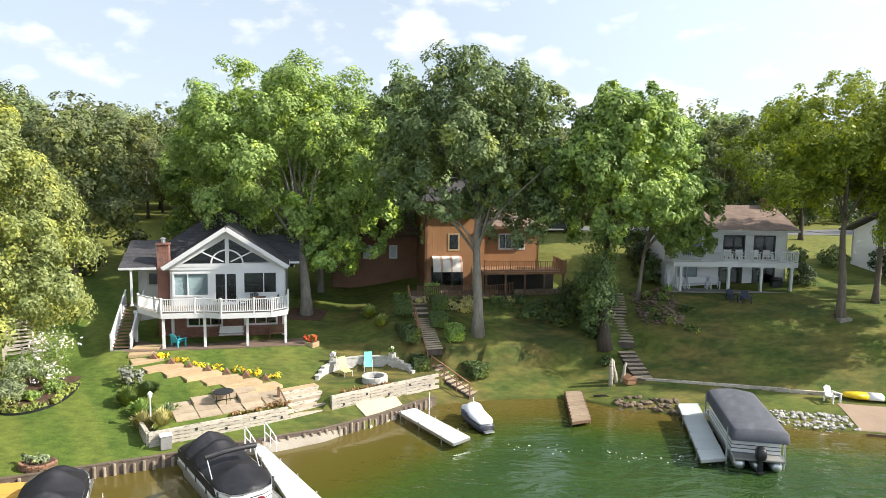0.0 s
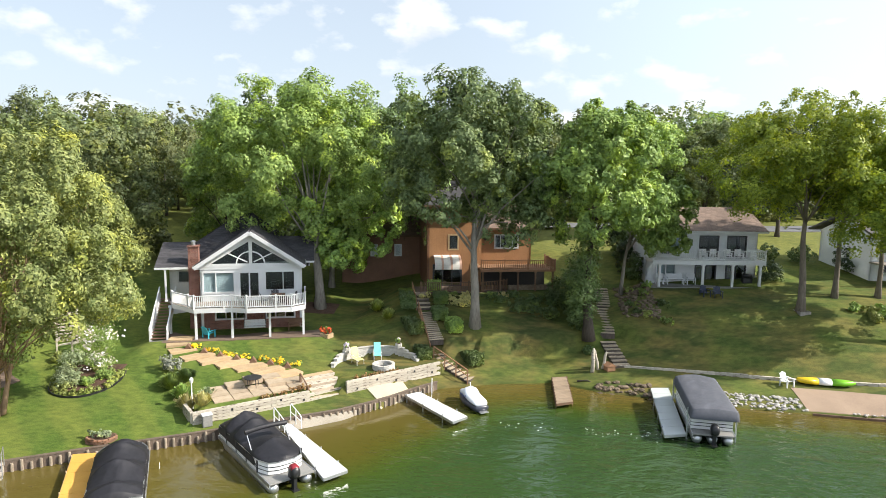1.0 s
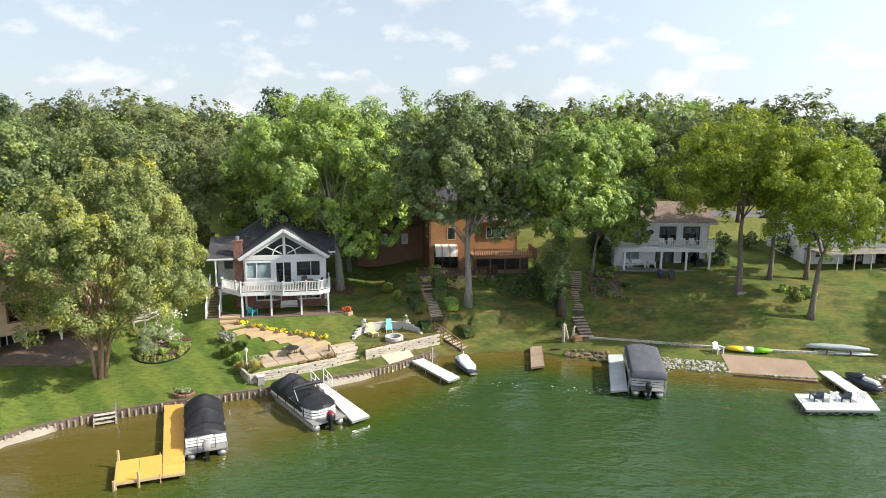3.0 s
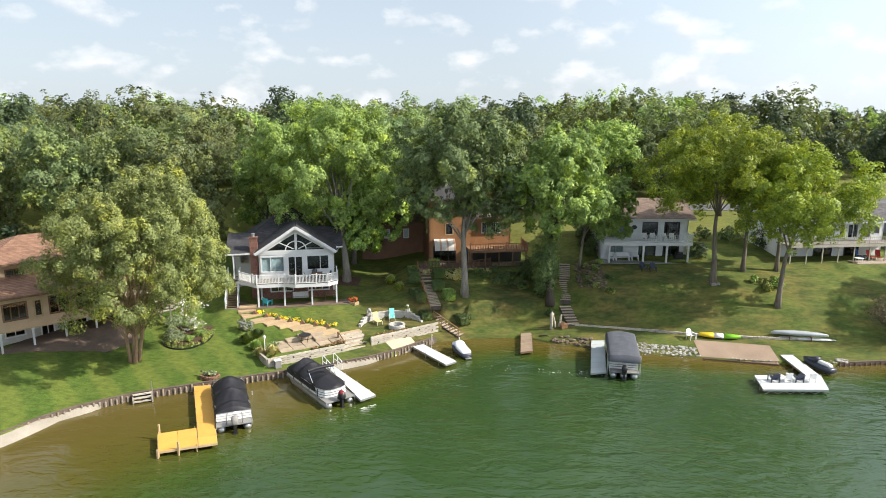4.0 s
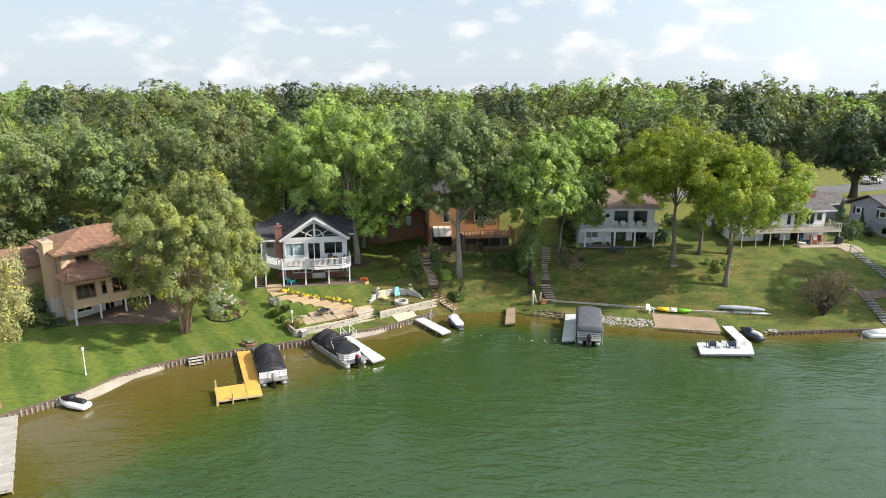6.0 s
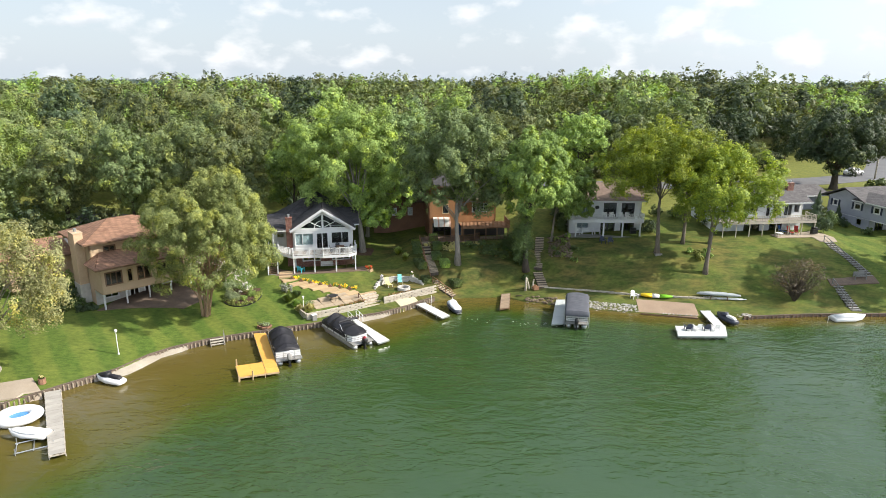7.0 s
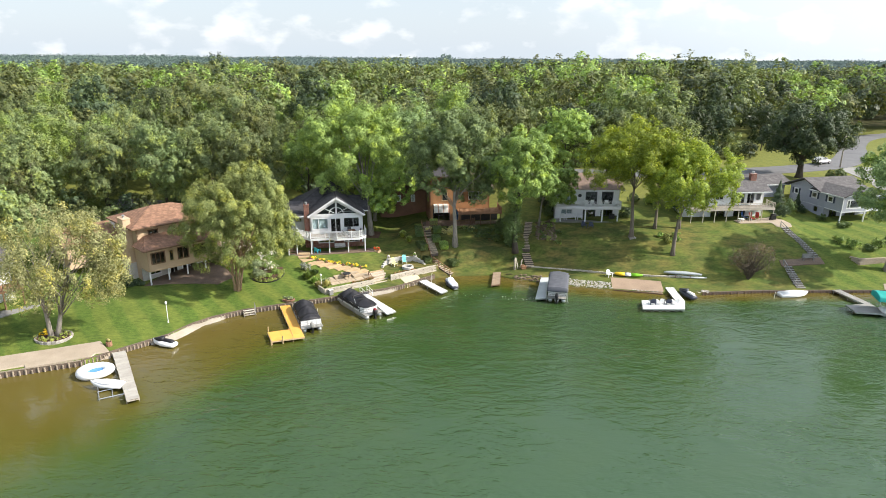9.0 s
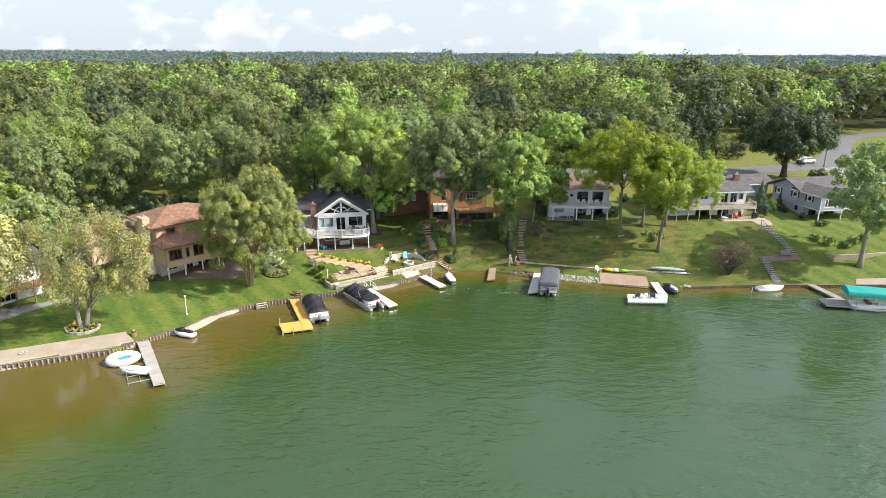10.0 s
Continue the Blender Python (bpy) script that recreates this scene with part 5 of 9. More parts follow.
def stair(parent, x0, x1, y0, z0, y1, z1, n, tread_mat, side_mat=None, open_risers=True):
    """A straight stair along y from (y0, z0) to (y1, z1) between x0 and x1; each tread a piece."""
    for i in range(n):
        u = (i + 0.5) / n
        y, z = y0 + (y1 - y0) * u, z0 + (z1 - z0) * (i + 1) / n
        half = abs(y1 - y0) / n * 0.55
        part("tread", boxes((x0, x1, y - half, y + half, z - 0.06, z)), tread_mat, parent)
    bm = bmesh.new()
    for x in (x0, x1):
        beam(bm, (x, y0, z0 - 0.05), (x, y1, z1 - 0.05), 0.06, 0.26)
    part("stringer", bm, side_mat or tread_mat, parent)


# ---------------------------------------------------------------- white gabled house with a wrap-round deck
def gabled_house():
    h = thing("house", turned(-20.0, 44.95, 3.0, 12.3), "white gabled lake house with brick base and raised deck", "house")
    V = 2.5
    front = turned(0, V, 0)
    upper = ((0.3, 2.75, 3.2, 4.9), (3.1, 4.75, 2.62, 4.9), (5.15, 7.55, 3.3, 4.9))
    wall(h, white_paint, 0.1, 8.1, 2.5, 5.35, upper, front)
    window(h, *upper[0], front, split=[1.3], blind=True)
    window(h, *upper[1], front, cols=2, name="sliding_door", bar=0.11)
    window(h, *upper[2], front, split=[6.6])
    low = ((1.2, 3.6, 0.95, 1.6), (5.2, 7.5, 0.95, 1.6))
    wall(h, brick, 0.1, 8.1, -0.3, 2.5, low, turned(0, V + 0.1, 0), name="brick_wall", label="red brick basement wall")
    for w in low:
        window(h, *w, turned(0, V + 0.1, 0), cols=3)
    side_r = turned(8.1, V, 0, 90)
    wall(h, white_paint, 0.0, 12.5, -0.3, 5.35, ((0.5, 1.6, 3.3, 4.9),), side_r)
    window(h, 0.5, 1.6, 3.3, 4.9, side_r, cols=1)
    side_l = turned(0.1, V + 9.5, 0, -90)
    wall(h, white_paint, 0.0, 9.5, -0.3, 5.35, ((7.6, 8.9, 3.3, 4.9),), side_l)
    window(h, 7.6, 8.9, 3.3, 4.9, side_l, cols=1)
    part("floor_slab", boxes((0.3, 8.1, V + 0.2, V + 9.5, 2.4, 2.52)), shade_dark, h)
    part("inner_wall", boxes((0.3, 8.1, V + 4.5, V + 4.6, 2.52, 5.3)), shade_dark, h)
    # gable of glass: outer boards, centre post, arch and spokes
    C, B, A = 4.05, 5.35, 8.1
    bm = bmesh.new()
    L, R = (-0.15, B), (8.25, B)
    inner = ((0.95, B + 0.22), (7.15, B + 0.22), (C, B + 2.12))
    outer = (L, R, (C, A))
    for i in range(3):
        j = (i + 1) % 3
        q = [outer[i], outer[j], inner[j], inner[i]]
        f = [bm.verts.new((u, V - 0.08, w)) for u, w in q]
        g = [bm.verts.new((u, V + 0.12, w)) for u, w in q]
        for a in range(4):
            b2 = (a + 1) % 4
            bm.faces.new((f[a], f[b2], g[b2], g[a]))
        bm.faces.new(f[::-1])
        bm.faces.new(g)
    bmesh.ops.recalc_face_normals(bm, faces=bm.faces[:])
    gable = part("gable", bm, white_paint, h)
    bm = bmesh.new()
    prism(bm, inner, V + 0.02, V + 0.035, "y")
    p = part("pane", bm, glass, gable)
    p.visible_shadow = False
    bm = bmesh.new()
    box(bm, C - 0.13, C + 0.13, V - 0.1, V + 0.015, B + 0.2, A - 0.35)
    part("mullion", bm, white_paint, gable)
    bm = bmesh.new()
    ring = [[bm.verts.new((C + r * math.cos(t), d, B + 0.22 + r * 0.9 * math.sin(t))) for r, d in ((1.05, V - 0.1), (1.16, V - 0.1), (1.16, V), (1.05, V))] for t in (math.pi * k / 16 for k in range(17))]
    for a, b2 in zip(ring, ring[1:]):
        for i in range(4):
            bm.faces.new((a[i], a[(i + 1) % 4], b2[(i + 1) % 4], b2[i]))
    part("arch", bm, white_paint, gable)
    for sgn in (-1, 1):
        bm = bmesh.new()
        beam(bm, (C + sgn * 0.25, V - 0.05, B + 0.35), (C + sgn * 1.95, V - 0.05, B + 1.18), 0.09, 0.09, (0, 1, 0))
        part("spoke", bm, white_paint, gable)
    for u in (0.7, 7.4):
        part("trim", boxes((min(u, C) - 0.9 if u < C else C + 0.3, C - 0.3 if u < C else u + 0.9, V - 0.06, V - 0.002, B - 0.22, B + 0.02)), white_paint, gable)
    # roofs
    e = 0.05
    slab_roof(h, (-e - 0.2, V - 0.6, B - 0.02), (-e - 0.2, 15.2, B - 0.02), (C, V - 0.6, A + 0.06), (C, 13.2, A + 0.06), dark_shingle, trim=white_paint)
    slab_roof(h, (8.35, V - 0.6, B - 0.02), (8.35, 15.2, B - 0.02), (C, V - 0.6, A + 0.06), (C, 13.2, A + 0.06), dark_shingle, trim=white_paint)
    for s in (-1, 1):
        bm = bmesh.new()
        a, b2 = Vector((C + s * 4.33, V - 0.63, B - 0.05)), Vector((C, V - 0.63, A + 0.05))
        beam(bm, a, b2, 0.06, 0.3)
        part("bargeboard", bm, white_paint, h)
    # wings on both sides under lower slopes, and the hip behind
    slab_roof(h, (-0.25, 15.2, B), (8.35, 15.2, B), (C, 13.2, A + 0.06), (C, 13.2, A + 0.06), dark_shingle, trim=white_paint)
    # the higher hip roof over the rear of the house
    e0, e1, e2, e3, r0, r1 = (-3.5, V + 3.6, B - 0.6), (8.7, V + 3.6, B - 0.6), (8.7, 15.6, B - 0.6), (-3.5, 15.6, B - 0.6), (2.7, 8.7, 9.0), (3.6, 10.6, 9.0)
    slab_roof(h, e3, e0, r0, r0, dark_shingle, trim=white_paint)
    slab_roof(h, e0, e1, r0, r0, dark_shingle)
    slab_roof(h, e1, e2, r0, r1, dark_shingle, trim=white_paint)
    slab_roof(h, e2, e3, r1, r0, dark_shingle)
    slab_roof(h, (5.0, V + 2.6, 5.2), (9.2, V + 2.6, 5.2), (5.0, V + 5.6, 7.05), (9.2, V + 5.6, 7.05), dark_shingle, trim=white_paint)
    slab_roof(h, (5.0, V + 8.6, 5.2), (9.2, V + 8.6, 5.2), (5.0, V + 5.6, 7.05), (9.2, V + 5.6, 7.05), dark_shingle)
    wall(h, white_siding, -3.0, 0.1, -0.3, B - 0.65, ((-2.3, -1.3, 3.4, 4.4),), turned(0, V + 4.2, 0))
    window(h, -2.3, -1.3, 3.4, 4.4, turned(0, V + 4.2, 0), cols=1)
    wall(h, white_siding, 0, 8.3, -0.3, B - 0.65, (), turned(-3.0, 15.0, 0, -90))
    wall(h, white_siding, -8.1, 3.0, 2, B - 0.6, (), turned(0, 15.0, 0, 180))
    chimney(h, -0.45, V + 0.9, -0.3, 6.9, 0.8, 0.7, brick)
    bm = bmesh.new()
    tube(bm, [(5.6, V + 7.2, 7.0), (5.6, V + 7.2, 8.6)], 0.09, 10)
    part("vent_pipe", bm, aluminium, h)
    # porch roof on the west side, on slim posts
    slab_roof(h, (-3.4, V + 0.5, 5.15), (-0.9, V + 0.5, 5.15), (-3.4, V + 4.3, 6.75), (-0.9, V + 4.3, 6.75), dark_shingle, trim=white_paint)
    posts(h, ((-2.6, V + 0.5),), 2.5, 5.2, white_paint, 0.13)
    # deck
    outline = ((-2.0, 2.2), (-0.05, -0.05), (2.75, -0.05), (3.9, -0.6), (7.3, -0.6), (8.35, 0.3), (8.35, V), (0.1, V), (-0.8, V + 1.7), (-2.9, V + 1.7))
    part("deck", extrude_poly(outline, 2.36, 2.5), deck_grey, h)
    bm = bmesh.new()
    edge = outline[:7]
    for a, b2 in zip(edge, edge[1:]):
        beam(bm, (*a, 2.3), (*b2, 2.3), 0.06, 0.36)
    part("fascia", bm, white_paint, h)
    railing(h, [(*p, 2.5) for p in edge], 0.95, white_paint, gap=0.15, slim=0.05)
    posts(h, ((0.05, 0.1), (2.75, 0.1), (5.6, 0.0), (8.2, 0.35), (-2.2, 2.3)), -0.35, 2.3, white_paint, 0.17, "deck_post")
    # side stair up to the deck
    s = part("stair", boxes((-3.35, -2.1, 0.15, 0.3, -0.3, 0.0)), grey_concrete, h)
    stair(s, -3.3, -2.15, 0.3, 0.0, 4.4, 2.5, 14, timber_brown, white_paint)
    for x in (-3.35, -2.1):
        bm = bmesh.new()
        beam(bm, (x, 0.3, 0.55), (x, 4.4, 3.05), 0.05, 0.75)
        beam(bm, (x, 0.3, 0.98), (x, 4.4, 3.48), 0.1, 0.06)
        box(bm, x - 0.06, x + 0.06, 0.24, 0.36, -0.2, 1.1)
        part("stair_panel", bm, white_paint, s)
    part("patio_slab", boxes((-2.4, 9.6, -0.45, V + 0.1, -0.6, 0.02)), paver, h, "brown brick patio slab")
    return h


gabled_house()


# ---------------------------------------------------------------- brown cedar house
def cedar_house():
    h = thing("house", turned(-2.3, 56.0, 5.45, 8), "tall brown cedar house with striped awning and timber deck", "house")
    front = turned(0, 0, 0)
    holes = ((0.6, 3.3, 0.0, 2.0), (2.05, 2.95, 3.45, 4.85), (4.2, 4.9, 0.0, 2.0))
    wall(h, cedar_siding, 0, 5.2, -0.4, 7.7, holes, front)
    window(h, *holes[0], front, cols=3, frame=dark_steel, name="patio_door")
    window(h, *holes[1], front, cols=1, frame=timber_tan)
    d = window(h, *holes[2], front, cols=1, frame=timber_tan, name="door")
    part("leaf", boxes((4.27, 4.83, 0.05, 0.09, 0.0, 1.95)), surface("blue door paint", (0.06, 0.16, 0.38), rough=0.4), d, "blue painted door leaf")
    low = ((6.6, 8.9, 3.5, 4.8),)
    wall(h, cedar_siding, 5.2, 10.2, -0.4, 5.4, low, turned(0, 0.5, 0))
    window(h, *low[0], turned(0, 0.5, 0), cols=4)
    # west side wall darker than the front: its shade is in the colour
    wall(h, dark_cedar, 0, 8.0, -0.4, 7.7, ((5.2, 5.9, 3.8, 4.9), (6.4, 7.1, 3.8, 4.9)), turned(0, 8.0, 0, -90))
    wall(h, cedar_siding, 0, 8, -0.4, 5.4, (), turned(10.2, 0.5, 0, 90))
    wall(h, cedar_siding, 0, 8, 5.0, 7.7, (), turned(5.2, 0.0, 0, 90))
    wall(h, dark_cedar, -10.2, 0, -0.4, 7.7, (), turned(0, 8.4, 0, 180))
    part("floor_slab", boxes((0.2, 9.9, 0.8, 8.2, 2.4, 2.55)), shade_dark, h)
    part("inner_wall", boxes((0.3, 9.9, 3.8, 3.9, -0.3, 5.2)), shade_dark, h)
    slab_roof(h, (-0.6, -0.6, 7.5), (5.7, -0.6, 7.5), (-0.6, 8.6, 9.6), (5.7, 8.6, 9.6), dark_shingle, trim=timber_brown)
    slab_roof(h, (4.9, -0.2, 5.35), (10.8, -0.2, 5.35), (4.9, 8.8, 7.0), (10.8, 8.8, 7.0), brown_shingle, trim=timber_brown)
    # west wing, set back, in the darker cedar
    w = turned(-9.0, 6.2, 0.6)
    holes = ((3.95, 4.6, 1.45, 2.6), (6.4, 7.05, 1.45, 2.6))
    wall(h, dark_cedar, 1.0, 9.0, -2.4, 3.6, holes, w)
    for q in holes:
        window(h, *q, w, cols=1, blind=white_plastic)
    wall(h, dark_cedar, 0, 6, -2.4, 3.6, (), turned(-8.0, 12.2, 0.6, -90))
    part("sign_bars", boxes((-3.3, -1.4, 6.14, 6.19, 4.0, 4.06), (-3.1, -2.95, 6.14, 6.19, 3.7, 4.06), (-2.4, -2.25, 6.14, 6.19, 3.7, 4.06), (-1.7, -1.55, 6.14, 6.19, 3.7, 4.06)), timber_brown, h)
    slab_roof(h, (-8.6, 5.5, 4.1), (0.2, 5.5, 4.1), (-8.6, 9.4, 6.3), (0.2, 9.4, 6.3), brown_shingle, trim=timber_brown)
    slab_roof(h, (-8.6, 13.0, 4.1), (0.2, 13.0, 4.1), (-8.6, 9.4, 6.3), (0.2, 9.4, 6.3), brown_shingle)
    # barrel awning of alternating strips
    for i in range(12):
        u0, u1 = 0.6 + i * 0.21, 0.6 + (i + 1) * 0.21
        bm = bmesh.new()
        curve = [(-1.25 * math.sin(t), 2.0 + 0.95 * math.cos(t)) for t in (math.pi / 2 * k / 8 for k in range(9))]
        pts = [(v, w2) for v, w2 in curve] + [(-1.25, 1.75)]
        inside = [(v * 0.97, w2 - 0.03) for v, w2 in pts][::-1]
        prism(bm, pts + inside, u0, u1, "x")
        if i == 0:
            awning = part("awning", bm, awning_white, h, "white and rust striped barrel awning")
        else:
            part("strip", bm, awning_rust if i % 4 == 3 else awning_white, awning)
    # deck on posts, with a rail and a lower terrace fence
    part("deck", boxes((4.6, 11.6, -3.0, 0.5, 1.75, 1.95)), deck_brown, h)
    railing(h, [(4.6, -2.95, 1.95), (11.55, -2.95, 1.95), (11.55, 0.3, 1.95)], 0.85, deck_brown, gap=0.2, slim=0.05, post=0.1)
    posts(h, [(4.8 + 1.65 * i, -2.8) for i in range(5)], -0.8, 1.75, timber_brown, 0.14, "deck_post")
    part("foundation_wall", boxes((7.4, 11.6, -2.2, -1.9, -0.6, 0.35)), brown_stone, h, "low rough stone wall under the deck")
    # dark sheet that stands in for the shade below the deck
    part("foundation_wall", boxes((5.2, 11.6, 0.35, 0.49, -0.4, 1.7)), shade_dark, h)
    part("terrace", boxes((-1.2, 7.4, -3.2, 0.0, -0.9, -0.05)), paver, h)
    railing(h, [(-0.9, -3.1, 0), (4.8, -3.1, 0), (7.2, -2.2, 0)], 0.85, timber_brown, gap=0.17, slim=0.05, post=0.1)
    bm = bmesh.new()
    tube(bm, [(5.6, 0.2, 4.3), (5.6, 0.2, 4.55)], 0.1, 8)
    part("lantern", bm, dark_steel, h)
    return h


cedar_house()


# ---------------------------------------------------------------- white two-storey house with a balcony
def balcony_house():
    h = thing("house", turned(19.3, 55.2, 5.8, 1.0), "white two-storey house with a full-width balcony and brown roof", "house")
    V = 2.0
    f = turned(0, V, 0)
    low = ((0.5, 2.4, 0.75, 2.2), (4.3, 6.3, 0.02, 2.2), (7.3, 9.2, 0.5, 2.2))
    up = ((0.9, 2.7, 2.75, 4.6), (4.6, 6.4, 2.65, 4.6), (7.3, 9.1, 2.65, 4.6))
    wall(h, white_siding, -0.5, 10.2, -0.3, 5.1, low + up, f)
    window(h, *low[0], f, cols=2, blind=True)
    window(h, *low[1], f, cols=2, frame=dark_steel, name="sliding_door")
    window(h, *low[2], f, cols=2, frame=dark_steel, name="sliding_door")
    window(h, *up[0], f, cols=2, blind=True)
    for q in up[1:]:
        window(h, *q, f, cols=2, frame=dark_steel, name="sliding_door")
    wall(h, white_siding, 0, 7.5, -0.3, 5.1, (), turned(-0.5, V + 7.5, 0, -90))
    wall(h, white_siding, 0, 7.5, -0.3, 5.1, (), turned(10.2, V, 0, 90))
    wall(h, white_siding, -10.2, 0.5, 1.5, 5.1, (), turned(0, V + 7.5, 0, 180))
    part("floor_slab", boxes((-0.4, 10, V + 0.25, V + 7.3, 2.4, 2.55)), shade_dark, h)
    part("floor_slab", boxes((-0.45, 10.15, V + 0.05, V + 7.3, -0.4, 0.14)), shade_dark, h)
    part("inner_wall", boxes((-0.4, 10, V + 3, V + 3.1, -0.2, 5.0)), shade_dark, h)
    slab_roof(h, (-1.0, V - 0.75, 5.0), (10.8, V - 0.75, 5.0), (-1.0, V + 3.75, 7.0), (10.8, V + 3.75, 7.0), brown_shingle, trim=white_paint)
    slab_roof(h, (-1.0, V + 8.2, 5.0), (10.8, V + 8.2, 5.0), (-1.0, V + 3.75, 7.0), (10.8, V + 3.75, 7.0), brown_shingle)
    for u in (-0.5, 10.0):
        bm = bmesh.new()
        prism(bm, ((V, 5.1), (V + 7.5, 5.1), (V + 3.75, 6.85)), u, u + 0.2, "x")
        part("gable", bm, white_siding, h)
    chimney(h, 9.9, V + 3.2, 6.2, 7.7, 0.9, 0.6, dark_cedar, cap=False)
    part("balcony", boxes((-0.6, 10.0, -0.15, V, 2.32, 2.5)), white_paint, h)
    part("fascia", boxes((-0.62, 10.02, -0.2, -0.15, 2.12, 2.52)), white_paint, h)
    railing(h, [(-0.6, V - 0.1, 2.5), (-0.6, -0.1, 2.5), (10.0, -0.1, 2.5), (10.0, V - 0.1, 2.5)], 0.9, white_paint, gap=0.19, slim=0.035, post=0.08)
    posts(h, ((0.1, 0.0), (4.2, 0.0), (7.0, 0.0), (9.6, 0.0)), -0.2, 2.15, white_paint, 0.2, "column")
    part("patio_slab", boxes((-1.0, 10.2, -0.3, V, -0.5, 0.02)), grey_concrete, h)
    part("wall_wreath", prism(bmesh.new(), [(3.55 + 0.32 * math.cos(2 * math.pi * k / 16), 4.0 + 0.27 * math.sin(2 * math.pi * k / 16)) for k in range(16)], V - 0.07, V - 0.01, "y"), dark_steel, h, "dark round wall ornament")
    return h


balcony_house()


# ---------------------------------------------------------------- long white house with deck
def deck_house():
    h = thing("house", turned(40.7, 54.5, 6.0, 7), "long white ranch house with a raised deck and red chimney", "house")
    V = 2.6
    f = turned(0, V, 0)
    low = ((1.3, 2.7, 1.0, 1.9), (4.9, 7.3, 0.1, 1.95), (9.0, 10.9, 0.1, 1.95))
    up = ((0.6, 1.6, 2.9, 4.0), (5.4, 6.8, 3.1, 4.1), (8.1, 8.8, 2.4, 4.2), (9.2, 10.6, 2.4, 4.2), (11.0, 12.3, 2.4, 4.2), (12.6, 13.5, 2.9, 4.1))
    wall(h, white_siding, 0, 14.0, -0.3, 4.6, low + up, f)
    for q in low:
        window(h, *q, f, cols=2, frame=dark_steel if q[2] < 0.5 else white_paint)
    for q in up:
        window(h, *q, f, cols=2 if q[1] - q[0] > 1 else 1)
    wall(h, white_siding, 0, 7.0, -0.3, 4.6, (), turned(0, V + 7, 0, -90))
    wall(h, white_siding, 0, 7.0, -0.3, 4.6, (), turned(14, V, 0, 90))
    wall(h, white_siding, -14, 0, 1.5, 4.6, (), turned(0, V + 7, 0, 180))
    part("floor_slab", boxes((0.2, 13.8, V + 0.25, V + 6.8, 2.1, 2.2)), shade_dark, h)
    part("floor_slab", boxes((0.05, 13.95, V + 0.05, V + 6.8, -0.5, 0.14)), shade_dark, h)
    part("inner_wall", boxes((0.2, 13.8, V + 3, V + 3.1, -0.2, 4.5)), shade_dark, h)
    slab_roof(h, (-0.7, V - 1.1, 4.5), (14.7, V - 1.1, 4.5), (-0.7, V + 3.5, 6.4), (14.7, V + 3.5, 6.4), grey_shingle, trim=white_paint)
    slab_roof(h, (-0.7, V + 8, 4.5), (14.7, V + 8, 4.5), (-0.7, V + 3.5, 6.4), (14.7, V + 3.5, 6.4), grey_shingle)
    for u in (0, 13.8):
        bm = bmesh.new()
        prism(bm, ((V, 4.6), (V + 7, 4.6), (V + 3.5, 6.25)), u, u + 0.2, "x")
        part("gable", bm, white_siding, h)
    chimney(h, 12.9, V + 2.2, 5.4, 7.0, 1.0, 0.7, brick)
    part("deck", boxes((-0.2, 14.6, 0, V, 2.0, 2.15)), deck_grey, h)
    part("fascia", boxes((-0.2, 14.6, -0.05, 0, 1.85, 2.17)), weathered, h)
    railing(h, [(-0.2, 0.05, 2.15), (14.55, 0.05, 2.15), (14.55, V - 0.1, 2.15)], 0.85, weathered, gap=0.26, slim=0.03, post=0.07)
    posts(h, [(0.1 + 2.06 * i, 0.1) for i in range(8)], -0.4, 1.95, weathered, 0.11, "deck_post")
    part("patio_slab", boxes((8.0, 16.0, -1.2, V, -0.6, 0.03)), concrete, h)
    return h


deck_house()


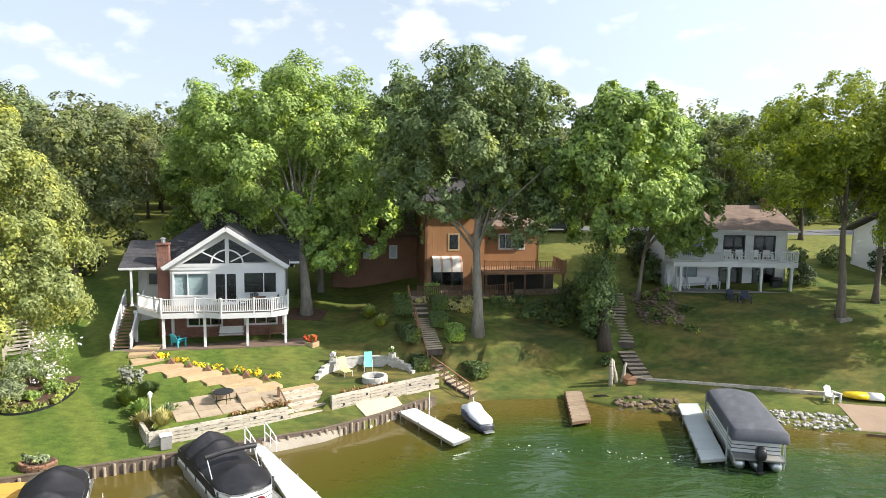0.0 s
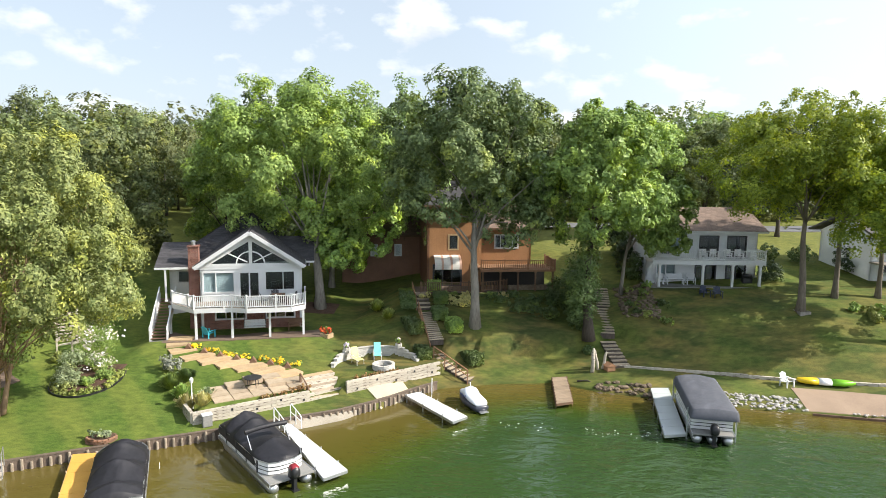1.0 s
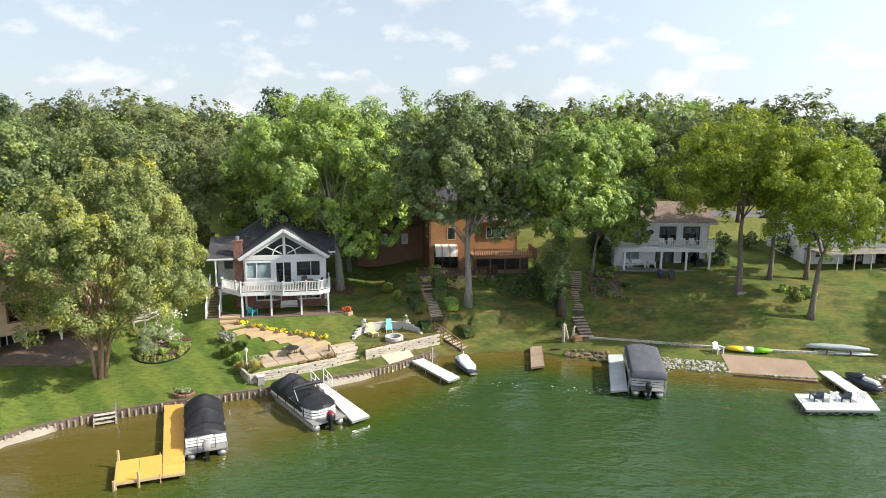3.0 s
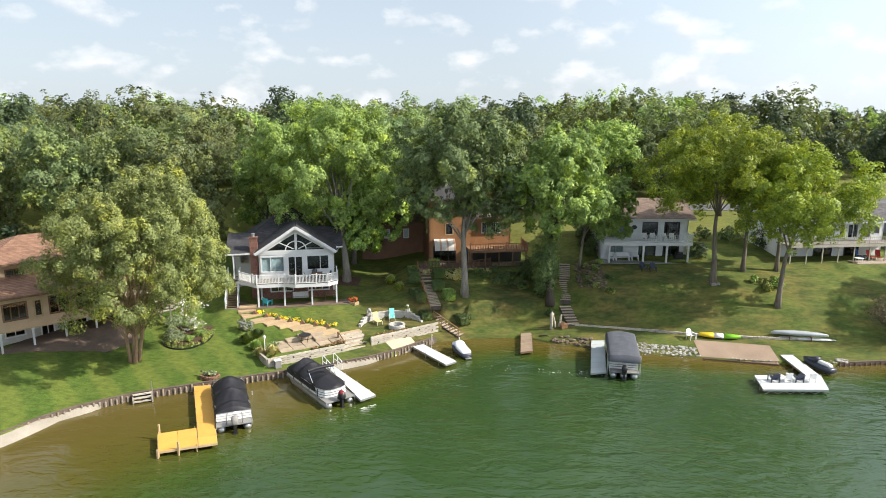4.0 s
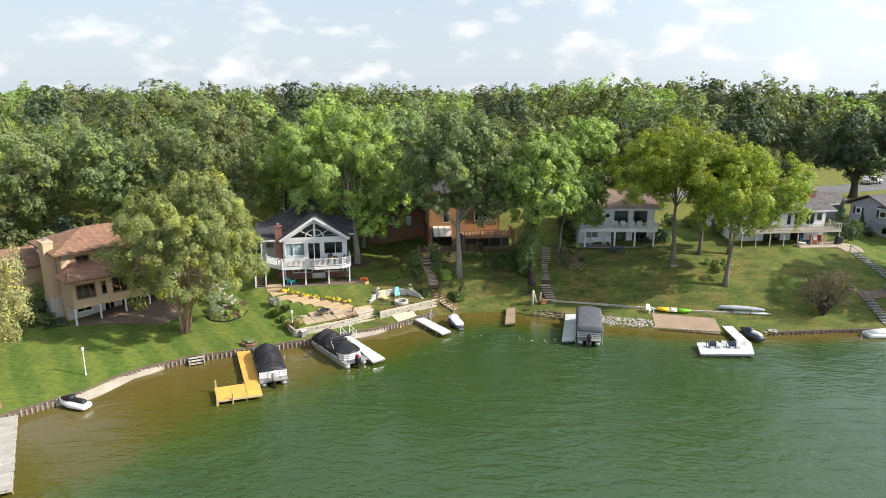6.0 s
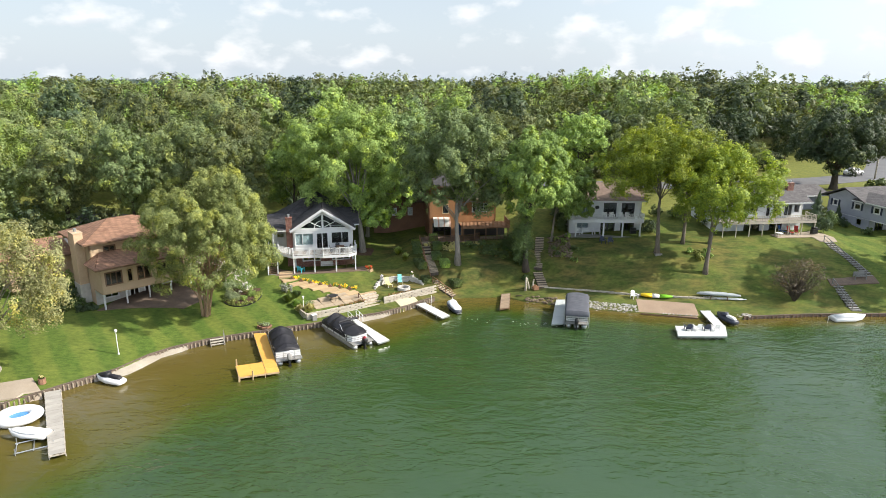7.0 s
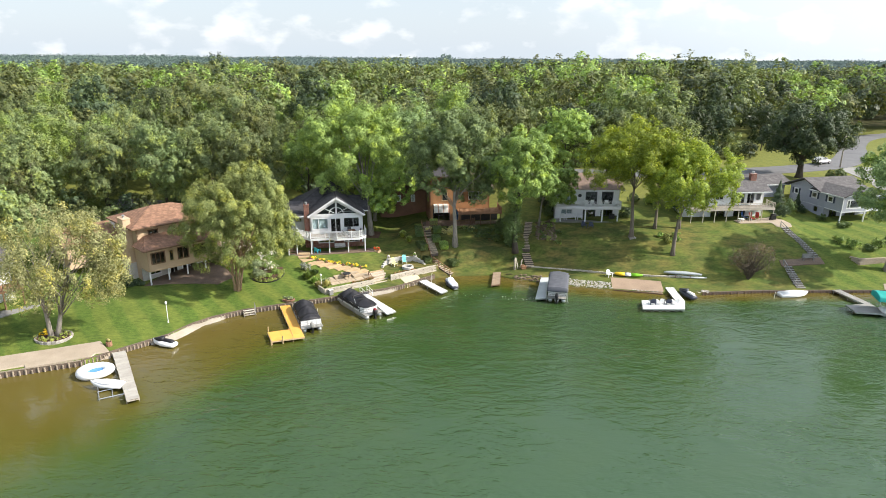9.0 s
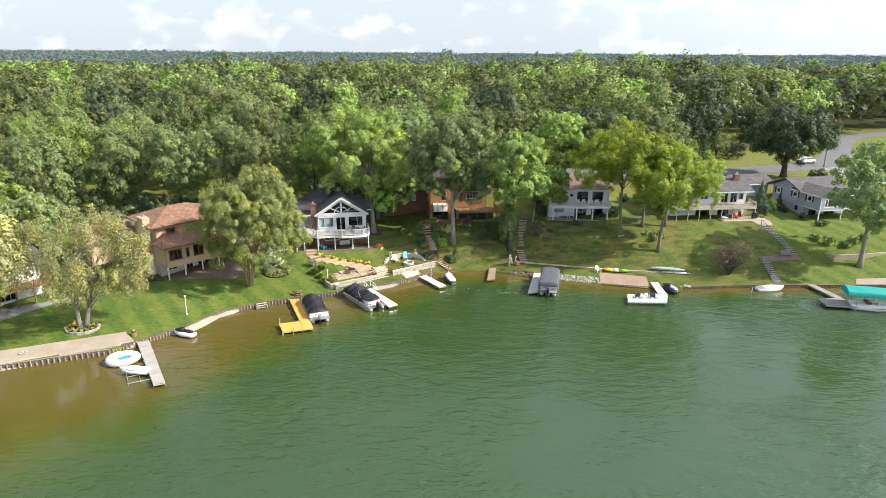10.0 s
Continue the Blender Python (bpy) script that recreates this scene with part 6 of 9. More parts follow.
# ---------------------------------------------------------------- grey house with a bay gable
def grey_house():
    h = thing("house", turned(66.7, 57.0, 5.3, 13), "grey-blue ranch house with a white-trimmed bay gable", "house")
    f = turned(0, 0, 0)
    bay = ((0.9, 4.1, 2.6, 4.1),)
    wall(h, grey_siding, 0, 5.0, 2.1, 4.6, bay, f)
    window(h, *bay[0], f, split=[1.5, 3.5], bar=0.12)
    for u in (0, 4.85):
        part("corner_board", boxes((u, u + 0.15, -0.03, -0.003, 2.1, 4.6)), white_paint, h)
    wall(h, grey_siding, 0, 12, 2.1, 4.6, ((1.0, 2.0, 3.1, 4.1), (5.2, 6.4, 3.2, 4.2), (8.8, 9.9, 3.2, 4.2)), turned(0, 12, 0, -90))
    for q in ((5.2, 6.4, 3.2, 4.2), (8.8, 9.9, 3.2, 4.2), (1.0, 2.0, 3.1, 4.1)):
        w = window(h, *q, turned(0, 12, 0, -90), cols=1, bar=0.14)
        for u in (q[0] - 0.44, q[1] + 0.1):
            part("shutter", boxes((u, u + 0.34, -0.05, -0.004, q[2] - 0.05, q[3] + 0.05), bevel=0.008), navy_plastic, w, "dark navy shutter")
    wall(h, grey_siding, 0, 8.4, -0.6, 2.1, ((6.0, 6.9, 0.9, 1.8),), turned(0, 12, 0, -90))
    wall(h, grey_siding, 0, 12, 2.1, 4.6, (), turned(9.0, 0, 0, 90))
    wall(h, grey_siding, 0.0, 9.0, -0.5, 2.1, ((1.2, 2.6, 0.0, 1.9), (4.5, 6.5, 0.0, 1.9)), turned(0, 3.6, 0))
    window(h, 1.2, 2.6, 0, 1.9, turned(0, 3.6, 0), cols=2, frame=dark_steel)
    window(h, 4.5, 6.5, 0, 1.9, turned(0, 3.6, 0), cols=2, frame=dark_steel)
    wall(h, grey_siding, -9, 0, 2.1, 4.6, (), turned(0, 12, 0, 180))
    wall(h, white_paint, 5.0, 9.0, 2.1, 4.6, ((5.6, 8.4, 2.2, 4.1),), turned(0, 1.6, 0))
    window(h, 5.6, 8.4, 2.2, 4.1, turned(0, 1.6, 0), cols=3)
    part("floor_slab", boxes((0, 9.0, 0, 11.8, 1.95, 2.09)), white_paint, h)
    part("inner_wall", boxes((0.2, 8.8, 5, 5.1, 2.1, 4.5)), shade_dark, h)
    posts(h, ((0.15, 0.15), (4.85, 0.15), (8.85, 0.2)), -0.4, 1.95, white_paint, 0.17, "column")
    C = 2.5
    slab_roof(h, (-0.5, -0.6, 4.55), (-0.5, 6.9, 4.55), (C, -0.6, 5.6), (C, 6.9, 5.6), grey_shingle, trim=white_paint)
    slab_roof(h, (5.5, -0.6, 4.55), (5.5, 6.9, 4.55), (C, -0.6, 5.6), (C, 6.9, 5.6), grey_shingle, trim=white_paint)
    bm = bmesh.new()
    prism(bm, ((0, 4.6), (5, 4.6), (C, 5.5)), 0, 0.2, "y")
    part("gable", bm, white_paint, h)
    # main roof: its ridge runs along the shore, with a gable at either end
    slab_roof(h, (-0.7, 4.3, 4.5), (9.7, 4.3, 4.5), (-0.7, 8.6, 6.2), (9.7, 8.6, 6.2), grey_shingle, trim=white_paint)
    slab_roof(h, (5.55, 0.9, 4.35), (9.7, 0.9, 4.35), (5.55, 5.2, 4.85), (9.7, 5.2, 4.85), grey_shingle, trim=white_paint)
    slab_roof(h, (-0.7, 12.9, 4.5), (9.7, 12.9, 4.5), (-0.7, 8.6, 6.2), (9.7, 8.6, 6.2), grey_shingle, trim=white_paint)
    for u in (0, 8.8):
        bm = bmesh.new()
        prism(bm, ((4.9, 4.6), (12, 4.6), (8.6, 6.05)), u, u + 0.2, "x")
        part("gable", bm, grey_siding, h)
    # garage wing behind
    wall(h, grey_siding, -7.0, 0.0, 1.0, 3.9, ((-5.8, -4.8, 2.4, 3.4),), turned(0, 13.5, 0.4))
    window(h, -5.8, -4.8, 2.4, 3.4, turned(0, 13.5, 0.4), cols=1, bar=0.13)
    wall(h, grey_siding, 0.0, 6.0, 1.0, 3.9, (), turned(-7, 19.5, 0.4, -90))
    slab_roof(h, (-7.6, 12.95, 4.2), (1.2, 12.95, 4.2), (-7.6, 16.4, 5.5), (1.2, 16.4, 5.5), grey_shingle, trim=white_paint)
    slab_roof(h, (-7.6, 20.0, 4.2), (1.2, 20.0, 4.2), (-7.6, 16.4, 5.5), (1.2, 16.4, 5.5), grey_shingle)
    part("patio_slab", boxes((-0.3, 10.5, -0.6, 3.6, -0.7, 0.02)), grey_concrete, h)
    return h


grey_house()


# ---------------------------------------------------------------- tan house with red roofs
def tan_house():
    h = thing("house", turned(-39.6, 33.7, 1.85, 46), "tan three-level house with terracotta roofs and stone base", "house")
    W = 10.5
    f0 = turned(0, 0.0, 0)
    mid = ((0.45, 2.3, 2.95, 4.5), (2.9, 3.5, 2.95, 4.5), (4.1, 5.6, 2.95, 4.6), (6.4, 9.6, 2.95, 4.5))
    wall(h, tan_siding, 0, W, 2.0, 5.1, mid, f0)
    window(h, *mid[0], f0, cols=3, bar=0.09, frame=timber_brown)
    window(h, *mid[1], f0, cols=1, frame=timber_tan)
    window(h, *mid[2], f0, cols=2, frame=timber_brown)
    window(h, *mid[3], f0, cols=3, frame=timber_brown)
    part("soffit", boxes((0, W, 0, 3.2, 1.9, 2.0)), timber_tan, h)
    low = ((0.9, 2.5, 0.7, 1.6), (3.8, 4.9, 0.05, 1.75), (5.6, 7.8, 0.05, 1.75))
    wall(h, pale_stone, 0, W, -0.4, 2.0, low, turned(0, 2.6, 0), name="stone_wall", label="pale stone ground-floor wall")
    for q in low:
        window(h, *q, turned(0, 2.6, 0), cols=2)
    posts(h, ((0.1, 0.1), (2.6, 0.1), (5.25, 0.1), (7.9, 0.1), (10.4, 0.1)), -0.3, 1.95, white_paint, 0.16, "post")
    up = ((1.6, 2.9, 5.9, 6.95), (6.0, 7.3, 5.9, 6.95))
    wall(h, tan_siding, 0, W, 5.0, 7.6, up, turned(0, 3.0, 0))
    for q in up:
        window(h, *q, turned(0, 3.0, 0), cols=2, rows=2, bar=0.09, frame=timber_brown)
    slab_roof(h, (-0.7, -0.7, 5.05), (W + 0.7, -0.7, 5.05), (1.0, 3.05, 6.15), (W - 1, 3.05, 6.15), red_shingle, trim=timber_brown)
    slab_roof(h, (-0.7, 3.05, 5.05), (-0.7, -0.7, 5.05), (1.0, 3.05, 6.15), (1.0, 3.05, 6.15), red_shingle)
    side = turned(0, 11, 0, -90)
    wall(h, tan_siding, 0, 8.0, -0.3, 7.6, ((3.0, 3.6, 5.4, 6.6),), side)
    wall(h, tan_siding, 8.0, 11.0, 2.0, 5.05, (), side)
    wall(h, tan_siding, 0, 11, -0.3, 7.6, (), turned(W, 0.2, 0, 90))
    wall(h, tan_siding, -W, 0, 0.5, 7.6, (), turned(0, 11, 0, 180))
    part("floor_slab", boxes((0.2, W - 0.2, 0.3, 10.8, 4.9, 5.0)), shade_dark, h)
    part("inner_wall", boxes((0.2, W - 0.2, 4.8, 4.9, -0.2, 7.5)), shade_dark, h)
    e = (-0.7, W + 0.7, 2.3, 11.7)
    ra, rb = (3.8, 7.0, 9.3), (W - 3.8, 7.0, 9.3)
    slab_roof(h, (e[0], e[2], 7.5), (e[1], e[2], 7.5), ra, rb, red_shingle, trim=timber_brown)
    slab_roof(h, (e[1], e[2], 7.5), (e[1], e[3], 7.5), rb, rb, red_shingle)
    slab_roof(h, (e[1], e[3], 7.5), (e[0], e[3], 7.5), rb, ra, red_shingle)
    slab_roof(h, (e[0], e[3], 7.5), (e[0], e[2], 7.5), ra, ra, red_shingle, trim=timber_brown)
    c = chimney(h, -0.55, 5.4, -0.4, 8.6, 1.0, 2.0, tan_siding)
    part("stone_base", boxes((-1.12, -0.02, 4.3, 6.5, -0.4, 2.4)), pale_stone, c, "pale stone chimney base")
    # low garage wing behind
    wall(h, tan_siding, -7.0, 0.0, 0.2, 3.8, ((-5.5, -4.6, 1.9, 2.9),), turned(0, 9.6, 1.4))
    wall(h, tan_siding, 0.0, 8.0, 0.2, 3.8, (), turned(-7, 17.6, 1.4, -90))
    slab_roof(h, (-7.6, 9.0, 5.1), (0.0, 9.0, 5.1), (-7.6, 13.5, 6.6), (0.0, 13.5, 6.6), red_shingle, trim=timber_brown)
    slab_roof(h, (-7.6, 18.0, 5.1), (0.0, 18.0, 5.1), (-7.6, 13.5, 6.6), (0.0, 13.5, 6.6), red_shingle)
    return h


tan_house()


# ---------------------------------------------------------------- white house with a brown porch, farthest along the shore
def porch_house():
    h = thing("house", turned(-59.6, 16.0, 1.8, 55), "white sided house with a brown timber porch", "house")
    f = turned(0, 3.0, 0)
    low = ((3.2, 5.2, 0.4, 1.8), (6.8, 9.6, 0.4, 1.8))
    up = ((4.0, 5.2, 3.6, 4.6), (8.6, 9.7, 3.6, 4.6), (1.0, 2.2, 3.6, 4.6))
    wall(h, white_siding, 0, 13, -0.4, 5.2, low + up, f)
    for q in low:
        window(h, *q, f, cols=4)
    for q in up:
        window(h, *q, f, cols=1, rows=2)
    wall(h, white_siding, 0, 8, -0.4, 5.2, (), turned(13, 3.0, 0, 90))
    wall(h, white_siding, 0, 8, -0.4, 5.2, (), turned(0, 11, 0, -90))
    part("inner_wall", boxes((0.2, 12.8, 6, 6.1, -0.3, 5.1)), shade_dark, h)
    part("floor_slab", boxes((0.2, 12.8, 3.3, 10.8, 2.5, 2.6)), shade_dark, h)
    slab_roof(h, (-0.6, 2.2, 5.1), (13.6, 2.2, 5.1), (-0.6, 7.0, 7.0), (13.6, 7.0, 7.0), grey_shingle, trim=white_paint)
    slab_roof(h, (-0.6, 11.8, 5.1), (13.6, 11.8, 5.1), (-0.6, 7.0, 7.0), (13.6, 7.0, 7.0), grey_shingle)
    bm = bmesh.new()
    prism(bm, ((3.0, 5.2), (11.0, 5.2), (7.0, 6.85)), 12.8, 13.0, "x")
    part("gable", bm, white_siding, h)
    part("porch_deck", boxes((0, 13.2, 0.3, 3.0, 2.2, 2.4)), deck_brown, h)
    railing(h, [(0, 0.35, 2.4), (13.15, 0.35, 2.4), (13.15, 2.9, 2.4)], 0.85, timber_brown, gap=0.22)
    posts(h, [(0.2 + 2.13 * i, 0.4) for i in range(7)], -0.5, 2.2, timber_brown, 0.16, "porch_post")
    part("patio_slab", boxes((-0.5, 14.0, -1.5, 3.0, -0.8, 0.02)), grey_concrete, h)
    return h


porch_house()

# ---------------------------------------------------------------- seawalls, timber walls, stairs on the banks
def along(points, step):
    """Evenly spaced places and directions along a line of plan points."""
    out = []
    for (ax, ay), (bx, by) in zip(points, points[1:]):
        d = math.hypot(bx - ax, by - ay)
        n = max(1, round(d / step))
        for i in range(n):
            u = i / n
            out.append((ax + (bx - ax) * u, ay + (by - ay) * u, math.degrees(math.atan2(by - ay, bx - ax)), d / n))
    return out


def shared(name, bm, material):
    me = bpy.data.meshes.new(name)
    bm.to_mesh(me)
    bm.free()
    me.materials.append(material)
    return me


def piece(name, me, parent, m):
    o = new(name, me)
    o.parent = parent
    o.matrix_basis = m
    return o


def seawall(x0, x1, top, wood, cap, label, step=0.62, r=0.13):
    root = thing("seawall", turned(0, 0, 0), label, "seawall", kind="structure")
    line = [(x, shore(x)) for x in np.linspace(x0, x1, max(2, int((x1 - x0) / 1.5)))]
    bm = bmesh.new()
    for a, b in zip(line, line[1:]):
        beam(bm, (a[0], a[1] - 0.02, top / 2 - 0.35), (b[0], b[1] - 0.02, top / 2 - 0.35), 0.08, top + 0.7)
    part("sheeting", bm, rust_steel, root)
    bm = bmesh.new()
    for a, b in zip(line, line[1:]):
        beam(bm, (a[0], a[1] + 0.02, top + 0.03), (b[0], b[1] + 0.02, top + 0.03), 0.2, 0.06)
    part("cap_rail", bm, cap, root)
    me = shared("pile", tube(bmesh.new(), [(0, 0, -0.7), (0, 0, top - 0.14), (0, 0, top - 0.08)], [r, r * 0.96, r * 0.75], 8), wood)
    for k, (x, y, turn, _) in enumerate(along(line, step)):
        if k < 300:
            piece("pile", me, root, turned(x, y - 0.03 - r, 0.09 * math.sin(k * 2.7) + 0.04 * math.sin(k * 1.1), turn + 40 * k))
    return root


seawall(-78, -38.6, 0.6, seawall_wood, seawall_wood, "timber pile seawall below the concrete walk", 0.5, 0.1)
seawall(-38.6, -1.2, 0.6, seawall_wood, rust_steel, "rusty sheet seawall with weathered timber piles", 0.42, 0.09)
seawall(36.8, 84, 0.36, timber_brown, rust_steel, "dark timber seawall below the lawn", 0.5, 0.07)


def timber_wall(points, rows, label, height=0.2, length=2.4, z=None):
    """Stacked squared timbers, each a piece, staggered from row to row."""
    root = thing("retaining_wall", turned(0, 0, 0), label, "retaining wall")
    me = {}
    for r in range(rows):
        for k, (x, y, turn, d) in enumerate(along(points, length)):
            key = round(d, 2)
            if key not in me:
                me[key] = shared("timber", box(bmesh.new(), -0.008, d - 0.016, -0.11, 0.11, 0.006, height - 0.006, bevel=0.012), timber_grey)
            shift = 0.0 if r % 2 == 0 else -0.35 * (k > 0)
            foot = (z if z is not None else 0.72) + r * height
            wob = 0.012 * math.sin(k * 5 + r * 3)
            piece("timber", me[key], root, turned(x, y, foot, turn) @ Matrix.Translation((shift, wob, 0)))
    bolt = shared("bolt", box(bmesh.new(), -0.06, 0.06, -0.14, -0.1, -0.07, 0.07), dark_steel)
    for k, (x, y, turn, d) in enumerate(along(points, 1.7)):
        piece("bolt", bolt, root, turned(x, y, 0.72 + rows * height * (0.35 + 0.35 * (k % 2)), turn) @ Matrix.Translation((0.8, 0, 0)))
    return root


timber_wall(WALL_LINE[:2], 4, "weathered pale timber retaining wall with dark bolts")
timber_wall(WALL_LINE[2:], 5, "weathered pale timber retaining wall with dark bolts")
timber_wall(((-16.1, 34.05), (-17.2, 35.6)), 4, "short return of weathered timber wall")


def timber_steps():
    """Broad timber steps between the two walls, up to the terrace."""
    x, y, turn = STEPS_AT
    root = thing("steps", turned(x, y, 0.72, turn), "broad weathered timber steps up to the terrace", "steps")
    for i in range(5):
        part("riser", boxes((-0.32, 2.5, i * 0.56, i * 0.56 + 0.08, -0.2, 0.198 * (i + 1)), bevel=0.012), timber_grey, root)
        part("tread", boxes((-0.32, 2.5, i * 0.56 + 0.084, i * 0.56 + 0.66, -0.2, 0.198 * (i + 1) - 0.006), bevel=0.012), tread_wood if i < 4 else timber_tan, root)
    for k in range(2):
        part("newel", boxes((-0.4, -0.28, 0.2 + 1.4 * k, 0.32 + 1.4 * k, 0.0, 1.0 + 0.55 * k)), timber_brown, root)
    bm = bmesh.new()
    beam(bm, (-0.34, 0.26, 1.0), (-0.34, 1.66, 1.55), 0.07, 0.07)
    part("handrail", bm, timber_brown, root)
    return root


timber_steps()


def edging():
    root = thing("edging", turned(0, 0, 0), "low grey timber edging at the foot of the bank", "edging")
    for k, (x, y, turn, d) in enumerate(along(((13.3, 45.75), (25.0, 43.3), (31.5, 42.15), (38.6, 41.55)), 2.4)):
        z = min(ground(x, y), 0.95)
        part("timber", box(bmesh.new(), 0.01, d - 0.01, -0.12, 0.12, -0.3, 0.2, bevel=0.015), timber_grey, root, m=turned(x, y, z, turn))


edging()


def bank_stairs(points, width, material, label, rise=0.17, rail=None, offset=0.06, thick=0.14):
    """Treads laid on the slope along a line of plan points; each one a piece."""
    root = thing("stairs", turned(0, 0, 0), label, "stairs")
    total = 0
    for (ax, ay), (bx, by) in zip(points, points[1:]):
        za, zb = ground(ax, ay), ground(bx, by)
        n = max(3, round(abs(zb - za) / rise))
        turn = math.degrees(math.atan2(by - ay, bx - ax)) - 90
        d = math.hypot(bx - ax, by - ay) / n
        me = shared("tread", box(bmesh.new(), -width / 2, width / 2, -d * 0.36, d * 0.36, -thick * 0.6, 0, bevel=0.012), material)
        bed = shared("riser", box(bmesh.new(), -width / 2 + 0.04, width / 2 - 0.04, -d * 0.6, d * 0.6, -0.5, -thick * 0.75), dark_bark)
        for i in range(n):
            u = (i + 0.5) / n
            x, y = ax + (bx - ax) * u, ay + (by - ay) * u
            z = max(za + (zb - za) * (i + 1) / n, ground(x, y) + 0.02) + offset
            piece("tread", me, root, turned(x, y, z, turn + 1.5 * math.sin(total * 2.1)))
            piece("riser", bed, root, turned(x, y, z, turn))
            total += 1
        if rail:
            sx, sy = math.cos(radians(turn)) * width / 2, math.sin(radians(turn)) * width / 2
            bm = bmesh.new()
            beam(bm, (ax + sx, ay + sy, za + 0.95), (bx + sx, by + sy, zb + 0.95), 0.07, 0.07)
            beam(bm, (ax + sx, ay + sy, za + 0.5), (bx + sx, by + sy, zb + 0.5), 0.04, 0.06)
            r = part("handrail", bm, rail, root)
            for i in range(n // 3 + 2):
                u = i / (n // 3 + 1)
                x, y = ax + (bx - ax) * u + sx, ay + (by - ay) * u + sy
                z = za + (zb - za) * u
                part("post", boxes((x - 0.045, x + 0.045, y - 0.045, y + 0.045, z - 0.3, z + 1.0)), rail, r)
    return root


bank_stairs(((-2.9, 53.2), (-2.4, 50.2)), 1.3, tread_wood, "weathered timber stairs with brown handrail down from the terrace", rail=deck_brown)
bank_stairs(((-2.3, 49.9), (-1.2, 46.2)), 1.2, tread_wood, "weathered timber stairs with brown handrail between hedges", rail=deck_brown)
bank_stairs(((-1.1, 46.1), (1.5, 44.2)), 1.3, tread_wood, "short weathered timber stairs to the water's edge", rail=deck_brown)
bank_stairs(((13.5, 45.6), (13.1, 48.95)), 1.3, tread_wood, "lower flight of grey timber bank stairs")
bank_stairs(((13.1, 48.9), (14.4, 56.8)), 1.25, tread_wood, "long flight of grey timber bank stairs")
bank_stairs(((55.8, 53.8), (57.2, 45.7)), 1.25, grey_concrete, "grey concrete stairs with handrail across the lawn", rail=grey_concrete)
bank_stairs(((51.9, 43.9), (51.7, 38.9)), 1.25, grey_concrete, "lower grey concrete stairs to the seawall", rail=grey_concrete)
drape("landing", ((51.0, 43.7), (57.9, 44.6), (57.8, 45.9), (51.1, 44.9)), paver, "brown landing on the slope between two flights", "landing", lift=0.12, nu=6, nv=4, kind="")
drape("path", ((54.6, 53.6), (57.2, 53.8), (57.4, 57.2), (53.0, 56.6)), concrete, "pale concrete patio apron", "path", lift=0.06, nu=8, nv=4)


def step_path():
    """Wide plank steps winding down from the patio to the terrace: four boards to a step, each step set askew to the line."""
    root = thing("step_path", turned(0, 0, 0), "winding path of wide tan plank steps", "steps")
    flight = [(-21.95, 44.45, 8, 1.75), (-21.6, 43.3, 20, 1.75), (-20.75, 42.1, 34, 1.9)]
    flight += [(-19.35 + 1.37 * k, 41.15 - 0.33 * k, 43, 2.3) for k in range(6)]
    for i, (x, y, turn, wide) in enumerate(flight):
        me = [shared("plank", box(bmesh.new(), 0, wide, j * 0.275, j * 0.275 + 0.268, -0.2, 0, bevel=0.008), timber_tan) for j in range(4)]
        for j in range(4):
            piece("plank", me[j], root, turned(x, y, (3.12, 2.98, 2.82)[i] if i < 3 else 3.05 - 0.15 * i, turn))
    return root


step_path()
for k in range(14):
    x, y = -15.0 + 1.06 * (k % 5) - 0.54 * (k // 5), 36.3 + 0.64 * (k % 5) + 0.9 * (k // 5)
    tagged(part("paving_slab", box(bmesh.new(), -0.6, 0.6, -0.5, 0.5, -0.3, 0.05, bevel=0.012), paving_tan, m=turned(x, y, max(ground(x + dx, y + dy) for dx in (-0.6, 0, 0.6) for dy in (-0.6, 0, 0.6)), 31 + 1.5 * math.sin(k * 3))), "square stone slab laid on the terrace", "slab", "terrace slabs")

# ---------------------------------------------------------------- docks
def dock(corners, z, material, label, legs=aluminium, panel=1.25, name="dock", skirt=0.1):
    """A dock deck of panels between shore end (a, b) and lake end (c, d), on pipe legs."""
    a, b, c, d = (Vector((*p, 0)) for p in corners)
    root = thing(name, turned(0, 0, 0), label, "dock")
    n = max(1, round((d - a).length / panel))
    for i in range(n):
        q = []
        for u in (i / n, (i + 1) / n - 0.012 / max(1, (d - a).length) * 1.5):
            q += [a.lerp(d, u), b.lerp(c, u)]
        bm = bmesh.new()
        prism(bm, [(v.x, v.y) for v in (q[0], q[1], q[3], q[2])], z - 0.05, z, "z")
        part("panel", bm, material, root)
    bm = bmesh.new()
    for s, e in ((a, d), (b, c), (d, c)):
        beam(bm, (s.x, s.y, z - 0.1), (e.x, e.y, z - 0.1), 0.06, skirt + 0.06)
    part("frame", bm, legs, root)
    for i in range(0, n + 1, 2):
        for s, e in ((a, d), (b, c)):
            p = s.lerp(e, max(0.04, min(0.98, i / n)))
            bm = tube(bmesh.new(), [(p.x, p.y, -1.2), (p.x, p.y, z + 0.12)], 0.035, 8)
            part("leg", bm, legs, root)
    return root


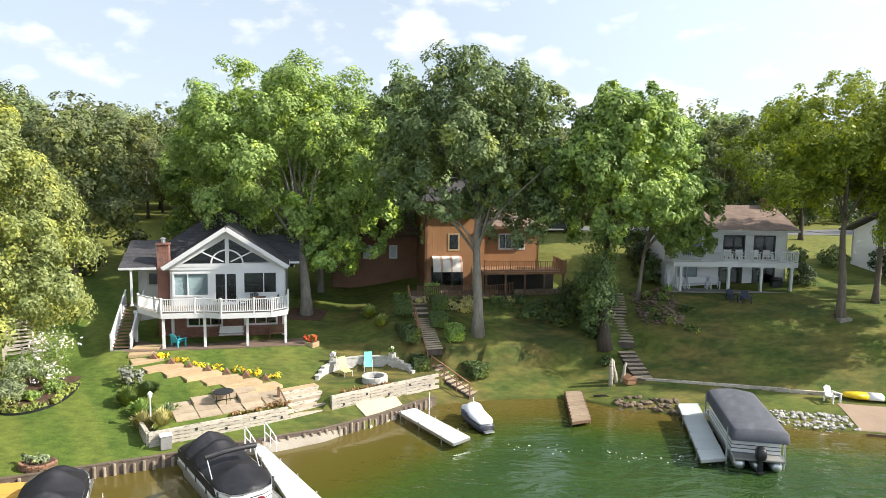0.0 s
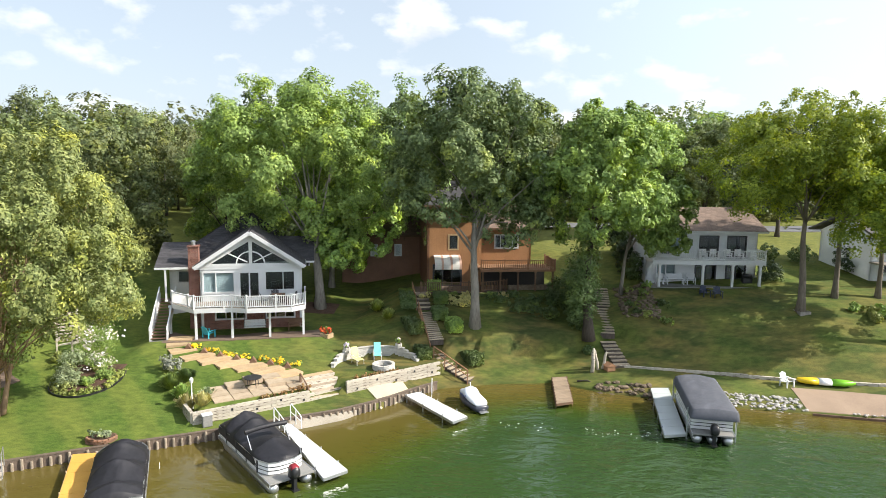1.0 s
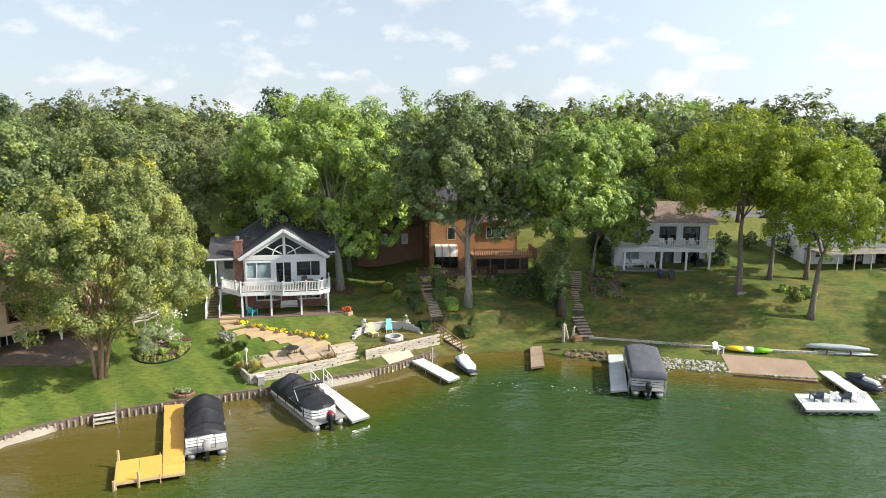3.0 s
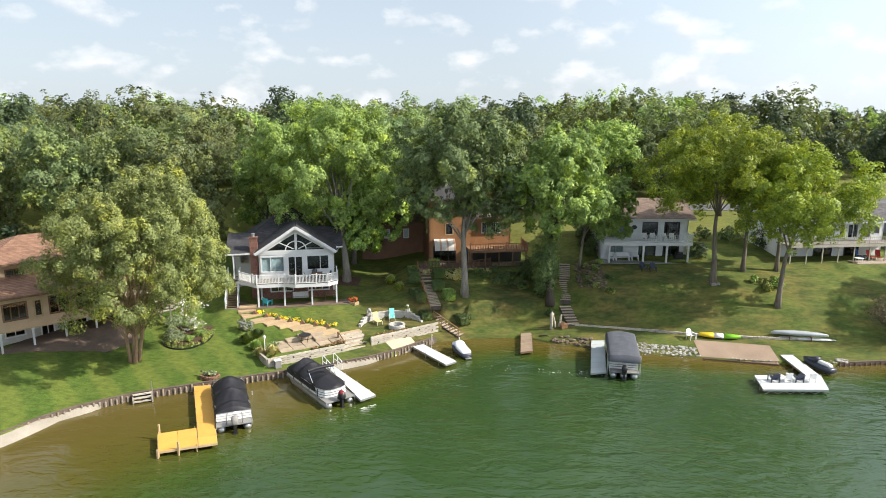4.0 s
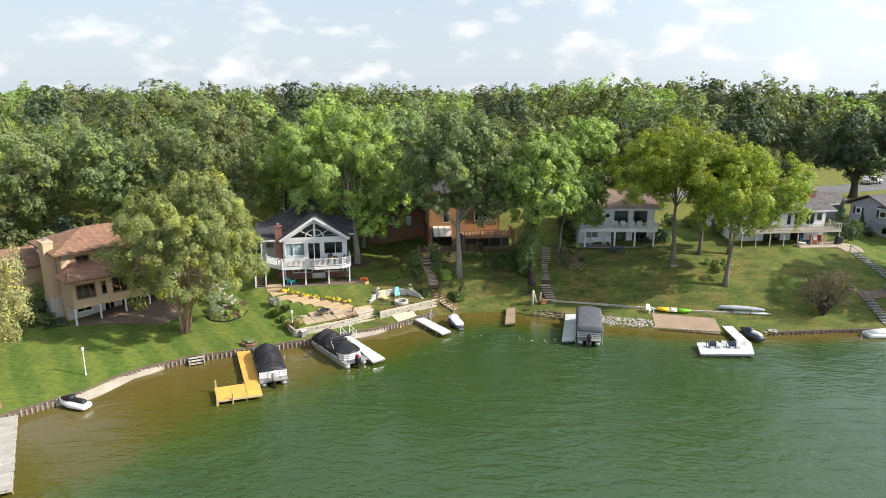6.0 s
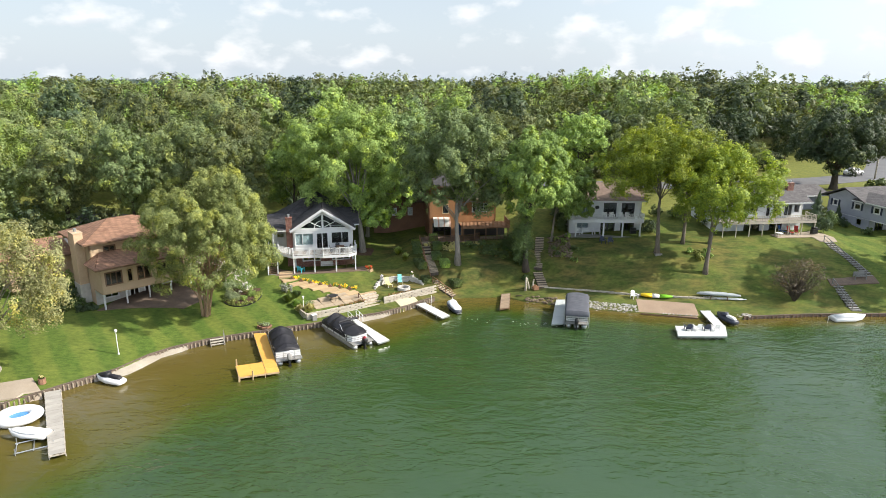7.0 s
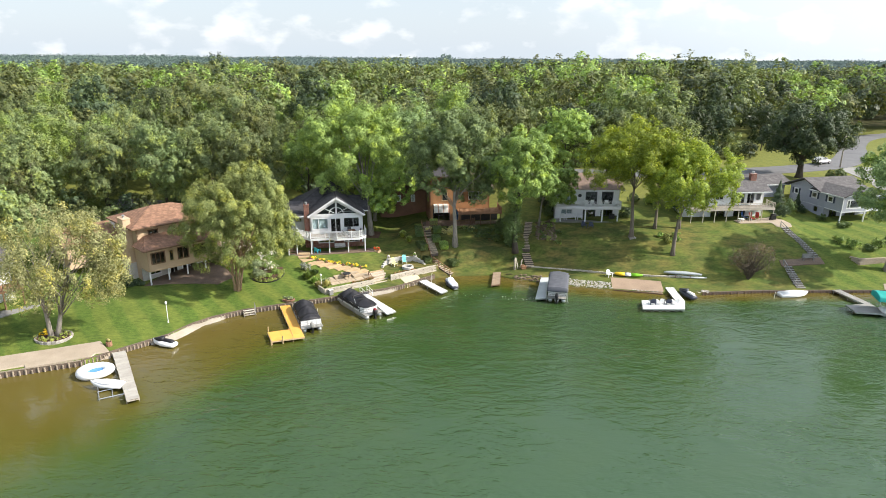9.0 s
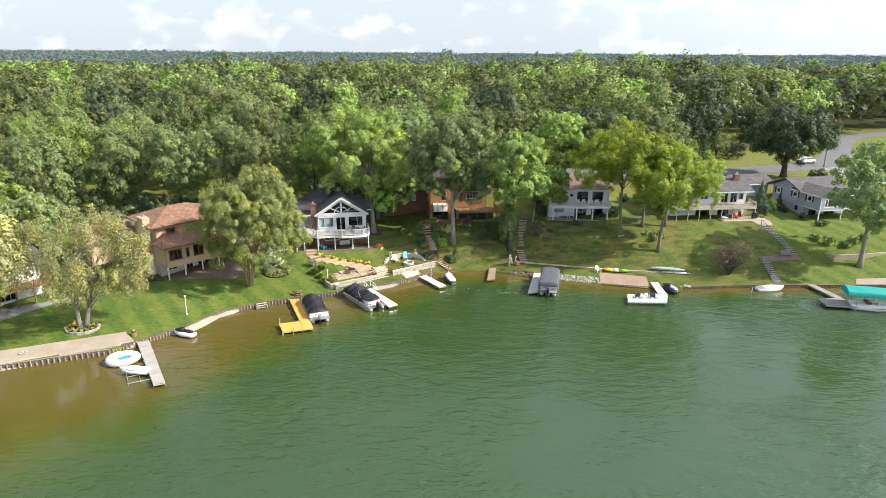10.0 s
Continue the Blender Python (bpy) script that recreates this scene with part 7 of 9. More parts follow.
dock(((-21.35, 30.45), (-20.05, 30.7), (-16.03, 21.0), (-17.15, 20.6)), 0.48, dock_yellow, "yellow-tan dock panels running out from the seawall", timber_tan)
dock(((-17.2, 20.62), (-18.3, 23.12), (-20.7, 22.2), (-19.57, 19.75)), 0.472, dock_yellow, "yellow-tan end platform of the dock", timber_tan)
dock(((-11.25, 35.5), (-10.25, 34.85), (-5.9, 28.95), (-7.0, 28.0)), 0.5, dock_white, "white dock beside the covered pontoon boat")
dock(((-3.45, 40.3), (-2.45, 40.95), (0.8, 36.5), (-0.16, 35.6)), 0.5, dock_white, "white dock running out from a concrete pad")
dock(((7.75, 44.7), (8.95, 44.95), (8.35, 39.6), (7.1, 39.1)), 0.42, dock_brown, "short brown timber dock", timber_brown, 0.3)
dock(((14.75, 42.5), (16.1, 42.55), (14.2, 34.25), (12.8, 33.95)), 0.45, surface("pale grey dock panel", (0.50, 0.53, 0.53), (0.43, 0.455, 0.46), rough=0.6, scale=0.8, bump=0.1, piece=0.04), "pale grey dock beside the pontoon boat lift")
dock(((32.05, 38.7), (33.25, 38.7), (33.0, 33.5), (31.8, 33.4)), 0.48, dock_white, "white dock leg running out from the bank")
dock(((27.2, 33.6), (33.0, 33.45), (32.0, 30.6), (26.5, 30.6)), 0.482, dock_white, "broad white dock platform with chairs", panel=1.0)
dock(((-36.35, 16.4), (-35.2, 17.0), (-28.95, 7.0), (-29.9, 6.45)), 0.5, surface("weathered plank", (0.40, 0.375, 0.34), (0.31, 0.29, 0.26), rough=0.8, piece=0.08), "grey-white plank dock from the concrete walk", timber_grey, 0.6)
dock(((55.8, 38.3), (56.9, 38.5), (58.0, 33.4), (57.0, 33.0)), 0.48, grey_concrete, "grey dock leg from the seawall")
dock(((57.9, 33.2), (54.3, 32.6), (54.1, 30.1), (58.2, 29.6)), 0.482, grey_concrete, "grey dock platform beside the runabout")


def dock_truss():
    """Braces below the lake side of the broad platform, and the mooring posts of the yellow dock."""
    root = thing("dock_brace", turned(0, 0, 0), "white zigzag bracing under the broad dock", "dock brace")
    for i in range(10):
        bm = bmesh.new()
        x0, x1 = 26.7 + 0.52 * i, 26.7 + 0.52 * (i + 1)
        beam(bm, (x0, 30.58, 0.38 if i % 2 else 0.06), (x1, 30.58, 0.06 if i % 2 else 0.38), 0.035, 0.035)
        part("brace", bm, aluminium, root)
    for x, y, h in ((-20.62, 22.28, 1.15), (-18.35, 20.1, 1.0), (-19.6, 19.68, 0.62)):
        post = thing("dock_post", turned(x, y, -0.8), "pale timber post at the edge of the yellow dock", "post")
        part("shaft", box(bmesh.new(), -0.06, 0.06, -0.06, 0.06, 0.0, h + 0.8, bevel=0.01), timber_tan, post)


dock_truss()


def dock_rail():
    root = thing("hand_rail", turned(-10.9, 35.2, 0.5, -53), "white pipe hand rail at the head of a dock", "rail")
    for y in (-0.55, 0.55):
        bm = bmesh.new()
        tube(bm, [(0, y, 0), (0, y, 1.0), (0.12, y, 1.1), (0.9, y, 0.95), (1.5, y, 0.8), (1.6, y, 0.7), (1.6, y, 0)], 0.035, 8)
        tube(bm, [(0, y, 0.55), (1.6, y, 0.45)], 0.03, 8)
        tube(bm, [(0.8, y, 0), (0.8, y, 0.97)], 0.03, 8)
        part("pipe", bm, white_plastic, root)


dock_rail()


# ---------------------------------------------------------------- boats
def loft(rows, power=2.6, sides=16, cap=True):
    """A hull through sections (x, half width, keel, top)."""
    bm, rings = bmesh.new(), []
    for x, w, z0, z1 in rows:
        ring = []
        for k in range(sides):
            t = 2 * math.pi * k / sides
            c, s = math.cos(t), math.sin(t)
            ring.append(bm.verts.new((x, w * math.copysign(abs(c) ** (2 / power), c), (z0 + z1) / 2 + (z1 - z0) / 2 * math.copysign(abs(s) ** (2 / power), s))))
        rings.append(ring)
    for a, b in zip(rings, rings[1:]):
        for i in range(sides):
            j = (i + 1) % sides
            bm.faces.new((a[i], a[j], b[j], b[i]))
    if cap:
        bm.faces.new(rings[0][::-1])
        bm.faces.new(rings[-1])
    bmesh.ops.recalc_face_normals(bm, faces=bm.faces[:])
    return bm


def cover_mesh(a, b, edge, rise, ridges, skirt=0.35, front=0.55, nu=60, nv=24, power=0.75, low=0.3, arch=2.2):
    """A draped cover: tented over poles at the ridges, with a hanging skirt."""
    bm = bmesh.new()
    grid = []
    for i in range(nu + 1):
        u = -1 + 2 * i / nu
        round_off = math.sqrt(max(0.0, 1 - (max(0.0, (u - front)) / (1.0001 - front)) ** 2.4)) if u > front else 1.0
        half = b * max(0.25, round_off)
        tent = max([low] + [h - (h - low) * min(1.0, abs(u - p) / reach) ** 0.75 for p, h, reach in ridges])
        row = []
        for j in range(nv + 1):
            v = -1 + 2 * j / nv
            z = edge + rise * tent * (1 - abs(v) ** arch) ** power
            z -= 0.05 * noise.noise((u * 5 + v * 2, v * 2.5, edge)) * (1 - v * v) + 0.025 * abs(noise.noise((u * 16, v * 3, 4)))
            if abs(v) > 0.999:
                z = edge - skirt
            row.append(bm.verts.new((u * a, half * max(-1, min(1, v * 1.04)), z)))
        grid.append(row)
    for r0, r1 in zip(grid, grid[1:]):
        for j in range(nv):
            bm.faces.new((r0[j], r1[j], r1[j + 1], r0[j + 1]))
    for row, drop in ((grid[0], -1), (grid[-1], 1)):
        low = [bm.verts.new((v.co.x + 0.02 * drop, v.co.y, edge - skirt)) for v in row]
        for j in range(nv):
            bm.faces.new((row[j], row[j + 1], low[j + 1], low[j]))
    bmesh.ops.recalc_face_normals(bm, faces=bm.faces[:])
    return bm


def outboard(parent, x, y, z, cowl):
    m = part("motor", loft([(x - 0.62, 0.12, z + 0.55, z + 0.75), (x - 0.58, 0.22, z + 0.45, z + 1.0), (x - 0.3, 0.25, z + 0.4, z + 1.08), (x - 0.05, 0.23, z + 0.42, z + 1.0), (x, 0.15, z + 0.5, z + 0.85)]), cowl, parent, "outboard motor", smooth=True, m=Matrix.Translation((0, y, 0)))
    bm = boxes((x - 0.45, x - 0.15, -0.09, 0.09, z - 0.35, z + 0.45), (x - 0.15, x + 0.12, -0.16, 0.16, z + 0.1, z + 0.5), (x - 0.6, x - 0.1, -0.17, 0.17, z - 0.25, z - 0.2))
    part("midsection", bm, black_plastic, m)


def pontoon_boat(m, length, width, cover, cowl, label, stripes=True, tubes=2, canopy=None, round_stern=False, cap=None, arch_rail=False, tents=((-0.82, 0.7, 0.3), (-0.2, 0.95, 0.45), (0.42, 1.0, 0.45), (0.85, 0.55, 0.2))):
    root = thing("pontoon_boat", m, label, "boat")
    L, W = length / 2, width / 2
    for y in np.linspace(-W + 0.35, W - 0.35, tubes):
        bm = tube(bmesh.new(), [(-L + 0.1, y, 0.16), (-L + 0.35, y, 0.16), (L - 1.0, y, 0.16), (L - 0.4, y, 0.24), (L - 0.05, y, 0.4)], [0.2, 0.31, 0.31, 0.2, 0.04], 14)
        part("pontoon", bm, aluminium, root, smooth=True)
    part("deck", boxes((-L, L - 0.15, -W, W, 0.48, 0.58), bevel=0.02), grey_concrete, root)
    outline = [(-L + 0.75, W - 0.05), (-L + 0.75, -W + 0.05), (L - 1.2, -W + 0.05), (L - 0.5, -W + 0.35), (L - 0.3, -W + 0.8), (L - 0.3, W - 0.8), (L - 0.5, W - 0.35), (L - 1.2, W - 0.05)]
    if round_stern:
        outline = [(0.45 - px, py) for px, py in outline]
    for z0, z1, mat, nm in ((0.62, 0.79, white_plastic, "fence_panel"), (0.795, 0.835, black_vinyl if stripes else aluminium, "fence_stripe"), (0.84, 0.99, white_plastic, "fence_panel"), (0.995, 1.035, black_vinyl if stripes else aluminium, "fence_stripe"), (1.04, 1.2, white_plastic, "fence_panel"), (1.22, 1.26, aluminium, "fence_rail")):
        bm = bmesh.new()
        for a, b in zip(outline, outline[1:] + outline[:1]):
            beam(bm, (*a, (z0 + z1) / 2), (*b, (z0 + z1) / 2), 0.05, z1 - z0)
        part(nm, bm, mat, root)
    if canopy:
        part("canopy", canopy, cover, root, smooth=True)
    else:
        bm = cover_mesh(L - 0.55, W + 0.03, 1.2, 1.0, tents, 0.3, power=0.9, low=0.24, arch=1.5)
        if round_stern:
            bmesh.ops.scale(bm, vec=(-1, 1, 1), verts=bm.verts[:])
            bmesh.ops.reverse_faces(bm, faces=bm.faces[:])
        bmesh.ops.translate(bm, verts=bm.verts[:], vec=(0.24, 0, 0))
        part("cover", bm, cover, root, smooth=True)
        for px in np.linspace(-L + 1.6, L - 1.6, 4):
            for py in (-W + 0.02, W - 0.02):
                part("fence_post", boxes((px - 0.03, px + 0.03, py - 0.035, py + 0.035, 0.58, 1.25)), dark_steel, root)
    for py in (-W + 0.01, W - 0.01):
        part("deck_side", boxes((-L, L - 0.2, py - 0.03, py + 0.03, 0.4, 0.6)), aluminium, root)
    if arch_rail:
        part("boarding_rail", tube(bmesh.new(), [(-L + 0.12, -0.55, 0.58), (-L + 0.12, -0.55, 1.35), (-L + 0.12, -0.42, 1.5), (-L + 0.12, 0.42, 1.5), (-L + 0.12, 0.55, 1.35), (-L + 0.12, 0.55, 0.58)], 0.03, 8), aluminium, root, smooth=True)
    if cap:
        part("cowl_cap", loft([(-L - 0.42, 0.14, 0.98, 1.22), (-L - 0.3, 0.22, 0.98, 1.34), (-L + 0.0, 0.23, 1.0, 1.35), (-L + 0.12, 0.14, 1.0, 1.2)]), cap, root, "red motor cowl", smooth=True)
    outboard(root, -L + 0.15, 0, 0.25, cowl)
    return root


def heading(x, y, z, fx, fy):
    return turned(x, y, z, math.degrees(math.atan2(fy, fx)))


pontoon_boat(heading(-17.05, 27.0, 0, -0.38, 0.925), 7.6, 2.55, black_vinyl, grey_concrete, "white pontoon boat under a black vinyl cover", stripes=False, arch_rail=True)
boat = pontoon_boat(heading(-10.9, 30.85, 0, -0.62, 0.785), 7.6, 2.55, black_vinyl, black_plastic, "white striped pontoon boat under a black cover", round_stern=True, cap=red_paint, tents=((0.5, 0.7, 0.5), (-0.3, 1.0, 0.4), (-0.72, 1.0, 0.35)))
for y in (-1.1, 1.1):
    bm = bmesh.new()
    tube(bm, [(-1.2, y, 1.2), (-0.4, y, 2.1)], 0.025, 6)
    part("top_tube", bm, aluminium, boat)
bm = tube(bmesh.new(), [(-0.45, -1.2, 2.15), (-0.45, -0.4, 2.22), (-0.45, 0.4, 2.22), (-0.45, 1.2, 2.15)], 0.13, 10)
part("folded_top", bm, black_vinyl, boat, "folded black canvas top")


def flat_canopy():
    bm = cover_mesh(3.35, 1.4, 1.85, 0.36, ((0.0, 1.0, 9.0),), 0.34, front=0.93, power=0.34, low=0.9)
    bmesh.ops.translate(bm, verts=bm.verts[:], vec=(-0.35, 0, 0))
    return bm


lift = pontoon_boat(heading(16.35, 37.1, 0.12, 0.20, 0.98), 7.4, 2.5, grey_canvas, black_plastic, "pontoon boat on a lift under a slate canvas canopy", tubes=3, canopy=flat_canopy())
for x in (-2.9, 2.6):
    for y in (-1.42, 1.42):
        part("lift_post", tube(bmesh.new(), [(x, y, -1.0), (x, y, 1.9)], 0.05, 8), aluminium, lift)


def jet_ski(m, hull, top, label, covered=False):
    root = thing("jet_ski", m, label, "jet ski")
    part("hull", loft([(-1.55, 0.42, 0.05, 0.42), (-1.4, 0.55, -0.05, 0.5), (0.2, 0.58, -0.1, 0.55), (1.0, 0.42, 0.0, 0.62), (1.45, 0.2, 0.2, 0.66), (1.62, 0.05, 0.4, 0.62)]), hull, root, smooth=True)
    part("seat", loft([(-1.3, 0.2, 0.45, 0.62), (-1.1, 0.25, 0.45, 0.8), (-0.2, 0.24, 0.45, 0.82), (0.1, 0.2, 0.5, 0.78)]), top, root, smooth=True)
    part("hood", loft([(-0.05, 0.2, 0.5, 0.95), (0.25, 0.4, 0.5, 1.05), (0.8, 0.36, 0.5, 0.85), (1.35, 0.14, 0.55, 0.7)]), top if covered else hull, root, smooth=True)
    bm = tube(bmesh.new(), [(0.1, -0.38, 1.02), (0.2, -0.15, 1.0), (0.2, 0.15, 1.0), (0.1, 0.38, 1.02)], 0.03, 8)
    part("handlebar", bm, black_plastic, root)
    return root


def covered_ski():
    """A watercraft under a fitted cover: dark hull, pale cover with a raised cowl, printed bars on the flanks."""
    cloth = surface("white watercraft cover", (0.72, 0.74, 0.78), (0.60, 0.63, 0.68), rough=0.6, fine=5, bump=0.3)
    hull = surface("dark watercraft hull", (0.05, 0.055, 0.075), rough=0.3)
    root = thing("jet_ski", heading(1.25, 39.7, 0.12, -0.42, 0.9), "white covered jet ski moored beside the dock", "jet ski")
    part("hull", loft([(-1.6, 0.46, 0.02, 0.36), (-1.45, 0.56, -0.08, 0.42), (0.2, 0.6, -0.12, 0.46), (1.0, 0.44, 0.0, 0.52), (1.5, 0.2, 0.2, 0.56), (1.68, 0.05, 0.38, 0.54)]), hull, root, smooth=True)
    cover = part("cover", loft([(-1.5, 0.4, 0.34, 0.5), (-1.25, 0.55, 0.32, 0.68), (-0.5, 0.57, 0.32, 0.82), (-0.12, 0.58, 0.34, 0.9), (0.12, 0.56, 0.34, 1.16), (0.42, 0.54, 0.36, 1.14), (0.8, 0.48, 0.38, 0.86), (1.35, 0.26, 0.44, 0.68), (1.6, 0.08, 0.48, 0.58)], power=2.3), cloth, root, "white fitted cover", smooth=True)
    for side in (-1, 1):
        for k in range(4):
            bm = bmesh.new()
            beam(bm, (-0.3 + 0.27 * k, side * 0.575, 0.5 + 0.1 * (k % 2)), (-0.08 + 0.27 * k, side * 0.55, 0.72 - 0.08 * (k % 2)), 0.03, 0.09)
            part("print_bar", bm, blue_paint, cover, "dark blue printed bar")
    part("mast", tube(bmesh.new(), [(0.22, 0, 1.1), (0.2, 0.02, 1.5)], 0.035, 8), white_plastic, root)
    part("boarding_step", boxes((-1.95, -1.6, -0.32, 0.32, 0.0, 0.05), bevel=0.015), aluminium, root)
    return root


covered_ski()
jet_ski(heading(-31.8, 19.3, 0.12, -0.93, 0.3), gelcoat, black_vinyl, "white jet ski with a black cover beside the sand", True)
jet_ski(heading(34.3, 36.1, 0.2, -0.35, 0.93), MATS["dark watercraft hull"], gelcoat, "dark jet ski tied to the white dock")


def row_boat(m, label, k=1.0):
    root = thing("boat", m @ Matrix.Diagonal((k, k, k, 1)), label, "boat")
    part("hull", loft([(-2.1, 0.6, 0.05, 0.45), (-2.0, 0.72, -0.1, 0.5), (0.4, 0.78, -0.12, 0.52), (1.5, 0.5, 0.0, 0.58), (2.1, 0.1, 0.25, 0.64), (2.25, 0.02, 0.45, 0.62)], power=3.2), gelcoat, root, smooth=True)
    part("cover", loft([(-1.9, 0.6, 0.45, 0.55), (0.3, 0.66, 0.46, 0.68), (1.5, 0.36, 0.5, 0.66), (1.95, 0.08, 0.55, 0.66)]), white_plastic, root, smooth=True)
    return root


row_boat(heading(49.5, 37.0, 0.05, 0.98, 0.12), "small white covered boat below the seawall")
row_boat(heading(-33.4, 9.6, 0.3, -0.97, 0.1), "small white covered boat on a shore lift", 0.8)


def boat_lift():
    root = thing("boat_lift", turned(-32.2, 8.6, 0, 30), "bare aluminium boat lift beside the plank dock", "boat lift")
    for y in (-0.8, 0.8):
        part("rail", tube(bmesh.new(), [(-1.5, y, 0.15), (1.4, y, 0.15)], 0.05, 8), aluminium, root)
    for x in (-1.4, -0.2, 1.2):
        part("cross_bar", tube(bmesh.new(), [(x, -0.9, 0.1), (x, 0.9, 0.1)], 0.045, 8), aluminium, root)
    for x, y in ((-1.4, -0.9), (-1.4, 0.9), (1.2, -0.9), (1.2, 0.9)):
        part("post", tube(bmesh.new(), [(x, y, -1), (x, y, 0.6)], 0.04, 8), aluminium, root)


boat_lift()


def ring_float():
    root = thing("inflatable_float", turned(-36.1, 12.4, 0.05, 20), "white inflatable ring float with a blue floor", "float")
    bm = bmesh.new()
    rings = []
    for i in range(28):
        t = 2 * math.pi * i / 28
        rings.append([bm.verts.new(((1.18 + 0.5 * math.cos(a)) * math.cos(t) * 1.12, (1.18 + 0.5 * math.cos(a)) * math.sin(t), 0.36 + 0.36 * math.sin(a) * (1.25 if math.cos(t) < -0.3 else 1))) for a in (2 * math.pi * k / 12 for k in range(12))])
    for a, b in zip(rings, rings[1:] + rings[:1]):
        for k in range(12):
            bm.faces.new((a[k], b[k], b[(k + 1) % 12], a[(k + 1) % 12]))
    bmesh.ops.recalc_face_normals(bm, faces=bm.faces[:])
    part("ring", bm, white_plastic, root, smooth=True)
    bm = bmesh.new()
    prism(bm, [(1.05 * math.cos(t), 0.92 * math.sin(t)) for t in (2 * math.pi * k / 24 for k in range(24))], 0.2, 0.36, "z")
    part("floor", bm, surface("blue vinyl", (0.08, 0.28, 0.62), rough=0.4), root, "blue vinyl floor")


ring_float()


def runabout():
    root = thing("runabout", heading(60.4, 30.1, 0.0, 0.96, -0.25), "red and white runabout on a lift under a teal canopy", "boat")
    part("hull", loft([(-2.8, 0.9, -0.05, 0.75), (-2.6, 1.05, -0.15, 0.85), (0.6, 1.1, -0.15, 0.95), (2.2, 0.65, 0.05, 1.05), (3.1, 0.1, 0.5, 1.1)], power=3), gelcoat, root, smooth=True)
    part("stripe", loft([(-2.82, 0.93, 0.3, 0.5), (0.6, 1.13, 0.35, 0.55), (2.2, 0.68, 0.45, 0.65), (3.0, 0.14, 0.6, 0.75)], power=4), red_paint, root, "red hull stripe", smooth=True)
    part("windscreen", boxes((0.3, 0.4, -0.8, 0.8, 0.9, 1.3)), glass, root)
    for y in (-0.45, 0.45):
        part("seat", boxes((-0.9, -0.3, y - 0.28, y + 0.28, 0.8, 1.2), bevel=0.05), red_paint, root)
    bm = cover_mesh(3.7, 1.5, 2.5, 0.6, ((0.0, 1.0, 9.0),), 0.35, front=0.95, power=0.6)
    part("canopy", bm, teal_canvas, root, "teal canvas canopy", smooth=True)
    for x in (-2.4, 2.2):
        for y in (-1.4, 1.4):
            part("lift_post", tube(bmesh.new(), [(x, y, -1), (x, y, 2.45)], 0.05, 8), aluminium, root)


runabout()


def kayak():
    root = thing("kayak", heading(27.7, 42.35, ground(27.7, 42.3) + 0.28, 0.97, -0.2), "yellow, white and lime paddle float lying at the bank", "kayak")
    rows = [(-2.0, 0.05, -0.02, 0.12), (-1.85, 0.22, -0.12, 0.2), (-1.3, 0.38, -0.2, 0.24), (-0.55, 0.42, -0.22, 0.25), (0.35, 0.42, -0.22, 0.25), (1.2, 0.38, -0.2, 0.24), (1.85, 0.2, -0.12, 0.2), (2.05, 0.04, -0.02, 0.12)]
    part("bow", loft(rows[:4]), kayak_yellow, root, "yellow third", smooth=True)
    part("middle", loft(rows[3:5]), gelcoat, root, "white third", smooth=True)
    part("stern", loft(rows[4:]), kayak_green, root, "lime third", smooth=True)


kayak()


def canoe():
    root = thing("canoe", heading(35.6, 41.95, ground(35.6, 41.9) + 0.55, 0.98, -0.2), "dull silver canoe keel-up on a low rack", "canoe")
    part("hull", loft([(-2.7, 0.03, -0.1, 0.1), (-2.3, 0.22, -0.12, 0.22), (-1.2, 0.42, -0.12, 0.3), (0.6, 0.45, -0.12, 0.32), (1.8, 0.32, -0.12, 0.26), (2.6, 0.08, -0.1, 0.15), (2.7, 0.02, -0.08, 0.1)]), surface("dull silver hull", (0.42, 0.45, 0.47), (0.33, 0.355, 0.37), rough=0.4, bump=0.05), root, smooth=True)
    for x in (-1.0, 1.0):
        part("rack", boxes((x - 0.05, x + 0.05, -0.5, 0.5, -0.2, -0.12), (x - 0.05, x + 0.05, -0.48, -0.4, -0.9, -0.2), (x - 0.05, x + 0.05, 0.4, 0.48, -0.9, -0.2)), timber_brown, root)
    part("spare_hull", loft([(-2.4, 0.03, -0.78, -0.66), (-1.2, 0.3, -0.82, -0.62), (1.6, 0.32, -0.82, -0.6), (2.9, 0.03, -0.74, -0.64)]), gelcoat, root, "second pale hull below", smooth=True, m=Matrix.Translation((0.5, 0.0, 0.28)))


canoe()


# ---------------------------------------------------------------- outdoor furniture
def adirondack(m, material, label):
    root = thing("lawn_chair", m, label, "chair")
    part("seat", box(bmesh.new(), -0.28, 0.28, -0.3, 0.25, 0.3, 0.34, Matrix.Rotation(radians(-12), 4, "X")), material, root)
    for k in range(5):
        x = -0.24 + k * 0.12
        part("back_slat", box(bmesh.new(), x - 0.055, x + 0.055, 0.0, 0.03, 0.0, 0.72 - 0.05 * abs(k - 2), Matrix.Translation((0, 0.22, 0.3)) @ Matrix.Rotation(radians(-24), 4, "X")), material, root)
    for s in (-1, 1):
        part("arm", boxes((s * 0.36 - 0.07, s * 0.36 + 0.07, -0.4, 0.35, 0.54, 0.57)), material, root)
        part("leg", boxes((s * 0.33 - 0.03, s * 0.33 + 0.03, -0.36, -0.26, -0.05, 0.54)), material, root)
        part("leg", boxes((s * 0.33 - 0.03, s * 0.33 + 0.03, 0.28, 0.36, -0.05, 0.54)), material, root)
    return root


def on_ground(x, y, turn=0.0, lift=0.0):
    return turned(x, y, ground(x, y) + lift, turn)


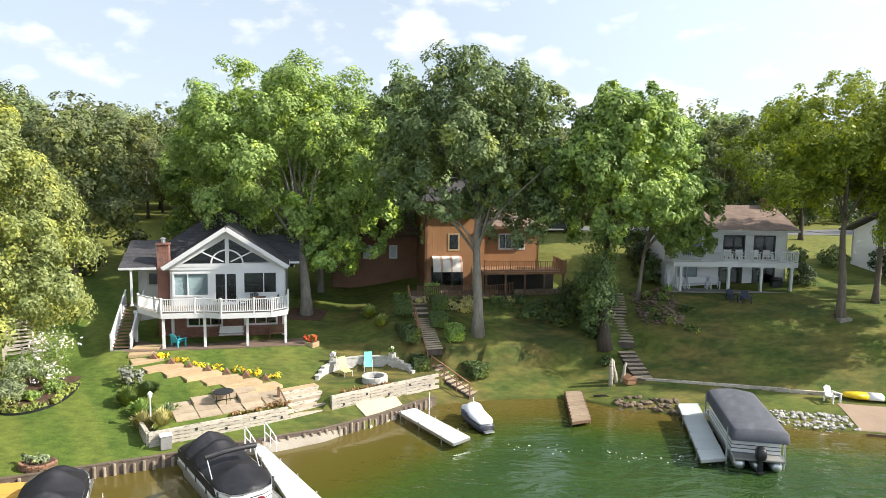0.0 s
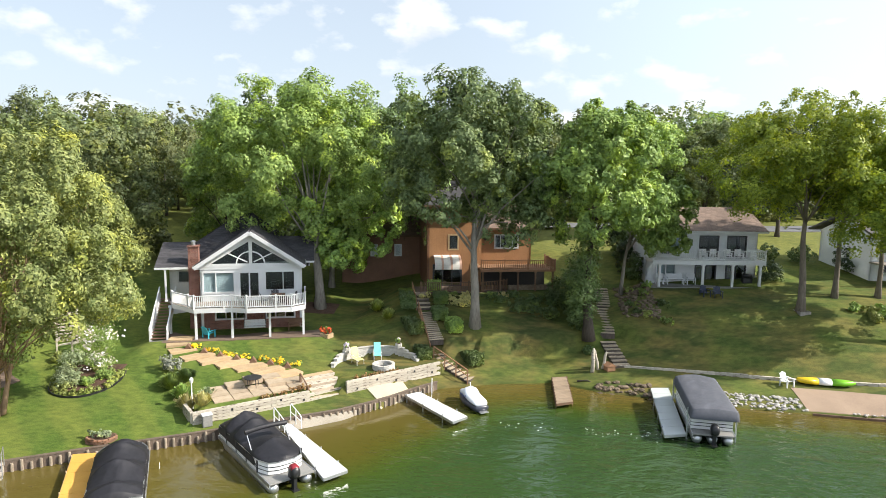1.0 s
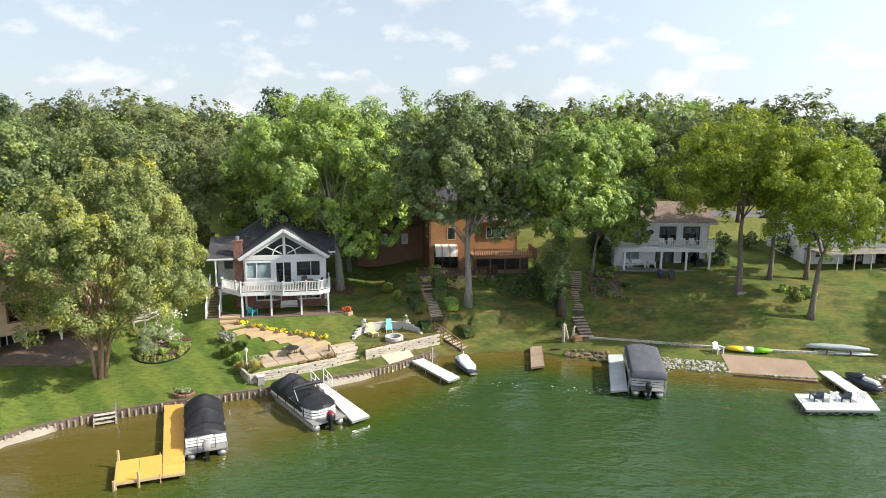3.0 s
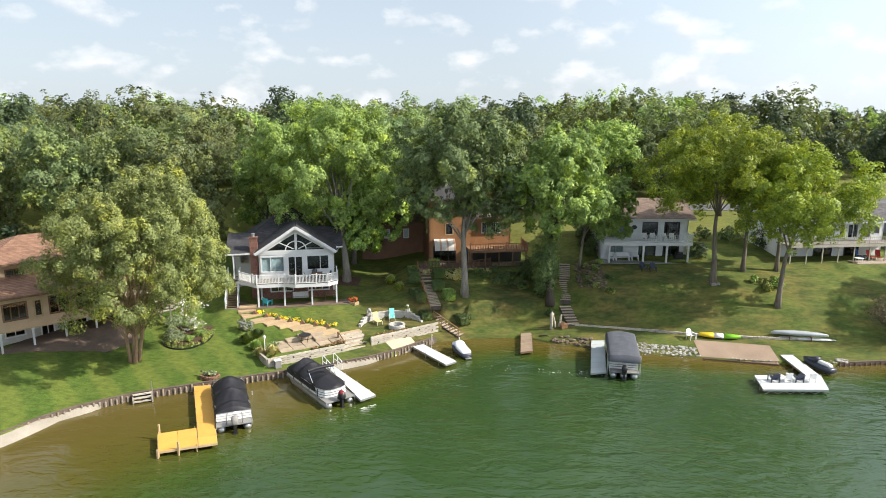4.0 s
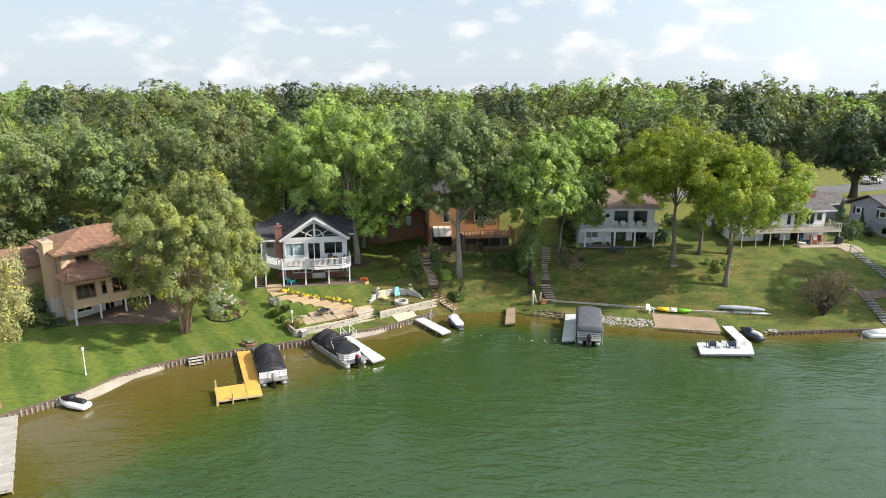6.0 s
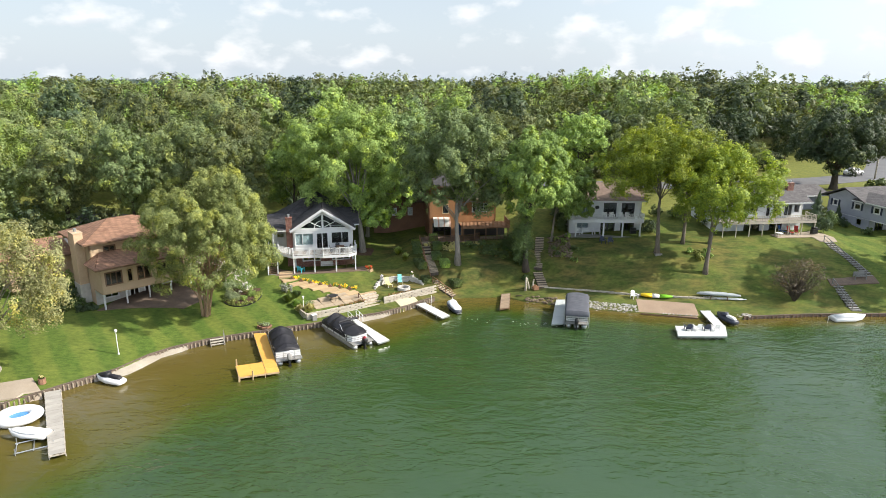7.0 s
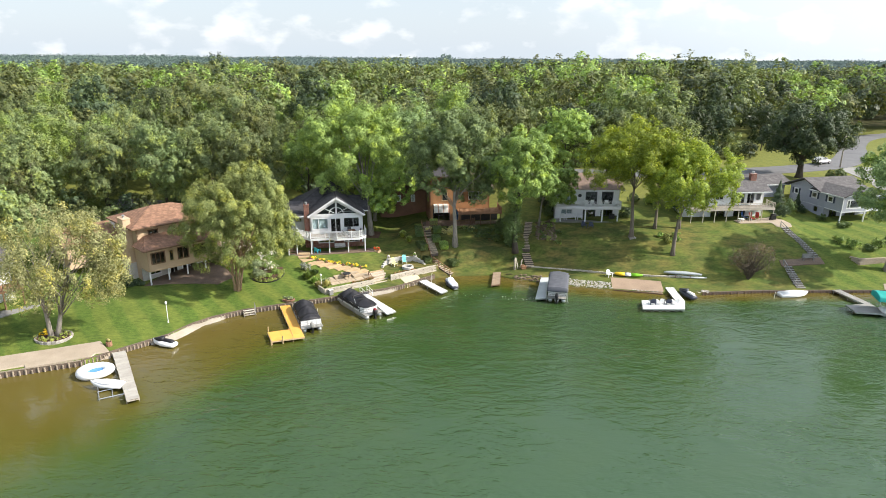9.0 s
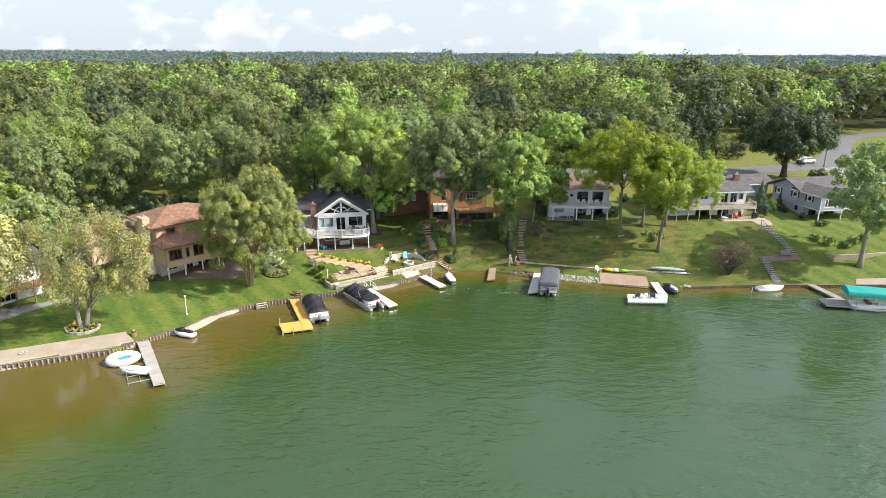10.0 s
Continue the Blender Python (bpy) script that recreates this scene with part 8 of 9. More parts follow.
adirondack(turned(-19.25, 45.75, 3.05, 150), turquoise, "turquoise resin lawn chair under the deck")
adirondack(on_ground(23.0, 53.3, 10), navy_plastic, "navy resin lawn chair on the grass")
adirondack(on_ground(24.1, 53.2, -8), navy_plastic, "navy resin lawn chair on the grass")
adirondack(on_ground(24.85, 42.35, 20, 0.05), white_plastic, "white resin chair beside the sand")
for k in range(4):
    adirondack(turned(28.2 + 1.05 * k, 32.3, 0.5, 180 + 12 * (k % 2)), navy_plastic if k % 2 == 0 else white_plastic, "resin deck chair on the white dock")


def lounge(m, fabric, label):
    root = thing("lounge_chair", m, label, "chair")
    part("sling", box(bmesh.new(), -0.27, 0.27, -0.5, 0.3, 0.36, 0.39), fabric, root)
    part("back", box(bmesh.new(), -0.27, 0.27, 0, 0.03, 0, 0.85, Matrix.Translation((0, 0.3, 0.36)) @ Matrix.Rotation(radians(-20), 4, "X")), fabric, root)
    for x in (-0.29, 0.29):
        bm = tube(bmesh.new(), [(x, -0.5, 0), (x, -0.5, 0.38), (x, 0.3, 0.38), (x, 0.4, 0)], 0.02, 6)
        tube(bm, [(x, -0.45, 0.58), (x, 0.4, 0.6)], 0.02, 6)
        part("tube_frame", bm, white_plastic, root)
    return root


lounge(on_ground(-7.3, 43.9, 35), yellow_mesh, "pale yellow sling chair by the fire ring")
lounge(on_ground(-5.9, 45.2, 8), aqua_mesh, "aqua sling chair by the fire ring")


def bench(m, width, material, label, name="bench", hung=0.0):
    root = thing(name, m, label, "bench")
    for k in range(4):
        part("seat_slat", boxes((0, width, 0.02 + k * 0.12, 0.12 + k * 0.12, 0.42, 0.45)), material, root)
    for k in range(4):
        part("back_slat", boxes((0, width, 0.5, 0.53, 0.47 + k * 0.13, 0.59 + k * 0.13)), material, root)
    for x in (0.03, width - 0.03):
        part("arm", boxes((x - 0.04, x + 0.04, 0.0, 0.5, 0.62, 0.66)), material, root)
        if hung:
            part("chain", boxes((x - 0.012, x + 0.012, 0.0, 0.024, 0.45, hung), (x - 0.012, x + 0.012, 0.48, 0.504, 0.45, hung)), dark_steel, root)
        else:
            part("leg", boxes((x - 0.04, x + 0.04, 0.0, 0.08, 0, 0.62)), material, root)
            part("leg", boxes((x - 0.04, x + 0.04, 0.45, 0.53, 0, 1.0)), material, root)
    return root


bench(turned(-16.75, 46.6, 3.15, 12.3), 1.7, white_paint, "white slatted porch swing under the deck", "porch_swing", hung=2.15)
bench(turned(-13.5, 47.9, 3.02, 12.3), 1.3, timber_brown, "brown timber bench under the deck")
bench(turned(20.6, 56.3, 5.82, -2.5), 1.6, white_paint, "white slatted bench on the porch")
bench(turned(22.5, 56.3, 5.82, -2.5), 0.8, white_paint, "white slatted porch chair", "chair")
bench(turned(19.6, 56.3, 5.82, -2.5), 0.7, white_paint, "white slatted porch chair", "chair")
bench(on_ground(54.8, 44.9, 5, 0.12), 1.6, grey_concrete, "grey bench on the stair landing")
for k in range(5):
    bench(turned(23.4 + 1.15 * k, 55.8 - 0.05 * k, 8.3, -2.5 + 14 * (k % 2)), 0.62, white_plastic, "white chair on the balcony", "chair")


def table(m, r, h, material, label, square=False):
    root = thing("table", m, label, "table")
    bm = bmesh.new()
    n = 4 if square else 20
    prism(bm, [(r * math.cos(2 * math.pi * (k + 0.5) / n), r * math.sin(2 * math.pi * (k + 0.5) / n)) for k in range(n)], h - 0.04, h, "z")
    part("tabletop", bm, material, root)
    for k in range(4):
        a = math.pi / 2 * k + 0.78
        part("leg", tube(bmesh.new(), [(0.75 * r * math.cos(a), 0.75 * r * math.sin(a), 0), (0.6 * r * math.cos(a), 0.6 * r * math.sin(a), h)], 0.025, 6), material, root)
    return root


table(on_ground(-13.7, 38.5, 0, 0.06), 0.6, 0.72, dark_steel, "round black metal table on the terrace")
table(turned(-14.1, 47.3, 5.5, 12), 0.75, 0.75, timber_brown, "brown patio table on the deck", True)
for k in range(4):
    a = k * math.pi / 2 + 0.4
    adirondack(turned(-14.1 + 1.0 * math.cos(a), 47.3 + 0.7 * math.sin(a), 5.5, math.degrees(a) - 90), dark_steel, "dark metal chair at the deck table")


def grill(m, label):
    root = thing("grill", m, label, "grill")
    part("cart", boxes((-0.45, 0.45, -0.25, 0.25, 0.1, 0.75), bevel=0.02), black_plastic, root)
    part("hood", loft([(-0.4, 0.25, 0.75, 1.1), (0.4, 0.25, 0.75, 1.1)], power=3), black_plastic, root, smooth=True)
    part("shelf", boxes((0.46, 0.85, -0.22, 0.22, 0.72, 0.76)), dark_steel, root)
    for x in (-0.4, 0.4):
        part("wheel", tube(bmesh.new(), [(x - 0.03, 0.2, 0.09), (x + 0.03, 0.2, 0.09)], 0.1, 12), black_plastic, root)


grill(turned(28.2, 56.4, 5.82, 0), "black covered grill on the porch")
grill(turned(55.2, 56.5, 6.05, 10), "black grill on the patio")


def fire_ring(x, y, r, label, material, lift=0.0):
    root = thing("fire_ring", on_ground(x, y, 0, lift), label, "fire pit")
    n = max(8, round(2 * math.pi * r / 0.36))
    for row in range(2 if r > 0.6 else 1):
        for k in range(n):
            a0 = 2 * math.pi * (k + 0.5 * row) / n
            a1 = a0 + 2 * math.pi / n * 0.95
            bm = bmesh.new()
            prism(bm, [(r * math.cos(a0), r * math.sin(a0)), (r * math.cos(a1), r * math.sin(a1)), ((r - 0.22) * math.cos(a1), (r - 0.22) * math.sin(a1)), ((r - 0.22) * math.cos(a0), (r - 0.22) * math.sin(a0))], row * 0.2, row * 0.2 + 0.19, "z")
            part("block", bm, material, root)
    bm = bmesh.new()
    prism(bm, [((r - 0.2) * math.cos(t), (r - 0.2) * math.sin(t)) for t in (2 * math.pi * k / 16 for k in range(16))], -0.1, 0.06, "z")
    part("ash_bed", bm, dark_steel, root)


fire_ring(-5.2, 42.75, 0.85, "round block fire ring on the lawn", pale_stone)
fire_ring(-47.6, 12.6, 0.5, "small stone fire ring on the concrete walk", stone, 0.06)


def curved_wall():
    root = thing("seat_wall", turned(0, 0, 0), "curved pale block seat wall around the fire ring", "garden wall")
    (cx, cy), r = SEAT_AT, 3.45
    me = shared("block", box(bmesh.new(), -0.2, 0.2, -0.13, 0.13, 0.004, 0.146, bevel=0.012), pale_stone)
    cap = shared("cap", box(bmesh.new(), -0.206, 0.206, -0.17, 0.17, 0.0, 0.06, bevel=0.012), pale_stone)
    spans = [(38, 182), (40, 178), (46, 170), (54, 160), (64, 150)]
    for row, (a0, a1) in enumerate(spans):
        n = round(radians(a1 - a0) * r / 0.41)
        for k in range(n):
            deg = a0 + (a1 - a0) * (k + 0.5 * (row % 2)) / n
            a = radians(deg)
            m = turned(cx + r * math.cos(a), cy + r * math.sin(a), 1.6 + row * 0.15, deg - 90)
            piece("block", me, root, m)
            if row == 4 or not spans[row + 1][0] < deg < spans[row + 1][1]:
                piece("cap", cap, root, m @ Matrix.Translation((0, 0, 0.15)))


curved_wall()


# ---------------------------------------------------------------- shrubs, beds and flowers
silver_leaf = leafy("silver sage leaves", (0.13, 0.15, 0.09), (0.24, 0.27, 0.165))
lime_leaf = leafy("lime ground cover", (0.14, 0.19, 0.035), (0.27, 0.32, 0.07))


def shrub(name, x, y, rx, ry, h, leaf, n, size, label, seed=1, z=None, category="shrub", clumps=None, spiky=0.0):
    rng = np.random.default_rng(seed * 77 + int(abs(x * 10)))
    if size > 0.17 and not spiky:
        size, n, clumps = size * 0.62, int(n * 2.0), clumps or max(6, int(n / 50))
    clumps = clumps or max(5, int(n / 70))
    pts, normals, sizes, _ = crown_points(rng, (0, 0, h * 0.45), (rx, ry, h * 0.58), clumps, n, size, 0, 0.34, 0.25)
    pts[:, 2] = np.maximum(pts[:, 2], 0.02)
    quads = leaf_arrays(pts, normals, sizes, rng)
    if spiky:
        # arching blades that fan out from the foot of the clump
        a, reach, tall = rng.uniform(0, 2 * math.pi, n), rng.random(n) ** 0.7, h * rng.uniform(0.55, 1.25, n)
        foot = np.stack([np.cos(a) * rx * 0.35 * reach, np.sin(a) * ry * 0.35 * reach, np.zeros(n)], axis=1)
        tip = np.stack([np.cos(a) * rx * reach * 1.1, np.sin(a) * ry * reach * 1.1, tall * (1.05 - 0.45 * reach)], axis=1)
        knee = foot * 0.45 + tip * 0.55 + np.stack([np.zeros(n), np.zeros(n), tall * 0.16], axis=1)
        side = np.stack([-np.sin(a), np.cos(a), np.zeros(n)], axis=1) * (0.022 + 0.025 * rng.random((n, 1))) * (1 + spiky)
        quads = np.stack([foot, knee - side, tip, knee + side], axis=1).reshape(-1, 3)
    ob = leaf_object(name, quads, leaf)
    ob.matrix_basis = turned(x, y, (ground(x, y) if z is None else z) - 0.02)
    return tagged(ob, label, category, kind="stuff" if category == "ground cover" or name == "blossom" else "")


def hedge(x, y, sx, sy, h, turn, leaf, label, n=900):
    rng = np.random.default_rng(int(abs(x * 31 + y * 7)))
    q = rng.uniform(-1, 1, size=(n, 3))
    axis = rng.integers(0, 3, n)
    for k in range(n):
        q[k, axis[k]] = math.copysign(1 - 0.12 * rng.random(), q[k, axis[k]])
    normals = np.zeros((n, 3))
    normals[np.arange(n), axis] = np.sign(q[np.arange(n), axis])
    pts = q * np.array([sx / 2, sy / 2, h / 2]) + np.array([0, 0, h / 2]) + rng.normal(size=(n, 3)) * 0.05
    ob = leaf_object("hedge", leaf_arrays(pts, normals + rng.normal(size=(n, 3)) * 0.5, 0.13 * rng.uniform(0.6, 1.4, n), rng), leaf)
    ob.matrix_basis = on_ground(x, y, turn, -0.05)
    return tagged(ob, label, "hedge")


for x, y, sx, sy, h, t in ((-3.9, 51.3, 1.1, 4.6, 0.8, 6), (-3.3, 47.6, 1.1, 2.6, 0.85, 20), (-1.0, 51.6, 1.1, 1.6, 0.75, 5), (-1.1, 49.4, 1.1, 1.5, 0.85, 10), (0.1, 47.9, 1.1, 1.4, 0.95, 15), (1.6, 46.2, 1.2, 1.6, 0.75, 30), (-2.4, 45.6, 1.0, 1.5, 0.85, 20), (-1.6, 53.9, 1.1, 1.1, 1.0, 0)):
    hedge(x, y, sx, sy, h, t, fresh_leaf if h > 0.92 else ivy_leaf, "clipped green hedge beside the bank stairs", 1800 + int(700 * sx * sy))
for k in range(8):
    shrub("shrub", -2.4 + 1.15 * k, 51.9 + 0.16 * k, 0.85, 0.5, 0.45, (straw_leaf, ivy_leaf, fresh_leaf)[k % 3], 420, 0.13, "mixed perennial at the foot of the terrace", 130 + k)
shrub("ornamental_grass", 0.9, 51.2, 1.5, 0.8, 0.65, straw_leaf, 900, 0.2, "yellow-green perennials below the terrace", 3)
shrub("ornamental_grass", -6.6, 51.8, 0.7, 1.8, 0.9, lime_leaf, 420, 0.25, "tall dry grasses on the lawn slope", 4, spiky=0.3)
shrub("ornamental_grass", -5.4, 49.4, 0.6, 1.5, 0.8, lime_leaf, 340, 0.25, "tall dry grasses on the lawn slope", 5, spiky=0.3)
for k, (x, y) in enumerate(((4.6, 52.3), (7.0, 52.0), (9.2, 52.4), (10.6, 51.2), (8.2, 50.6), (11.2, 53.8), (5.8, 51.0))):
    shrub("ground_cover", x, y, 1.7, 1.2, 0.42, ivy_leaf, 900, 0.2, "spreading green ground cover on the bank", 10 + k, category="ground cover")
for k, (x, y, z, r, h) in enumerate(((10.5, 48.9, None, 0.8, 1.6), (10.6, 49.8, None, 0.9, 3.0), (10.2, 50.8, None, 1.1, 4.2), (10.9, 52.6, None, 1.1, 4.6), (11.2, 47.6, None, 0.5, 0.8), (9.4, 52.2, None, 1.1, 2.6))):
    shrub("ivy", x, y, r, r, h, ivy_leaf, 1100, 0.22, "ivy climbing round the leaning trunk", 20 + k, category="ivy")
shrub("ivy", 10.8, 48.5, 0.95, 0.9, 9.0, ivy_leaf, 3600, 0.24, "thick ivy sleeve on the leaning trunk", 29, category="ivy", clumps=60)
for k, (x, y, h) in enumerate(((17.9, 58.2, 2.6), (17.5, 60.0, 3.6), (17.7, 62.0, 4.2), (17.2, 64.0, 4.0))):
    shrub("bush", x, y, 1.1, 1.3, h, (ivy_leaf, dark_leaf)[k % 2], 1100, 0.24, "tall dark bush along the white house wall", 140 + k)
shrub("bush", 30.7, 56.6, 1.4, 1.2, 2.0, dark_leaf, 1500, 0.2, "dark round bush beside the porch", 31)
for k, (x, y) in enumerate(((34.5, 49.8), (35.5, 49.4), (36.4, 48.8), (35.2, 48.4), (36.9, 49.9))):
    shrub("bush", x, y, 0.9, 0.8, 0.6, lime_leaf if k % 2 else fresh_leaf, 700, 0.14, "low yellow-brown bush in a bed among the trees", 32 + k)
for k, (x, y, r) in enumerate(((17.4, 53.6, 0.6), (18.5, 51.6, 0.9), (17.0, 50.2, 0.9), (18.3, 49.3, 0.8), (15.8, 52.2, 0.5), (16.6, 55.0, 0.5), (18.2, 54.9, 0.7), (16.2, 50.9, 0.5))):
    shrub("bush", x, y, r, r, 0.5, (fresh_leaf, ivy_leaf, lime_leaf)[k % 3], 450, 0.13, "light green bush in the rock garden", 40 + k)
for k, (x, y, r, h) in enumerate(((57.6, 58.2, 1.3, 2.6), (59.4, 60.5, 1.6, 3.0), (61.2, 63.0, 1.4, 2.2), (63.2, 62.4, 0.9, 1.4), (64.6, 58.6, 0.8, 0.9), (66.6, 55.4, 1.3, 0.8), (40.0, 60.0, 1.5, 2.2), (36.4, 62.0, 1.6, 1.8), (33.6, 63.0, 1.3, 1.6))):
    shrub("bush", x, y, r, r, h, ivy_leaf if k % 3 else dark_leaf, 750, 0.26, "green bush between the houses", 50 + k)
for k, (x, y, r, h) in enumerate(((64.2, 48.6, 1.2, 1.3), (66.6, 48.0, 1.1, 1.0), (68.4, 48.8, 1.2, 1.2), (70.0, 49.6, 1.2, 1.2), (62.6, 49.8, 1.0, 1.1))):
    shrub("bush", x, y, r, r, h, ivy_leaf if k % 2 else fresh_leaf, 600, 0.25, "bush above the block wall", 60 + k)
# garden bed between the tan house and the gabled house
BED = (-25.1, 39.0, 2.3, 2.5)


def bed_rim(a, k=1.0):
    return BED[0] + BED[2] * k * math.cos(a), BED[1] + BED[3] * k * math.sin(a)


drape("garden_bed", ((-26.9, 37.4), (-23.4, 37.4), (-23.4, 41.0), (-27.2, 41.6)), mulch, "mulched garden bed with mixed shrubs", "garden bed", lift=0.06, nu=8, nv=8)
bm = bmesh.new()
rim = [bed_rim(2 * math.pi * k / 40) for k in range(21, 44)]
for a, b in zip(rim, rim[1:]):
    beam(bm, (*a, ground(*a) + 0.05), (*b, ground(*b) + 0.05), 0.06, 0.16)
tagged(part("bed_edging", bm, black_plastic), "curved black plastic edging of a garden bed", "edging")
for k in range(12):
    shrub("ground_cover", *bed_rim(2 * math.pi * (21 + 2 * k) / 40, 0.82), 0.7, 0.6, 0.2, lime_leaf, 480, 0.09, "low yellow-green ground cover at the bed's rim", 540 + k, category="ground cover")
for k, (x, y, rx, h, leaf, nm) in enumerate(((-26.0, 38.2, 1.05, 0.95, sage_leaf, "soft grey-green sage clump"), (-26.7, 39.2, 0.9, 0.9, sage_leaf, "soft grey-green sage clump"), (-24.1, 39.3, 0.75, 0.7, fresh_leaf, "light green shrub"), (-24.9, 38.4, 0.6, 0.5, fresh_leaf, "low green shrub"), (-25.2, 40.7, 1.1, 0.9, fresh_leaf, "low cream-flowered shrub"), (-27.2, 41.2, 1.1, 1.2, sage_leaf, "grey-green shrub"), (-26.3, 42.9, 1.45, 2.9, fresh_leaf, "tall cream-flowered shrub"), (-28.9, 41.9, 0.5, 0.7, lime_leaf, "yellow-green shrub"))):
    shrub("shrub", x, y, rx, rx * 0.9, h, leaf, 2600, 0.085, nm + " in the garden bed", 70 + k)
shrub("blossom", -26.2, 42.7, 1.5, 1.35, 2.95, bloom_white, 260, 0.15, "cream blossom heads on the tall shrub", 80, category="flowers", clumps=34)
shrub("blossom", -25.1, 40.5, 1.1, 0.95, 0.95, bloom_white, 420, 0.1, "cream blossom heads on the low shrub", 81, category="flowers", clumps=30)
for k, (x, y, rx, h, leaf, nm, sp) in enumerate(((-19.9, 40.1, 0.9, 1.1, silver_leaf, "feathery silver sage clump", 0.0), (-19.2, 38.4, 0.9, 1.0, fresh_leaf, "green day lilies", 0.12), (-18.0, 37.4, 0.8, 0.9, fresh_leaf, "green day lilies", 0.2), (-17.2, 36.0, 0.8, 1.0, straw_leaf, "straw ornamental grass", 0.4), (-16.4, 37.4, 0.7, 0.8, sage_leaf, "grey-green sage clump", 0.2), (-16.0, 35.5, 0.6, 0.9, straw_leaf, "straw ornamental grass", 0.4), (-18.6, 39.4, 0.8, 0.8, ivy_leaf, "low green shrub", 0.1))):
    shrub("shrub", x, y, rx, rx, h, leaf, 380 if sp > 0.15 else 900, 0.13, nm + " above the timber wall", 90 + k, spiky=sp)
# left of the tan house, and along its foot
for k, (x, y, r, h) in enumerate(((-43.6, 35.0, 1.2, 1.0), (-45.2, 36.0, 1.2, 2.6), (-46.6, 38.0, 1.2, 3.0), (-44.6, 33.8, 1.0, 0.8), (-42.4, 33.6, 0.9, 0.6), (-47.2, 35.2, 1.3, 1.2), (-49.0, 33.5, 1.2, 1.0), (-41.4, 34.0, 0.8, 0.6))):
    shrub("bush", x, y, r, r, h, (ivy_leaf, dark_leaf, fresh_leaf)[k % 3], 650, 0.24, "green bush beside the tan house", 100 + k)
# scrub under the edge of the wood
for k in range(48):
    x = -64 + k * 2.9
    edge = float(np.interp(x, (-70, -46, -34, -30, -14, -10, 6, 12, 44, 50, 62, 75), (50, 57, 63, 73, 75, 70, 70, 91, 91, 94, 99, 104)))
    if x < 6 or x > 11:
        tagged(shrub("thicket", x, edge + 1.5 * math.sin(k * 2.3), 2.8, 2.2, (4.0 if x < 6 else 4.8) + 1.6 * math.sin(k * 1.7), (wood_leaf, dark_leaf, olive_leaf)[k % 3], 760, 0.42, "dense thicket at the edge of the wood", 200 + k, category="thicket"), kind="stuff")


for k in range(9):
    x = -12.6 + 0.34 * k
    shrub("flower_mound", x, wall_y(x) + 0.4, 0.3, 0.22, 0.16 if k < 5 else 0.42, bronze_leaf, 110, 0.1, "rust-brown plants along the timber wall", 500 + k, category="flowers")
    shrub("flower_mound", x + 5.7, wall_y(x + 5.7) + 0.4, 0.3, 0.22, 0.26 if k < 5 else 0.14, bronze_leaf, 110, 0.1, "rust-brown plants along the timber wall", 520 + k, category="flowers")


def spruce(x, y, r, h, seed):
    """A small cone of dark needles, layer upon layer."""
    rng = np.random.default_rng(seed)
    root = thing("spruce", on_ground(x, y), "small dark conical spruce between the houses", "tree")
    part("trunk", tube(bmesh.new(), [(0, 0, -0.2), (0, 0, h * 0.9)], [0.12, 0.02], 7), dark_bark, root)
    n = int(900 * r * h)
    up_at = 1 - np.sqrt(rng.random(n))
    a = rng.uniform(0, 2 * math.pi, n)
    reach = r * (1 - up_at) * rng.uniform(0.55, 1.05, n) * (0.8 + 0.2 * np.sin(up_at * h * 7))
    pts = np.stack([np.cos(a) * reach, np.sin(a) * reach, 0.2 + up_at * h - 0.25 * reach], axis=1)
    normals = np.stack([np.cos(a), np.sin(a), np.full(n, 0.9)], axis=1) + rng.normal(size=(n, 3)) * 0.3
    leaf_object("crown", leaf_arrays(pts, normals, rng.uniform(0.1, 0.22, n), rng), dark_leaf, root)


spruce(58.65, 62.35, 1.9, 5.4, 1)
spruce(63.45, 64.68, 1.0, 2.6, 2)


def bare_shrub():
    rng = np.random.default_rng(3)
    root = thing("shrub", on_ground(45.0, 41.2), "bronze half-bare shrub on the bank", "shrub")
    pts, normals, sizes, cc = crown_points(rng, (0, 0, 3.0), (3.7, 3.1, 2.5), 95, 5200, 0.14, 0, 0.2, 0.3)
    for k, c in enumerate(cc):
        p = Vector(c)
        part("branch", tube(bmesh.new(), [(0.1 * math.cos(k), 0.1 * math.sin(k), -0.1), p * 0.35 + Vector((0, 0, 0.35)), p * 0.7, p], [0.06, 0.045, 0.025, 0.008], 5), dark_bark, root)
    leaf_object("twig_crown", leaf_arrays(pts, normals, sizes * 0.8, rng), rust_leaf, root)


bare_shrub()


def flower_steps():
    """Yellow flowers with small brown wedge planters along the plank steps."""
    for k in range(7):
        u = k / 6
        x, y = -19.95 + 7.75 * u, 43.35 - 1.35 * u - 0.15 * math.sin(u * 3)
        z = ground(x, y)
        root = thing("planter", turned(x, y, z, 12), "brown timber wedge planter beside the plank steps", "planter", "planters along the steps")
        bm = bmesh.new()
        prism(bm, ((-0.34, -0.1), (0.34, -0.1), (0.0, 0.36)), -0.25, 0.2, "y")
        part("wedge", bm, timber_brown, root)
        shrub("flower_mound", x + 0.6, y + 0.3, 0.75, 0.35, 0.26, bloom_yellow, 700, 0.055, "mound of yellow flowers beside the plank steps", 300 + k, z=z - 0.05, category="flowers")
        shrub("foliage", x + 0.6, y + 0.36, 0.7, 0.35, 0.22, fresh_leaf, 260, 0.1, "low green leaves under the flowers", 320 + k, z=z - 0.05, category="plants")


flower_steps()


